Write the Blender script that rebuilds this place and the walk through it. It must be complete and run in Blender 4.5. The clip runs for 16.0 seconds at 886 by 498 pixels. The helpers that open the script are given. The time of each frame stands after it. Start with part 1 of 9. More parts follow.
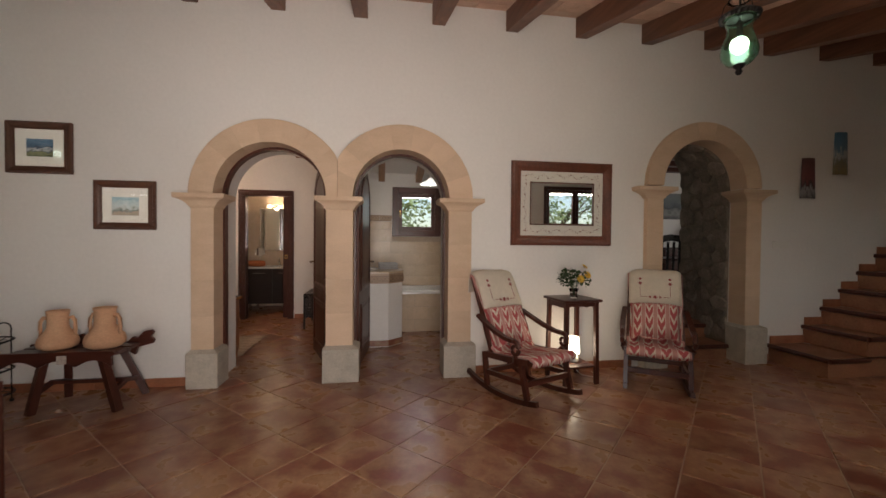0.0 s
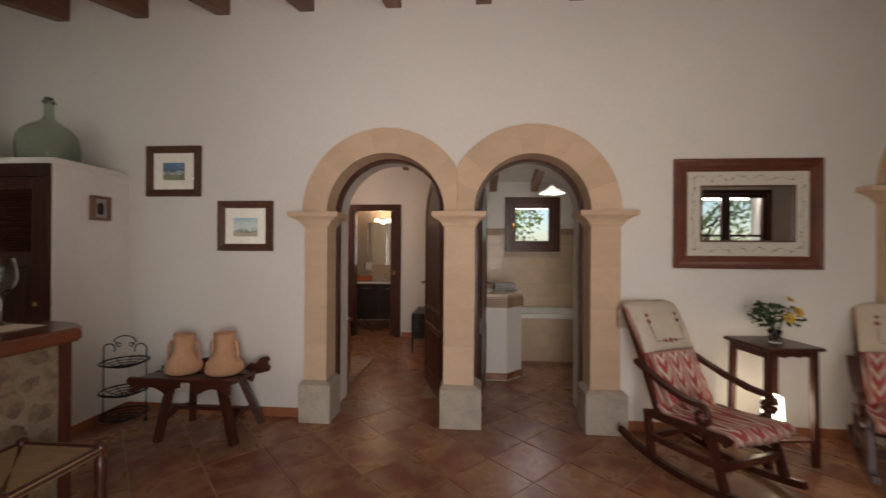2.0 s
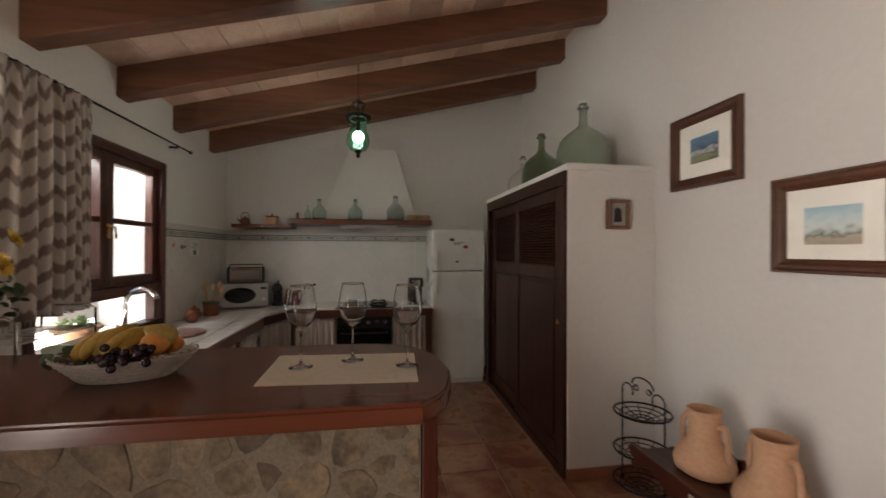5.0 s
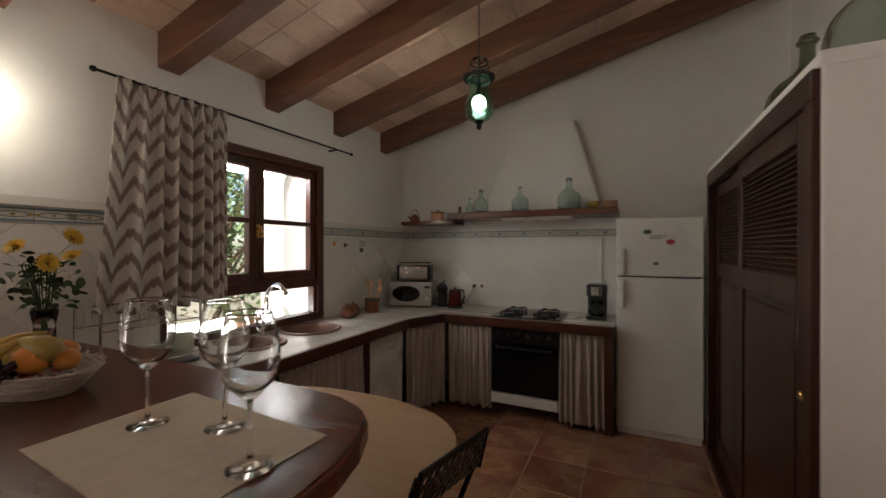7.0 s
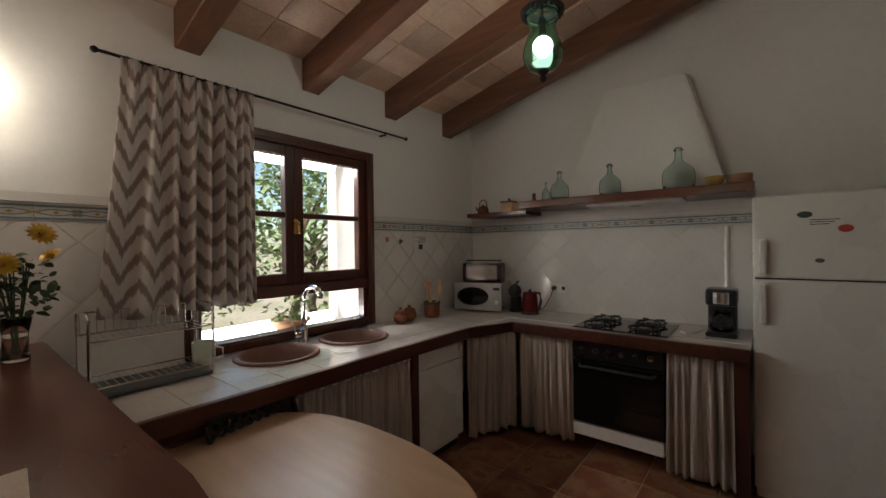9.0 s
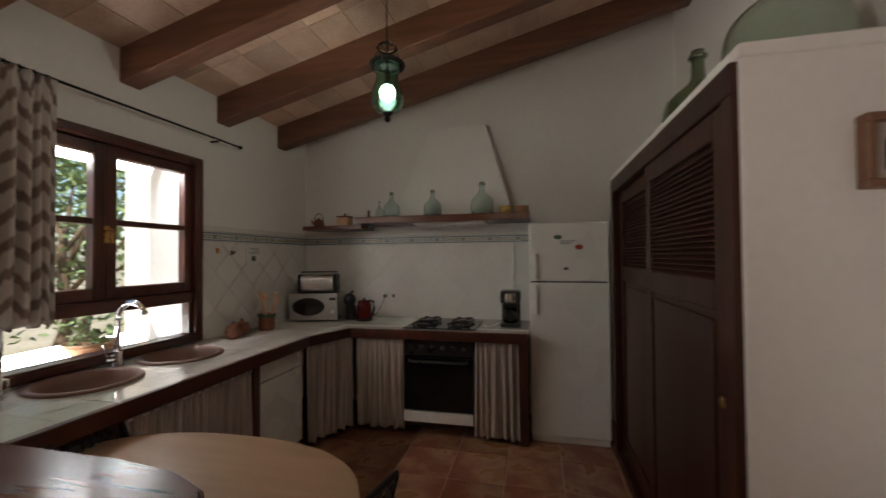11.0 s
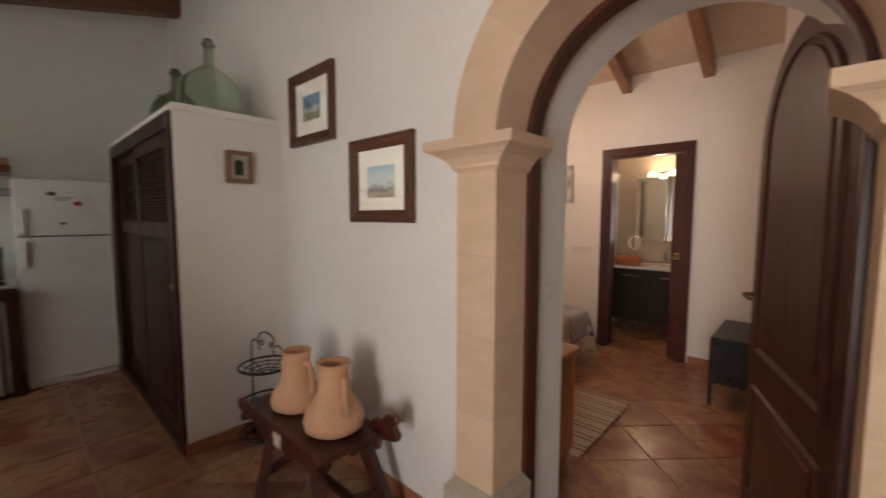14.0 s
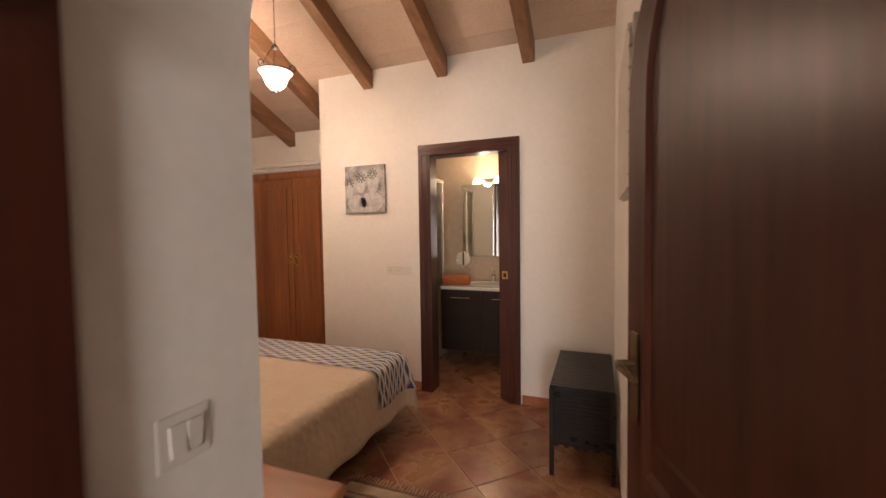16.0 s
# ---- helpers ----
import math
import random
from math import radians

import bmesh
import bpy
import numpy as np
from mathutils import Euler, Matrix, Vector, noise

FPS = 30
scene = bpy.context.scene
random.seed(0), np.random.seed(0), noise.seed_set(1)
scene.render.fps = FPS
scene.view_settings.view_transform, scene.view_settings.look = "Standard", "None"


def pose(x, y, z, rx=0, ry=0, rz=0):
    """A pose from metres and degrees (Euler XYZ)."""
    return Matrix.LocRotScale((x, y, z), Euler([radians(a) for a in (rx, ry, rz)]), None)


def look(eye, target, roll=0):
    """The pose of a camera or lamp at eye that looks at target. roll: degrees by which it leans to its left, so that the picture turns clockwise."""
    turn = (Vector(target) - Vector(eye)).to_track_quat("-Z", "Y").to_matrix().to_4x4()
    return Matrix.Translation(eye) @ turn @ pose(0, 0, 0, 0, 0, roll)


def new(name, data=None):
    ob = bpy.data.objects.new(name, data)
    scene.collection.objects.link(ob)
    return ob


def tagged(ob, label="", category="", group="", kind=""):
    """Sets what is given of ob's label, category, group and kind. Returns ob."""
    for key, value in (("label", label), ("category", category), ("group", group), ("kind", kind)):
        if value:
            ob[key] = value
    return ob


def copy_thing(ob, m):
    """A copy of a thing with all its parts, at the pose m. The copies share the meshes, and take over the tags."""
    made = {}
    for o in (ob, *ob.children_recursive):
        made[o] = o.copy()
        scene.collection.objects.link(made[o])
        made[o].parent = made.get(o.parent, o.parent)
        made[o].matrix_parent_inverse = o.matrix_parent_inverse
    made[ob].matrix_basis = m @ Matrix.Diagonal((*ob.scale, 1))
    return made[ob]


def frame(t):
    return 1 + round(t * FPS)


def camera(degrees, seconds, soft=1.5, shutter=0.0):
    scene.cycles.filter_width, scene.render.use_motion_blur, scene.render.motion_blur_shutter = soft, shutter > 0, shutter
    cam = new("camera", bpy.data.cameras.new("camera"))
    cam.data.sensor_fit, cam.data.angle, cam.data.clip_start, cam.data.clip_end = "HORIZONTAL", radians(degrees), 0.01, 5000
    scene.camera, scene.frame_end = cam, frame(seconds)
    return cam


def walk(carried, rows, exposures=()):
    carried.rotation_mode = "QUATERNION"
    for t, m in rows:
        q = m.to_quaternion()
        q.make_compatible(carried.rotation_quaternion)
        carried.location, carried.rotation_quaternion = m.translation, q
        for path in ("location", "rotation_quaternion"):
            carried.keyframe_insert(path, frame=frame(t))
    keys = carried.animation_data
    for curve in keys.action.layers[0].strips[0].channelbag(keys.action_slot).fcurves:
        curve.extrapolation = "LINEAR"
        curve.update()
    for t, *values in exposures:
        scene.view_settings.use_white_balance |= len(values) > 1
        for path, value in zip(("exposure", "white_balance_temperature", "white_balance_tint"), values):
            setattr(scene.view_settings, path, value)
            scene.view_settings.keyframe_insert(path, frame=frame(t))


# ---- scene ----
cam = camera(96.0, 16.0, soft=1.5, shutter=0.4)
PATH = [
    (0, (1.062, 0.676, 1.327), (1.37, 2.652, 1.292), 0.5),
    (0.5, (1.035, 0.859, 1.341), (1.394, 2.827, 1.314), 0.5),
    (1, (1.002, 1.006, 1.377), (1.307, 2.983, 1.358), 0.4),
    (1.5, (0.919, 1.121, 1.408), (1.077, 3.114, 1.397), 0.4),
    (2, (0.797, 1.301, 1.434), (0.641, 3.295, 1.438), 0.4),
    (2.5, (0.772, 1.487, 1.477), (0.251, 3.417, 1.477), 0.4),
    (3, (0.631, 1.772, 1.509), (-0.331, 3.526, 1.504), 0.4),
    (3.5, (0.523, 2.001, 1.504), (-0.822, 3.482, 1.502), 0.3),
    (4, (0.417, 2.236, 1.503), (-1.234, 3.364, 1.508), 0.1),
    (4.5, (0.334, 2.457, 1.5), (-1.523, 3.2, 1.506), 0.2),
    (5, (0.208, 2.737, 1.506), (-1.766, 3.056, 1.514), 0.2),
    (5.2, (0.146, 2.839, 1.516), (-1.848, 2.987, 1.519), -0.1),
    (7.5, (-1.001, 3.5, 1.497), (-2.677, 2.409, 1.481), -0.5),
    (7.8, (-1.164, 3.498, 1.501), (-2.752, 2.281, 1.478), -0.8),
    (8, (-1.238, 3.49, 1.495), (-2.795, 2.236, 1.474), -0.4),
    (8.2, (-1.317, 3.451, 1.493), (-2.86, 2.179, 1.473), -0.8),
    (10.3, (-1.192, 3.36, 1.464), (-2.972, 2.449, 1.514), -0.9),
    (10.5, (-1.134, 3.371, 1.467), (-2.972, 2.584, 1.518), -0.9),
    (11, (-0.955, 3.391, 1.482), (-2.902, 2.937, 1.521), -0.5),
    (11.5, (-0.714, 3.299, 1.481), (-2.713, 3.303, 1.513), -0.3),
    (12, (-0.45, 3.199, 1.509), (-2.421, 3.54, 1.502), -0.6),
    (12.5, (-0.168, 3.07, 1.462), (-2.096, 3.6, 1.416), 0.2),
    (13, (0.081, 3.034, 1.474), (-1.739, 3.854, 1.356), -0.1),
    (13.5, (0.27, 3.142, 1.475), (-1.344, 4.311, 1.31), 0.0),
    (14, (0.442, 3.309, 1.439), (-0.909, 4.775, 1.28), 0.1),
    (14.5, (0.47, 3.561, 1.421), (-0.591, 5.252, 1.291), 0.1),
    (15, (0.384, 3.911, 1.404), (-0.419, 5.74, 1.297), 0.3),
    (15.5, (0.3, 4.239, 1.383), (-0.434, 6.097, 1.305), -0.3),
    (16, (0.178, 4.558, 1.418), (-0.543, 6.422, 1.333), -0.8),
]
EXPOSURE = [(0.0, 0.26), (2.5, 0.16), (3.5, 0.36), (5.0, 0.56), (7.5, 0.48), (8.2, 0.45), (10.5, 0.35), (11.0, 0.42), (11.5, 0.61), (12.5, 0.74), (13.5, 0.66), (14.0, 0.59), (15.0, 0.28), (15.5, 0.60), (16.0, 1.02)]
walk(cam, [(t, look(eye, target, roll)) for t, eye, target, roll in PATH], EXPOSURE)

# ---- world, sun and lamps ----
world = bpy.data.worlds.new("sky")
scene.world = world
world.use_nodes = True
sky = world.node_tree.nodes.new("ShaderNodeTexSky")
sky.sky_type, sky.sun_disc, sky.sun_elevation, sky.sun_rotation = "NISHITA", False, radians(53), radians(82)
world.node_tree.links.new(sky.outputs[0], world.node_tree.nodes["Background"].inputs["Color"])
world.node_tree.nodes["Background"].inputs["Strength"].default_value = 0.15


def lamp(name, kind, energy, color, m, size=0.1, size_y=None, angle=None):
    data = bpy.data.lights.new(name, kind)
    data.energy, data.color = energy, color
    if kind == "AREA":
        data.shape, data.size, data.size_y = "RECTANGLE", size, size_y or size
    elif kind == "SUN":
        data.angle = radians(angle)
    else:
        data.shadow_soft_size = size
    ob = new(name, data)
    ob.matrix_world = m
    return ob


lamp("sun", "SUN", 5.0, (1.0, 0.95, 0.86), look((0, 0, 0), (-0.60, -0.08, -0.80)), angle=0.5)
DAY = (1.0, 0.98, 0.965)
WARM = (1.0, 0.74, 0.50)
lamp("sky_kitchen_window", "AREA", 9.5, DAY, look((-2.74, 0.62, 2.15), (-2.74, 2.6, 1.0)), 1.2, 0.10)
lamp("sunlit_sill_bounce", "AREA", 6, DAY, look((-2.74, 0.60, 0.925), (-2.9, 2.6, 2.6)), 1.2, 0.10)
entrance = lamp("sky_entrance", "AREA", 39, (1.0, 0.895, 0.84), look((1.1, 0.30, 1.2), (-0.3, 4.6, 2.5)), 1.1, 1.9)
entrance.data.spread = radians(130)
lamp("sky_hall_window", "AREA", 13.2, (1.0, 0.94, 0.87), look((4.93, 0.62, 2.38), (4.6, 4.6, 1.0)), 1.1, 0.10)
lamp("sky_bath_window", "AREA", 4.2, DAY, look((1.64, 7.34, 2.08), (1.6, 6.0, 1.0)), 0.5, 0.06)
lamp("bulb_kitchen_pendant", "POINT", 2.8, (0.95, 0.97, 0.82), pose(-3.1, 2.57, 2.43), 0.05)
lamp("bulb_hall_pendant", "POINT", 7.2, (1.0, 0.90, 0.72), pose(3.09, 2.70, 2.475), 0.05)
lamp("bulb_sconce", "POINT", 3, (1.0, 0.92, 0.78), pose(-1.33, 1.10, 2.09), 0.06)
lamp("bulb_bedroom_pendant", "POINT", 46, (1.0, 0.71, 0.53), pose(-1.95, 6.75, 2.46), 0.08)
lamp("bulb_bath_pendant", "POINT", 3.9, (1.0, 0.88, 0.72), pose(1.75, 6.32, 2.15), 0.06)
lamp("bulb_vanity", "POINT", 5.4, WARM, pose(-1.02, 8.98, 1.99), 0.05)
lamp("bulb_table_lamp", "POINT", 1.32, (1.0, 0.78, 0.52), pose(2.80, 4.22, 0.40), 0.05)
# fill lamp added in an unseen opening, to brighten the dining room
lamp("sky_dining_window", "AREA", 14, DAY, look((9.27, 6.45, 1.8), (7.0, 6.45, 1.4)), 0.8, 0.9)

# ---- helpers of this scene ----
Z3 = Vector((0, 0, 1))


def part(name, bm, material, parent=None, label="", smooth=False):
    """Links a bmesh as one mesh object under a thing or a part."""
    me = bpy.data.meshes.new(name)
    bmesh.ops.recalc_face_normals(bm, faces=bm.faces)
    bm.to_mesh(me)
    bm.free()
    if smooth:
        me.polygons.foreach_set("use_smooth", [True] * len(me.polygons))
    for m in material if isinstance(material, (list, tuple)) else [material]:
        me.materials.append(m)
    ob = new(name, me)
    if parent is not None:
        ob.parent = parent
    if label:
        tagged(ob, label)
    return ob


def thing(name, label, category, m=None, group="", kind=""):
    ob = new(name)
    ob.empty_display_size = 0.1
    if m is not None:
        ob.matrix_basis = m
    return tagged(ob, label, category, group, kind)


def joined(*bms):
    out = bmesh.new()
    for b in bms:
        me = bpy.data.meshes.new("tmp")
        b.to_mesh(me)
        b.free()
        out.from_mesh(me)
        bpy.data.meshes.remove(me)
    return out


def box(x0, x1, y0, y1, z0, z1, bevel=0.0, seg=2):
    bm = bmesh.new()
    bmesh.ops.create_cube(bm, size=1.0)
    for v in bm.verts:
        v.co = Vector(((x0 + x1) / 2 + v.co.x * (x1 - x0), (y0 + y1) / 2 + v.co.y * (y1 - y0), (z0 + z1) / 2 + v.co.z * (z1 - z0)))
    if bevel > 0:
        bmesh.ops.bevel(bm, geom=list(bm.edges), offset=bevel, segments=seg, affect="EDGES", profile=0.5)
    return bm


def moved(bm, m):
    bmesh.ops.transform(bm, matrix=m, verts=bm.verts)
    return bm


def prism(points, axis, a, b, bevel=0.0):
    """A polygon of 2D points carried along an axis from a to b. For axis y the points are (x, z), for x (y, z), for z (x, y)."""
    bm = bmesh.new()
    def at(p, d):
        return {"y": (p[0], d, p[1]), "x": (d, p[0], p[1]), "z": (p[0], p[1], d)}[axis]
    lo = [bm.verts.new(at(p, a)) for p in points]
    hi = [bm.verts.new(at(p, b)) for p in points]
    n = len(points)
    bm.faces.new(lo)
    bm.faces.new(hi[::-1])
    for k in range(n):
        bm.faces.new((lo[k], hi[k], hi[(k + 1) % n], lo[(k + 1) % n]))
    bmesh.ops.recalc_face_normals(bm, faces=bm.faces)
    if bevel > 0:
        bmesh.ops.bevel(bm, geom=list(bm.edges), offset=bevel, segments=1, affect="EDGES")
    return bm


def lathe(profile, n=24, cap=True):
    """Turns a profile of (radius, z) about the z axis."""
    bm = bmesh.new()
    rings = []
    for r, z in profile:
        if r < 1e-5:
            rings.append([bm.verts.new((0, 0, z))])
        else:
            rings.append([bm.verts.new((r * math.cos(2 * math.pi * k / n), r * math.sin(2 * math.pi * k / n), z)) for k in range(n)])
    for a, b in zip(rings, rings[1:]):
        for k in range(n):
            j = (k + 1) % n
            if len(a) == 1 and len(b) > 1:
                bm.faces.new((a[0], b[k], b[j]))
            elif len(b) == 1 and len(a) > 1:
                bm.faces.new((a[k], b[0], a[j]))
            elif len(a) > 1:
                bm.faces.new((a[k], b[k], b[j], a[j]))
    if cap:
        for ring in (rings[0], rings[-1]):
            if len(ring) > 1:
                bm.faces.new(ring)
    return bm


def tube(points, r, n=8, closed=False):
    """A round bar of radius r (or a list of radii) along points."""
    pts = [Vector(p) for p in points]
    radii = r if isinstance(r, (list, tuple)) else [r] * len(pts)
    bm = bmesh.new()
    rings = []
    up = Vector((0, 0, 1))
    for k, p in enumerate(pts):
        d = (pts[(k + 1) % len(pts)] - pts[k - 1]) if closed or 0 < k < len(pts) - 1 else (pts[1] - pts[0] if k == 0 else pts[-1] - pts[-2])
        d.normalize()
        side = d.cross(up)
        if side.length < 0.05:
            side = d.cross(Vector((0, 1, 0)))
        side.normalize()
        over = side.cross(d)
        rings.append([bm.verts.new(p + radii[k] * (math.cos(2 * math.pi * i / n) * side + math.sin(2 * math.pi * i / n) * over)) for i in range(n)])
    pairs = list(zip(rings, rings[1:])) + ([(rings[-1], rings[0])] if closed else [])
    for a, b in pairs:
        for i in range(n):
            bm.faces.new((a[i], a[(i + 1) % n], b[(i + 1) % n], b[i]))
    if not closed:
        bm.faces.new(rings[0][::-1])
        bm.faces.new(rings[-1])
    return bm


def sweep(points, w, h, closed=False):
    """A rectangular bar w wide (level) and h thick along points."""
    pts = [Vector(p) for p in points]
    bm = bmesh.new()
    rings = []
    for k, p in enumerate(pts):
        d = (pts[min(k + 1, len(pts) - 1)] - pts[max(k - 1, 0)]).normalized()
        side = d.cross(Z3)
        if side.length < 0.05:
            side = Vector((1, 0, 0))
        side.normalize()
        over = side.cross(d).normalized()
        rings.append([bm.verts.new(p + side * a * w / 2 + over * b * h / 2) for a, b in ((-1, -1), (1, -1), (1, 1), (-1, 1))])
    for a, b in zip(rings, rings[1:]):
        for i in range(4):
            bm.faces.new((a[i], a[(i + 1) % 4], b[(i + 1) % 4], b[i]))
    bm.faces.new(rings[0][::-1])
    bm.faces.new(rings[-1])
    return bm


def arc(cx, cz, r, a0, a1, n):
    return [(cx + r * math.cos(radians(a0 + (a1 - a0) * k / n)), cz + r * math.sin(radians(a0 + (a1 - a0) * k / n))) for k in range(n + 1)]


# ---- materials ----
def material(name, color, rough=0.5, metal=0.0, var=0.1, scale=8.0, fine=60.0, bump=0.0, bump_scale=60.0, stretch=(1, 1, 1), second=None,
             mix=0.5, tint=0.0, gloss_var=0.1, coat=0.0, per="object", sharp=1.0):
    """Base colour varied at two scales by noise, with roughness variation and relief. second: another colour, blended in blotches. tint: shift from piece to piece."""
    m = bpy.data.materials.new(name)
    m.use_nodes = True
    nt = m.node_tree
    nodes, links = nt.nodes, nt.links
    bsdf = nodes["Principled BSDF"]
    tc = nodes.new("ShaderNodeTexCoord")
    mp = nodes.new("ShaderNodeMapping")
    mp.inputs["Scale"].default_value = stretch
    links.new(tc.outputs["Object"], mp.inputs["Vector"])
    src = mp.outputs["Vector"]
    info = nodes.new("ShaderNodeObjectInfo") if per == "object" else nodes.new("ShaderNodeNewGeometry")
    rnd = info.outputs["Random" if per == "object" else "Random Per Island"]
    if tint > 0:
        add = nodes.new("ShaderNodeVectorMath")
        add.operation = "MULTIPLY_ADD"
        comb = nodes.new("ShaderNodeCombineXYZ")
        for k in range(3):
            links.new(rnd, comb.inputs[k])
        links.new(comb.outputs[0], add.inputs[0])
        add.inputs[1].default_value = (37.0, 21.0, 11.0)
        links.new(src, add.inputs[2])
        src = add.outputs[0]
    n1 = nodes.new("ShaderNodeTexNoise")
    n1.inputs["Scale"].default_value, n1.inputs["Detail"].default_value = scale, 4.0
    n2 = nodes.new("ShaderNodeTexNoise")
    n2.inputs["Scale"].default_value, n2.inputs["Detail"].default_value = fine, 3.0
    for n in (n1, n2):
        links.new(src, n.inputs["Vector"])
    base = nodes.new("ShaderNodeMix")
    base.data_type = "RGBA"
    c2 = second or tuple(min(1.0, c * (1 - 1.2 * var)) for c in color)
    base.inputs["A"].default_value, base.inputs["B"].default_value = (*color, 1), (*c2, 1)
    ramp = nodes.new("ShaderNodeMapRange")
    low, high = 0.5 - 0.32 * mix, 0.5 + 0.45 * (1 - mix) + 0.1
    centre, half = (low + high) / 2 - 0.05 * (sharp > 1), (high - low) / 2 / sharp
    ramp.inputs["From Min"].default_value, ramp.inputs["From Max"].default_value = centre - half, centre + half
    links.new(n1.outputs["Fac"], ramp.inputs["Value"])
    links.new(ramp.outputs["Result"], base.inputs["Factor"])
    hsv = nodes.new("ShaderNodeHueSaturation")
    links.new(base.outputs["Result"], hsv.inputs["Color"])
    val = nodes.new("ShaderNodeMapRange")
    val.inputs["To Min"].default_value, val.inputs["To Max"].default_value = 1 - var, 1 + var
    val.inputs["From Min"].default_value, val.inputs["From Max"].default_value = 0.25, 0.75
    links.new(n2.outputs["Fac"], val.inputs["Value"])
    if tint > 0:
        t2 = nodes.new("ShaderNodeMapRange")
        t2.inputs["To Min"].default_value, t2.inputs["To Max"].default_value = 1 - tint, 1 + tint
        links.new(rnd, t2.inputs["Value"])
        mul = nodes.new("ShaderNodeMath")
        mul.operation = "MULTIPLY"
        links.new(val.outputs["Result"], mul.inputs[0])
        links.new(t2.outputs["Result"], mul.inputs[1])
        links.new(mul.outputs[0], hsv.inputs["Value"])
    else:
        links.new(val.outputs["Result"], hsv.inputs["Value"])
    links.new(hsv.outputs["Color"], bsdf.inputs["Base Color"])
    rr = nodes.new("ShaderNodeMapRange")
    rr.inputs["To Min"].default_value, rr.inputs["To Max"].default_value = max(0.02, rough - gloss_var), min(1.0, rough + gloss_var)
    links.new(n1.outputs["Fac"], rr.inputs["Value"])
    links.new(rr.outputs["Result"], bsdf.inputs["Roughness"])
    bsdf.inputs["Metallic"].default_value = metal
    bsdf.inputs["Coat Weight"].default_value = coat
    if bump > 0:
        nb = nodes.new("ShaderNodeTexNoise")
        nb.inputs["Scale"].default_value, nb.inputs["Detail"].default_value = bump_scale, 5.0
        links.new(src, nb.inputs["Vector"])
        bp = nodes.new("ShaderNodeBump")
        bp.inputs["Strength"].default_value, bp.inputs["Distance"].default_value = bump, 0.01
        links.new(nb.outputs["Fac"], bp.inputs["Height"])
        links.new(bp.outputs["Normal"], bsdf.inputs["Normal"])
    return m


def glass(name, color, rough=0.0, ior=1.45):
    m = bpy.data.materials.new(name)
    m.use_nodes = True
    b = m.node_tree.nodes["Principled BSDF"]
    b.inputs["Base Color"].default_value = (*color, 1)
    b.inputs["Transmission Weight"].default_value = 1.0
    b.inputs["Roughness"].default_value = rough
    b.inputs["IOR"].default_value = ior
    return m


def glow(name, color, strength):
    m = bpy.data.materials.new(name)
    m.use_nodes = True
    b = m.node_tree.nodes["Principled BSDF"]
    b.inputs["Base Color"].default_value = (0.8, 0.8, 0.8, 1)
    b.inputs["Emission Color"].default_value = (*color, 1)
    b.inputs["Emission Strength"].default_value = strength
    return m


PLASTER = material("plaster", (0.80, 0.775, 0.735), 0.85, var=0.025, scale=1.3, fine=30, bump=0.06, bump_scale=24, second=(0.76, 0.73, 0.685), mix=0.4, gloss_var=0.05)
STONE = material("sandstone", (0.66, 0.49, 0.345), 0.8, var=0.05, scale=4, fine=60, bump=0.10, bump_scale=90, stretch=(1, 1, 2.2), second=(0.57, 0.41, 0.275), mix=0.45, tint=0.06)
LIME = material("limestone", (0.50, 0.45, 0.37), 0.7, var=0.12, scale=9, fine=70, bump=0.3, bump_scale=60, second=(0.36, 0.32, 0.26), mix=0.45, tint=0.06)
WOOD = material("dark_wood", (0.078, 0.021, 0.012), 0.33, var=0.30, scale=3, fine=26, bump=0.08, bump_scale=40, stretch=(1, 1, 0.08), second=(0.045, 0.013, 0.008), tint=0.10)
WOOD_X = material("dark_wood_level", (0.078, 0.021, 0.012), 0.33, var=0.30, scale=3, fine=26, bump=0.08, bump_scale=40, stretch=(0.08, 1, 1), second=(0.045, 0.013, 0.008), tint=0.10)
BAR_WOOD = material("bar_wood", (0.13, 0.040, 0.020), 0.22, var=0.22, scale=3, fine=24, bump=0.05, bump_scale=40, stretch=(1, 0.08, 1), second=(0.08, 0.022, 0.012))
DOOR_WOOD = material("satin_door_wood", (0.066, 0.020, 0.012), 0.36, var=0.32, scale=3, fine=26, bump=0.10, bump_scale=40, stretch=(1, 1, 0.07), second=(0.042, 0.013, 0.008), tint=0.10)
DOOR_WOOD.node_tree.nodes["Principled BSDF"].inputs["Specular IOR Level"].default_value = 0.28
CLOSET_WOOD = material("dark_closet_wood", (0.050, 0.015, 0.009), 0.40, var=0.30, scale=3, fine=26, bump=0.08, bump_scale=40, stretch=(1, 1, 0.08), second=(0.028, 0.009, 0.006), tint=0.10)
CLOSET_WOOD.node_tree.nodes["Principled BSDF"].inputs["Specular IOR Level"].default_value = 0.28
BEAM = material("beam_wood", (0.20, 0.085, 0.045), 0.5, var=0.28, scale=4, fine=26, bump=0.12, bump_scale=36, stretch=(1, 0.07, 1), second=(0.12, 0.05, 0.028), tint=0.10)
BEAM_LIGHT = material("pine_beam", (0.30, 0.16, 0.085), 0.5, var=0.22, scale=4, fine=26, bump=0.1, bump_scale=36, stretch=(1, 0.07, 1), second=(0.20, 0.10, 0.05), tint=0.08)
TILE = material("terracotta_tile", (0.34, 0.185, 0.098), 0.30, var=0.12, scale=5.0, fine=45, bump=0.07, bump_scale=22, second=(0.205, 0.062, 0.034), mix=0.58, tint=0.12, sharp=2.4, gloss_var=0.12)
GROUT = material("grout", (0.46, 0.34, 0.24), 0.8, var=0.15, scale=12, fine=120, bump=0.1)
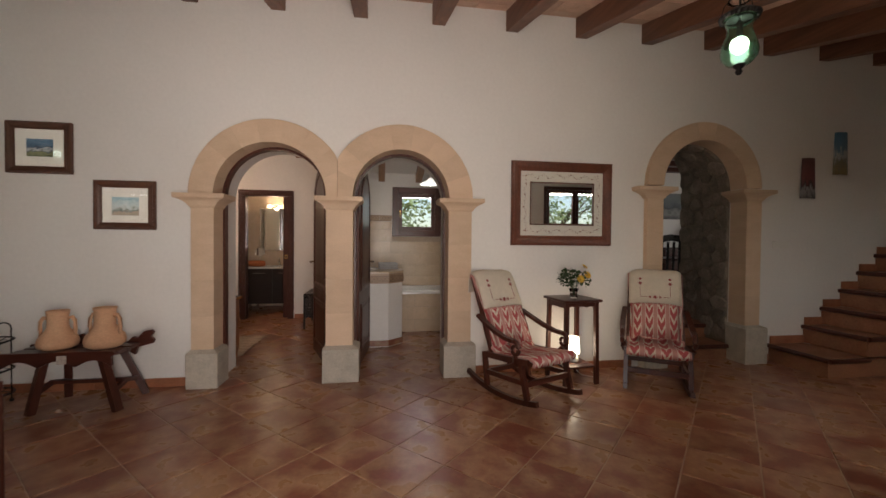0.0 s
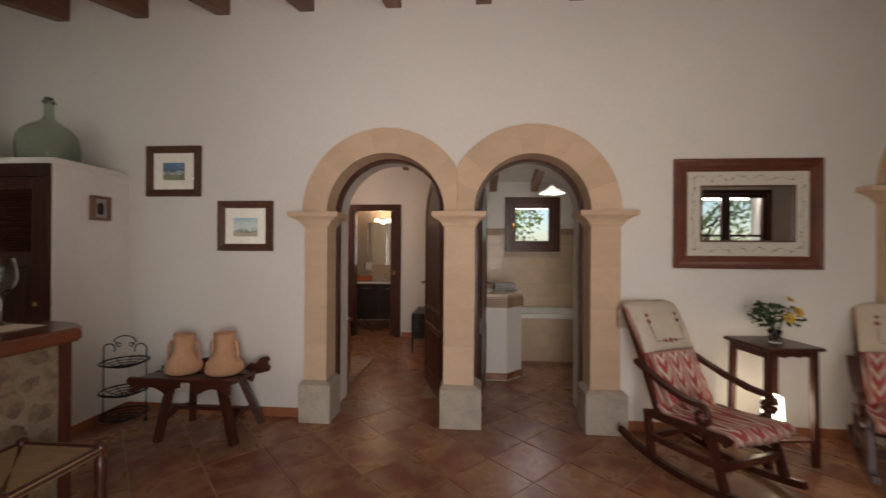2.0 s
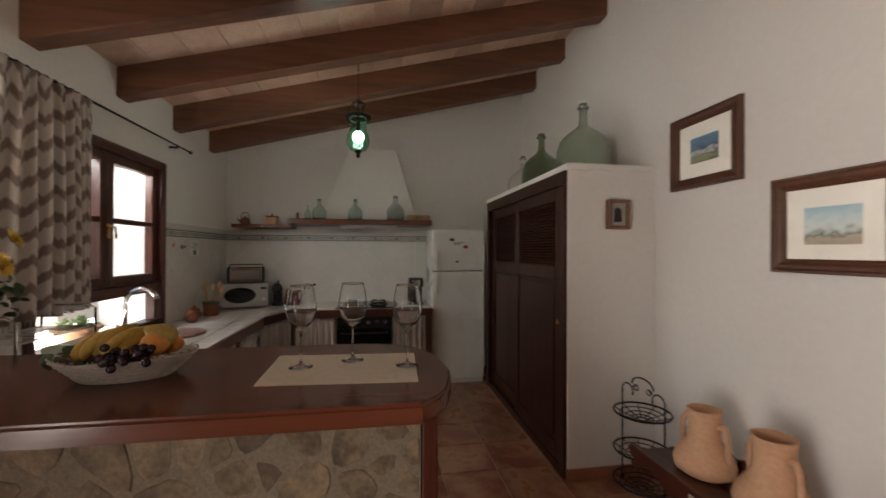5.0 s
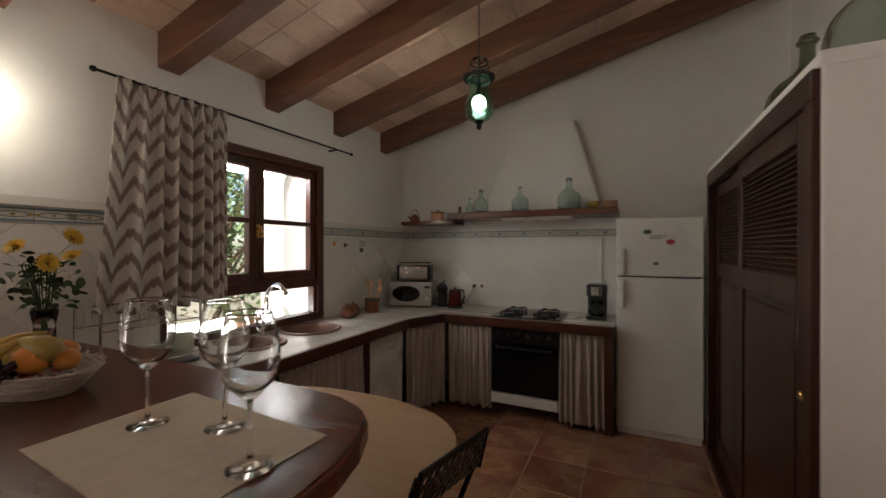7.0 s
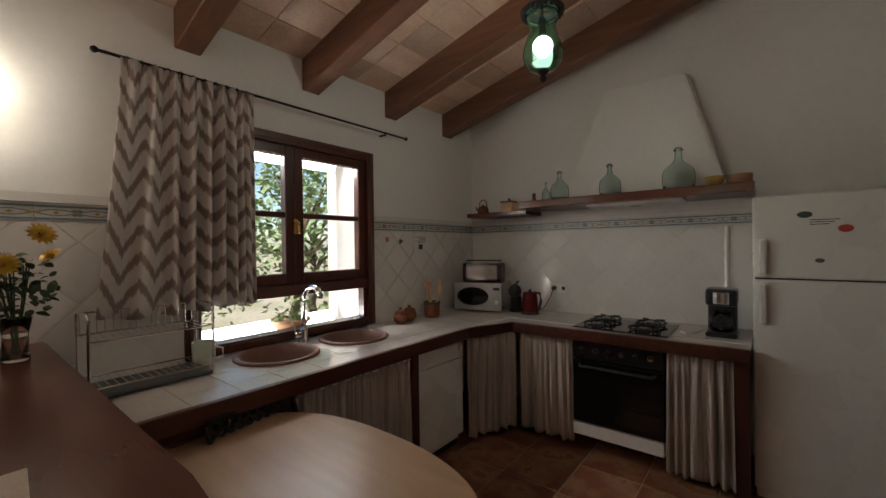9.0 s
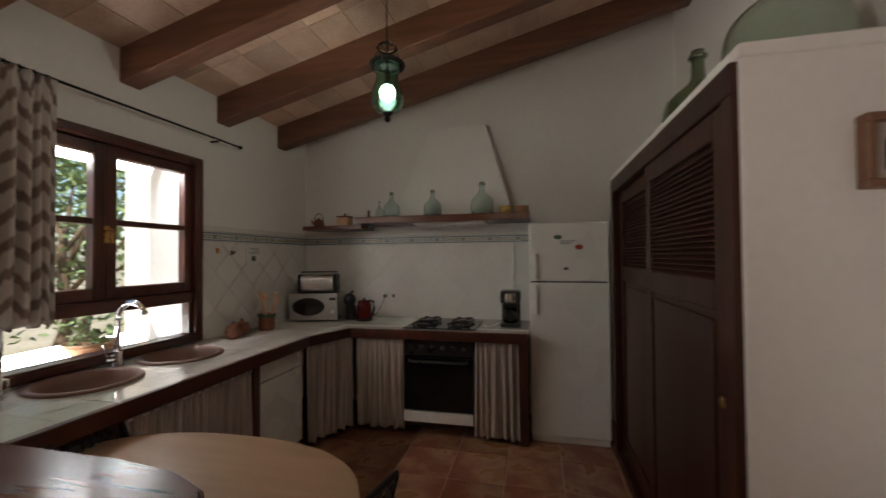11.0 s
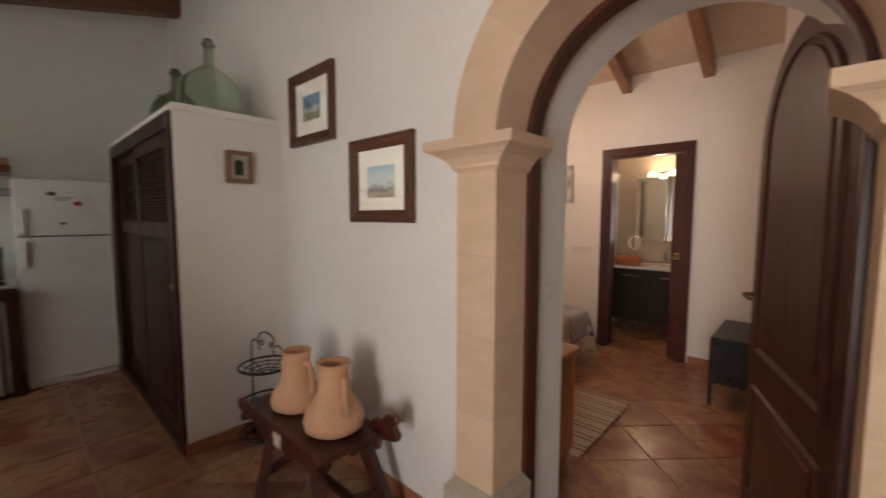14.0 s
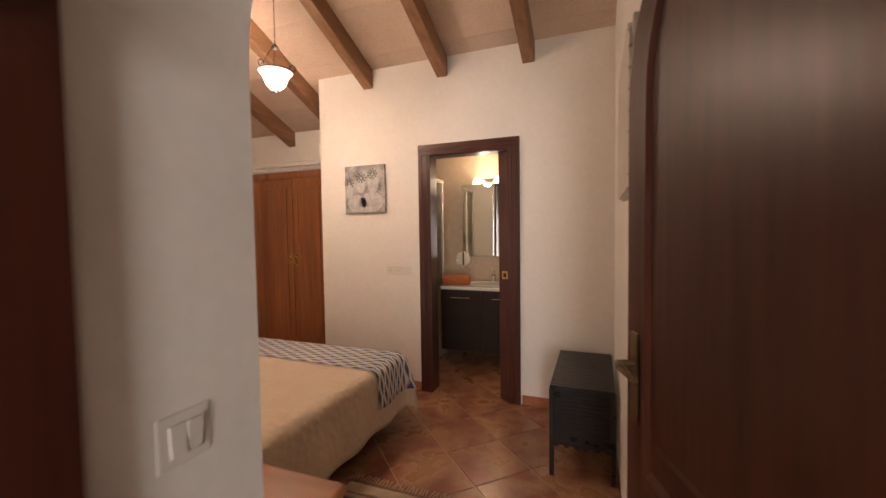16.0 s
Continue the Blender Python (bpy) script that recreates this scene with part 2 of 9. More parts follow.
BRICKCEIL = material("ceiling_tile", (0.66, 0.465, 0.35), 0.85, var=0.10, scale=5, fine=50, bump=0.15, bump_scale=50, second=(0.50, 0.31, 0.22), tint=0.22, per="island")
BEDCEIL = material("pale_ceiling_board", (0.62, 0.50, 0.40), 0.85, var=0.07, scale=3, fine=50, second=(0.54, 0.42, 0.33), tint=0.05, per="island")
CLAY = material("unglazed_clay", (0.62, 0.37, 0.22), 0.8, var=0.10, scale=7, fine=80, bump=0.15, bump_scale=80, second=(0.54, 0.30, 0.17))
BLACKIRON = material("wrought_iron", (0.018, 0.016, 0.015), 0.45, 0.6, var=0.2, scale=20, fine=120, bump=0.1)
WHITE = material("white_enamel", (0.78, 0.76, 0.70), 0.28, var=0.02, scale=3, fine=40, gloss_var=0.05)
STEEL = material("brushed_steel", (0.62, 0.60, 0.58), 0.22, 1.0, var=0.06, scale=10, fine=150, gloss_var=0.06)
CHROME = material("chrome", (0.8, 0.8, 0.8), 0.06, 1.0, var=0.01, scale=4, fine=20, gloss_var=0.02)
BRASS = material("brass", (0.62, 0.40, 0.13), 0.28, 1.0, var=0.15, scale=30, fine=160)
BRONZE = material("aged_bronze", (0.20, 0.135, 0.075), 0.38, 0.9, var=0.25, scale=30, fine=160)
BLACK = material("black_plastic", (0.015, 0.014, 0.014), 0.3, var=0.15, scale=12, fine=90)
BLACKGLASS = material("black_oven_glass", (0.008, 0.008, 0.008), 0.06, var=0.1, scale=5, fine=30, gloss_var=0.02)
BIRCH = material("pale_table_wood", (0.42, 0.27, 0.16), 0.35, var=0.10, scale=4, fine=22, bump=0.03, stretch=(1, 0.1, 1), second=(0.35, 0.21, 0.12))
LINEN = material("linen", (0.70, 0.62, 0.50), 0.9, var=0.08, scale=20, fine=300, bump=0.25, bump_scale=300)
OLIVE_GLASS = glass("green_glass", (0.83, 0.93, 0.90))
DARK_GLASS = glass("dark_green_glass", (0.76, 0.83, 0.75))
LAMP_GLASS = glass("bubbled_green_glass", (0.56, 0.92, 0.76), 0.03)
CLEAR = glass("clear_glass", (0.985, 0.99, 0.985), 0.0, 1.40)
PANE = glass("window_pane", (0.98, 1.0, 0.99), 0.0, 1.02)
MIRROR = material("mirror_silver", (0.88, 0.88, 0.87), 0.015, 1.0, var=0.0, scale=1, fine=1, gloss_var=0.0)

# ---- the large structure ----
WALL = 4.60          # front of the wall with the arches
BACK = 5.15          # its far side
SOUTH = 0.97         # inner face of the window wall
WEST = -4.82         # kitchen end wall
EAST = 8.6
SLOPE = 0.251
GAP = 0.751          # beam spacing


def beam_z(y):
    return 2.548 + SLOPE * (y - 0.97)


def ceil_z(y):
    return beam_z(y) + 0.205


def structure(name, bm, mat, label, smooth=False):
    return tagged(part(name, bm, mat, smooth=smooth), label, name.split("_")[0], kind="structure")


ARCHES = [(0.06, 0.491, 1.739), (1.259, 0.463, 1.751), (4.563, 0.507, 1.955)]
ROUT = 0.700
pieces = []
x = WEST - 0.2
for cx, r, zs in ARCHES:
    r += 0.012
    pieces.append(box(x, cx - r, WALL, BACK, 0, 4.4))
    ring = arc(cx, zs, r, 180, 0, 28)
    pieces.append(prism([(cx - r, 4.4)] + ring + [(cx + r, 4.4)], "y", WALL, BACK))
    x = cx + r
pieces.append(box(x, EAST + 0.2, WALL, BACK, 0, 4.4))
structure("wall_north", joined(*pieces), PLASTER, "thick off-white plastered wall with three arched openings")


def holed_wall(x0, x1, y0, y1, z1, holes):
    """Boxes that leave holes (xa, xb, za, zb) open."""
    out, x = [], x0
    for xa, xb, za, zb in sorted(holes):
        out.append(box(x, xa, y0, y1, 0, z1))
        if za > 0:
            out.append(box(xa, xb, y0, y1, 0, za))
        out.append(box(xa, xb, y0, y1, zb, z1))
        x = xb
    out.append(box(x, x1, y0, y1, 0, z1))
    return joined(*out)


KW = (-3.43, -2.10, 0.885, 2.22)
HW = (4.25, 5.62, 0.95, 2.45)
ENTRY = (0.42, 1.80, 0.0, 2.25)
structure("wall_south", holed_wall(WEST - 0.2, EAST + 0.2, 0.5, SOUTH, 3.4, [KW, ENTRY, HW]), PLASTER, "off-white plastered outer wall with windows and entrance opening")
structure("wall_west", box(WEST - 0.25, WEST, 0.5, BACK, 0, 4.4), PLASTER, "off-white plastered end wall of the kitchen")
structure("wall_east", box(EAST, EAST + 0.25, 0.5, BACK, 0, 4.4), PLASTER, "plain off-white plastered end wall of the hall")

# sloping ceiling of flat clay tiles, laid between the beams
bm = bmesh.new()


def slab(bm, x0, x1, y0, y1, zf, th, gap):
    x0, x1, y0, y1 = x0 + gap, x1 - gap, y0 + gap, y1 - gap
    v = [bm.verts.new(p) for p in ((x0, y0, zf(y0)), (x1, y0, zf(y0)), (x1, y1, zf(y1)), (x0, y1, zf(y1)))]
    w = [bm.verts.new(p) for p in ((x0, y0, zf(y0) + th), (x1, y0, zf(y0) + th), (x1, y1, zf(y1) + th), (x0, y1, zf(y1) + th))]
    bm.faces.new(v[::-1])
    for k in range(4):
        bm.faces.new((v[k], v[(k + 1) % 4], w[(k + 1) % 4], w[k]))


for k in range(-1, 18):
    xa = -4.33 + GAP * k - 0.07
    for j in range(2):
        for i in range(16):
            y0 = 0.95 + i * 0.25
            x0, x1 = xa + j * GAP / 2, xa + (j + 1) * GAP / 2
            x0, x1 = max(x0, WEST - 0.01), min(x1, EAST + 0.01)
            if x1 - x0 > 0.05 and y0 < 4.62:
                slab(bm, x0, x1, y0, min(y0 + 0.25, 4.62), ceil_z, 0.03, 0.0035)
structure("ceiling_tiles", bm, BRICKCEIL, "sloping ceiling of pale terracotta tiles between beams")
bm = bmesh.new()
slab(bm, WEST - 0.2, EAST + 0.2, 0.4, 4.7, lambda y: ceil_z(y) + 0.012, 0.12, 0)
structure("ceiling", bm, material("lime_mortar", (0.62, 0.52, 0.42), 0.9, var=0.08, scale=6, fine=60, bump=0.2), "lime mortar roof deck above the ceiling tiles")

# beams of the hall and kitchen
bm = bmesh.new()
prof = [(0.90, beam_z(0.90)), (4.66, beam_z(4.66)), (4.66, beam_z(4.66) + 0.215), (0.90, beam_z(0.90) + 0.215)]
beam_bm = prism(prof, "x", -0.13, 0.0)
bmesh.ops.bevel(beam_bm, geom=list(beam_bm.edges), offset=0.006, segments=1, affect="EDGES")
first = tagged(part("ceiling_beam", beam_bm, BEAM), "reddish brown stained wooden ceiling beam", "beam", "beams of the hall and kitchen")
first.location.x = -4.33
for k in range(1, 18):
    if -4.33 + GAP * k < EAST:
        copy_thing(first, pose(-4.33 + GAP * k, 0, 0))

# ---- bedroom and bathrooms behind the arches ----
BR_R, BR_L, BR_FAR = 0.30, -4.3, 7.78


def bed_z(y):
    return 2.735 + 0.425 * (BR_FAR - y)


DOOR = (-1.20, -0.47, 0.0, 2.10)
structure("wall_bedroom_far", holed_wall(-2.33, BR_R + 0.12, BR_FAR, BR_FAR + 0.14, 4.2, [DOOR]), PLASTER, "warm white bedroom wall with a doorway to a shower room")
structure("wall_bedroom_return", box(-2.33, -2.19, BR_FAR + 0.14, 8.95, 0, 4.2), PLASTER, "warm white return wall beside the wardrobe niche")
structure("wall_bedroom_left", box(BR_L - 0.15, BR_L, BACK, 9.0, 0, 4.2), PLASTER, "plain warm white bedroom wall")
structure("wall_bedroom_right", prism([(BR_R, BR_FAR), (BR_R, 5.90), (0.62, BACK), (0.74, BACK), (BR_R + 0.12, 5.90), (BR_R + 0.12, BR_FAR)], "z", 0, 4.2), PLASTER, "warm white partition between bedroom and bathroom")
structure("wall_wardrobe_niche", box(BR_L, -2.33, 8.42, 8.6, 2.27, 4.2), PLASTER, "white wall above the built-in wardrobe")
bm = bmesh.new()
for k in range(-4, 4):
    xa = -1.734 + 0.727 * k - 0.05
    for i in range(9):
        y0 = BACK - 0.02 + 0.42 * i
        slab(bm, xa, xa + 0.727, y0, y0 + 0.42, lambda y: bed_z(y) + 0.165, 0.03, 0.002)
structure("ceiling_bedroom", bm, BEDCEIL, "sloping pale boarded bedroom ceiling")
prof = [(BACK - 0.05, bed_z(BACK - 0.05)), (8.5, bed_z(8.5)), (8.5, bed_z(8.5) + 0.172), (BACK - 0.05, bed_z(BACK - 0.05) + 0.172)]
bb = prism(prof, "x", -0.095, 0.0)
bmesh.ops.bevel(bb, geom=list(bb.edges), offset=0.005, segments=1, affect="EDGES")
first = tagged(part("ceiling_beam", bb, BEAM_LIGHT), "light brown pine ceiling beam of the bedroom", "beam", "beams of the bedroom")
first.location.x = -1.734
for k in (-3, -2, -1, 1, 2):
    copy_thing(first, pose(-1.734 + 0.727 * k, 0, 0))

# shower room behind the bedroom
SHOWER_TILE = material("beige_wall_tile", (0.66, 0.52, 0.39), 0.25, var=0.06, scale=4, fine=40, second=(0.60, 0.46, 0.33), tint=0.05)
structure("wall_shower_far", box(-2.19, BR_R + 0.5, 9.22, 9.36, 0, 2.5), SHOWER_TILE, "beige tiled end wall of the shower room")
structure("wall_shower_left", box(-2.19, -2.05, 8.95, 9.22, 0, 2.5), SHOWER_TILE, "beige tiled side wall of the shower room")
structure("wall_shower_right", box(BR_R, BR_R + 0.12, BR_FAR + 0.14, 9.22, 0, 2.5), SHOWER_TILE, "beige tiled side wall of the shower room")
structure("ceiling_shower", box(-2.33, BR_R + 0.2, BR_FAR + 0.1, 9.4, 2.36, 2.44), PLASTER, "flat white ceiling of the shower room")

# bathroom behind the second arch
BT_FAR, BT_R = 7.25, 2.75
structure("wall_bath_far", holed_wall(BR_R + 0.12, BT_R + 0.12, BT_FAR, BT_FAR + 0.2, 3.4, [(1.33, 1.96, 1.50, 2.13)]), PLASTER, "white upper bathroom wall with a small window")
structure("wall_bath_right", box(BT_R, BT_R + 0.12, BACK, BT_FAR, 0, 3.4), PLASTER, "white plastered bathroom side wall")
bm = bmesh.new()
slab(bm, BR_R, BT_R + 0.1, BACK - 0.02, 7.4, lambda y: 2.44 + 0.27 * (BT_FAR - y), 0.08, 0)
structure("ceiling_bath", bm, PLASTER, "white sloping bathroom ceiling")
first = None
for xb in (1.07, 1.67, 2.27):
    if first is None:
        prof = [(BACK - 0.05, 2.30 + 0.27 * (BT_FAR - BACK + 0.05)), (BT_FAR + 0.05, 2.30 - 0.0135), (BT_FAR + 0.05, 2.45), (BACK - 0.05, 2.45 + 0.27 * (BT_FAR - BACK + 0.05))]
        first = tagged(part("ceiling_beam", prism(prof, "x", -0.05, 0.05), BEAM_LIGHT), "light brown bathroom ceiling beam", "beam", "beams of the bathroom")
        first.location.x = xb
    else:
        copy_thing(first, pose(xb, 0, 0))

# ---- stone arches ----
ARCH_FRONT, ARCH_REAR = 4.54, 4.755


def stone_arch(cx, r, zs, columns, name_label):
    th = thing("stone_arch", name_label, "arch", group="stone arches")
    n = 9
    limit = None
    for k in range(n):
        a0, a1 = 180 - 180 * k / n, 180 - 180 * (k + 1) / n
        inner, outer = arc(cx, zs, r, a0 - 0.012, a1 + 0.012, 4), arc(cx, zs, ROUT, a0 - 0.012, a1 + 0.012, 4)
        pts = inner + outer[::-1]
        clipped = []
        for px, pz in pts:
            lo, hi = columns
            px = min(max(px, lo), hi)
            clipped.append((px, pz))
        part("voussoir", prism(clipped, "y", ARCH_FRONT, ARCH_REAR, 0.0006), STONE, th)
    return th


MID = 0.656
stone_arch(*ARCHES[0], (-9, MID - 0.001), "pale golden sandstone arch over the bedroom doorway")
stone_arch(*ARCHES[1], (MID + 0.001, 9), "pale golden sandstone arch over the bathroom doorway")
stone_arch(*ARCHES[2], (-9, 9), "pale golden sandstone arch over the steps to the dining room")


def column(x0, x1, px0, px1, cx0, cx1, zcap, label, plinth_h=0.315):
    th = thing("stone_column", label, "column", group="stone columns")
    zb = zcap - 0.125
    bm = box(px0, px1, 4.485, ARCH_REAR, 0, plinth_h, 0.006)
    part("plinth", bm, LIME, th, "grey limestone plinth block")
    bm = bmesh.new()
    rings = []
    for a, z in ((0.0, plinth_h), (0.85, plinth_h + 0.022), (1.0, plinth_h + 0.024)):
        rings.append([bm.verts.new(p) for p in ((px0 + a * (x0 - px0), 4.49 + a * 0.05, z), (px1 + a * (x1 - px1), 4.49 + a * 0.05, z), (px1 + a * (x1 - px1), ARCH_REAR, z), (px0 + a * (x0 - px0), ARCH_REAR, z))])
    for a, b in zip(rings, rings[1:]):
        for i in range(4):
            bm.faces.new((a[i], a[(i + 1) % 4], b[(i + 1) % 4], b[i]))
    bm.faces.new(rings[-1])
    part("weathering", bm, LIME, th)
    n = 4
    z0 = plinth_h
    h = (zb - z0) / n
    for k in range(n):
        part("block", box(x0, x1, ARCH_FRONT, ARCH_REAR, z0 + k * h + 0.0002, z0 + (k + 1) * h - 0.0002, 0.0008, 1), STONE, th)
    # moulded capital: a hollow below, a round above and a flat band
    levels = [(0.0, zb), (0.10, zb + 0.012), (0.16, zb + 0.016), (0.20, zb + 0.03), (0.42, zb + 0.055), (0.70, zb + 0.074), (0.80, zb + 0.078), (0.88, zb + 0.082), (0.97, zb + 0.086), (1.0, zb + 0.092), (1.0, zb + 0.125)]
    bm = bmesh.new()
    rings = []
    for a, z in levels:
        xa, xb = x0 + a * (cx0 - x0), x1 + a * (cx1 - x1)
        yf = ARCH_FRONT - a * 0.075
        rings.append([bm.verts.new(p) for p in ((xa, yf, z), (xb, yf, z), (xb, ARCH_REAR + 0.002, z), (xa, ARCH_REAR + 0.002, z))])
    for a, b in zip(rings, rings[1:]):
        for i in range(4):
            bm.faces.new((a[i], a[(i + 1) % 4], b[(i + 1) % 4], b[i]))
    bm.faces.new(rings[-1])
    bm.faces.new(rings[0][::-1])
    part("capital", bm, STONE, th)
    return th


column(-0.615, -0.425, -0.64, -0.375, -0.738, -0.313, 1.739, "square sandstone column on a limestone plinth beside the bedroom doorway")
column(0.552, 0.8, 0.527, 0.863, 0.454, 0.891, 1.743, "square sandstone column on a veined limestone plinth between two arches")
column(1.718, 1.949, 1.672, 1.993, 1.62, 2.063, 1.751, "square sandstone column on a limestone plinth beside the bathroom doorway")
column(3.862, 4.05, 3.822, 4.095, 3.715, 4.165, 1.932, "square sandstone column on a limestone plinth behind a rocking chair", 0.40)
column(5.078, 5.265, 5.04, 5.32, 4.955, 5.385, 1.932, "square sandstone column on a limestone plinth beside the stairs", 0.40)

# ---- floors: laid tile by tile further down; here the bedding ----
structure("floor", box(WEST - 0.2, EAST + 0.2, -3.0, 9.4, -0.12, -0.004), GROUT, "sandy grout bed of the tiled floor")

# ---- floor and wall tiles, laid one by one ----
def clip_poly(poly, u0, u1, v0, v1):
    for axis, lim, keep in ((0, u0, 1), (0, u1, -1), (1, v0, 1), (1, v1, -1)):
        out = []
        for k in range(len(poly)):
            a, b = poly[k], poly[(k + 1) % len(poly)]
            da, db = keep * (a[axis] - lim), keep * (b[axis] - lim)
            if da >= 0:
                out.append(a)
            if (da >= 0) != (db >= 0):
                f = da / (da - db)
                out.append((a[0] + f * (b[0] - a[0]), a[1] + f * (b[1] - a[1])))
        poly = out
        if len(poly) < 3:
            return []
    return poly


def tile_cells(u0, u1, v0, v1, size, angle, ou=0.0, ov=0.0, gap=0.006):
    """Centres and polygons of square tiles that cover a rectangle; whole tiles first."""
    c, s = math.cos(radians(angle)), math.sin(radians(angle))
    whole, cut = [], []
    reach = int((abs(u1 - u0) + abs(v1 - v0)) / size) + 3
    mu, mv = (u0 + u1) / 2, (v0 + v1) / 2
    ci, cj = round(((mu - ou) * c + (mv - ov) * s) / size), round((-(mu - ou) * s + (mv - ov) * c) / size)
    h = size / 2 - gap / 2
    for i in range(ci - reach, ci + reach + 1):
        for j in range(cj - reach, cj + reach + 1):
            cu, cv = ou + (i * c - j * s) * size, ov + (i * s + j * c) * size
            poly = [(cu + a * c - b * s, cv + a * s + b * c) for a, b in ((-h, -h), (h, -h), (h, h), (-h, h))]
            cutp = clip_poly(poly, u0, u1, v0, v1)
            if len(cutp) < 3:
                continue
            area = abs(sum(p[0] * q[1] - q[0] * p[1] for p, q in zip(cutp, cutp[1:] + cutp[:1]))) / 2
            if area < 0.0008:
                continue
            if area > 0.9995 * (2 * h) ** 2:
                whole.append((cu, cv))
            else:
                cut.append(cutp)
    return whole, cut


def tile_solid(bm, poly, place, thick, chamfer=0.003):
    """One tile with chamfered edges; place(u, v, height) gives a point."""
    mu, mv = sum(p[0] for p in poly) / len(poly), sum(p[1] for p in poly) / len(poly)
    far = max(math.hypot(p[0] - mu, p[1] - mv) for p in poly)
    f = 1 - chamfer / max(far, 0.02) * 1.5
    lo = [bm.verts.new(place(p[0], p[1], -thick)) for p in poly]
    mi = [bm.verts.new(place(p[0], p[1], -chamfer * 0.8)) for p in poly]
    hi = [bm.verts.new(place(mu + (p[0] - mu) * f, mv + (p[1] - mv) * f, 0.0)) for p in poly]
    n = len(poly)
    for a, b in ((lo, mi), (mi, hi)):
        for k in range(n):
            bm.faces.new((a[k], a[(k + 1) % n], b[(k + 1) % n], b[k]))
    bm.faces.new(hi)


def floor_field(name, label, u0, u1, v0, v1, size, angle, ou, ov, z=0.0, separate=300):
    th = thing(name, label, "floor", kind="structure")
    whole, cut = tile_cells(u0, u1, v0, v1, size, angle, ou, ov)
    mesh = None
    for k, (cu, cv) in enumerate(whole):
        if k >= separate:
            break
        if mesh is None:
            h = size / 2 - 0.003
            bm = bmesh.new()
            tile_solid(bm, [(-h, -h), (h, -h), (h, h), (-h, h)], lambda u, v, d: (u, v, d), 0.010)
            first = part("floor_tile", bm, TILE, th)
            mesh = first.data
            ob = first
        else:
            ob = new("floor_tile", mesh)
            ob.parent = th
        ob.location = (cu, cv, z + 0.0012 * math.sin(13.7 * cu + 7.1 * cv))
        ob.rotation_euler = (0, 0, radians(angle) + math.pi / 2 * (k % 4))
    bm = bmesh.new()
    for poly in cut:
        tile_solid(bm, poly, lambda u, v, d: (u, v, z + d), 0.010)
    if cut:
        tagged(part("cut_floor_tiles", bm, TILE_ISLAND, th), "terracotta floor tiles cut along the edges", kind="stuff")
    return th


TILE_ISLAND = material("terracotta_tile_cut", (0.34, 0.185, 0.098), 0.30, var=0.12, scale=5.0, fine=45, bump=0.07, bump_scale=22, second=(0.205, 0.062, 0.034), mix=0.58, tint=0.12, sharp=2.4, gloss_var=0.12, per="island")

# ---- windows and doors ----
def window_unit(name, label, x0, x1, z0, z1, y, low=True, out=0.10, mid=None, sill=True):
    """A dark wooden window in a wall: moulded casing proud of the wall, frame, two casements of two panes, and a fixed light below."""
    th = thing(name, label, "window", kind="structure")
    c = 0.062
    for a, b, p, q in ((x0, x0 + c, z0, z1), (x1 - c, x1, z0, z1), (x0 + c, x1 - c, z1 - c, z1), (x0 + c, x1 - c, z0, z0 + c)):
        part("casing", joined(box(a, b, y - out, y + 0.022, p, q, 0.004, 1), box(a + 0.012, b - 0.012, y + 0.022, y + 0.032, p + 0.012, q - 0.012, 0.004, 1)), WOOD, th)
    x0, x1, z0, z1 = x0 + c, x1 - c, z0 + c, z1 - c
    if low:
        zl = z0 + 0.225
        part("transom", box(x0, x1, y - out, y + 0.006, zl, zl + 0.075, 0.006), WOOD_X, th)
        part("fixed_pane", box(x0, x1, y - 0.055, y - 0.05, z0, zl), PANE, th).visible_shadow = False
        part("bead", joined(box(x0, x0 + 0.03, y - 0.08, y - 0.01, z0, zl, 0.004, 1), box(x1 - 0.03, x1, y - 0.08, y - 0.01, z0, zl, 0.004, 1)), WOOD, th)
        zb = zl + 0.075
    else:
        zb = z0
    xm = (x0 + x1) / 2 if mid is None else mid
    for a, b, side in ((x0, xm, -1), (xm, x1, 1)):
        sash = part("casement", joined(box(a + 0.002, a + 0.066, y - 0.075, y - 0.012, zb, z1, 0.006, 1), box(b - 0.066, b - 0.002, y - 0.075, y - 0.012, zb, z1, 0.006, 1),
                                       box(a + 0.064, b - 0.064, y - 0.075, y - 0.012, zb, zb + 0.072, 0.006, 1), box(a + 0.064, b - 0.064, y - 0.075, y - 0.012, z1 - 0.066, z1, 0.006, 1),
                                       box(a + 0.064, b - 0.064, y - 0.065, y - 0.018, (zb + z1) / 2 - 0.018, (zb + z1) / 2 + 0.018, 0.004, 1)), WOOD, th)
        part("pane", box(a + 0.06, b - 0.06, y - 0.046, y - 0.042, zb + 0.06, z1 - 0.06), PANE, sash).visible_shadow = False
    part("window_handle", joined(box(xm - 0.012, xm + 0.012, y - 0.012, y + 0.004, zb + 0.33, zb + 0.43, 0.003, 1), tube([(xm, y + 0.004, zb + 0.41), (xm, y + 0.035, zb + 0.41), (xm, y + 0.04, zb + 0.33)], 0.007)), BRASS, th, "brass window handle")
    return th


window_unit("window_1", "dark wooden casement window above the sink, green garden outside", KW[0], KW[1], KW[2], KW[3], SOUTH, True, mid=-2.765)
window_unit("window_2", "dark wooden casement window with cream shutters in the hall", HW[0], HW[1], HW[2], HW[3], SOUTH, False)

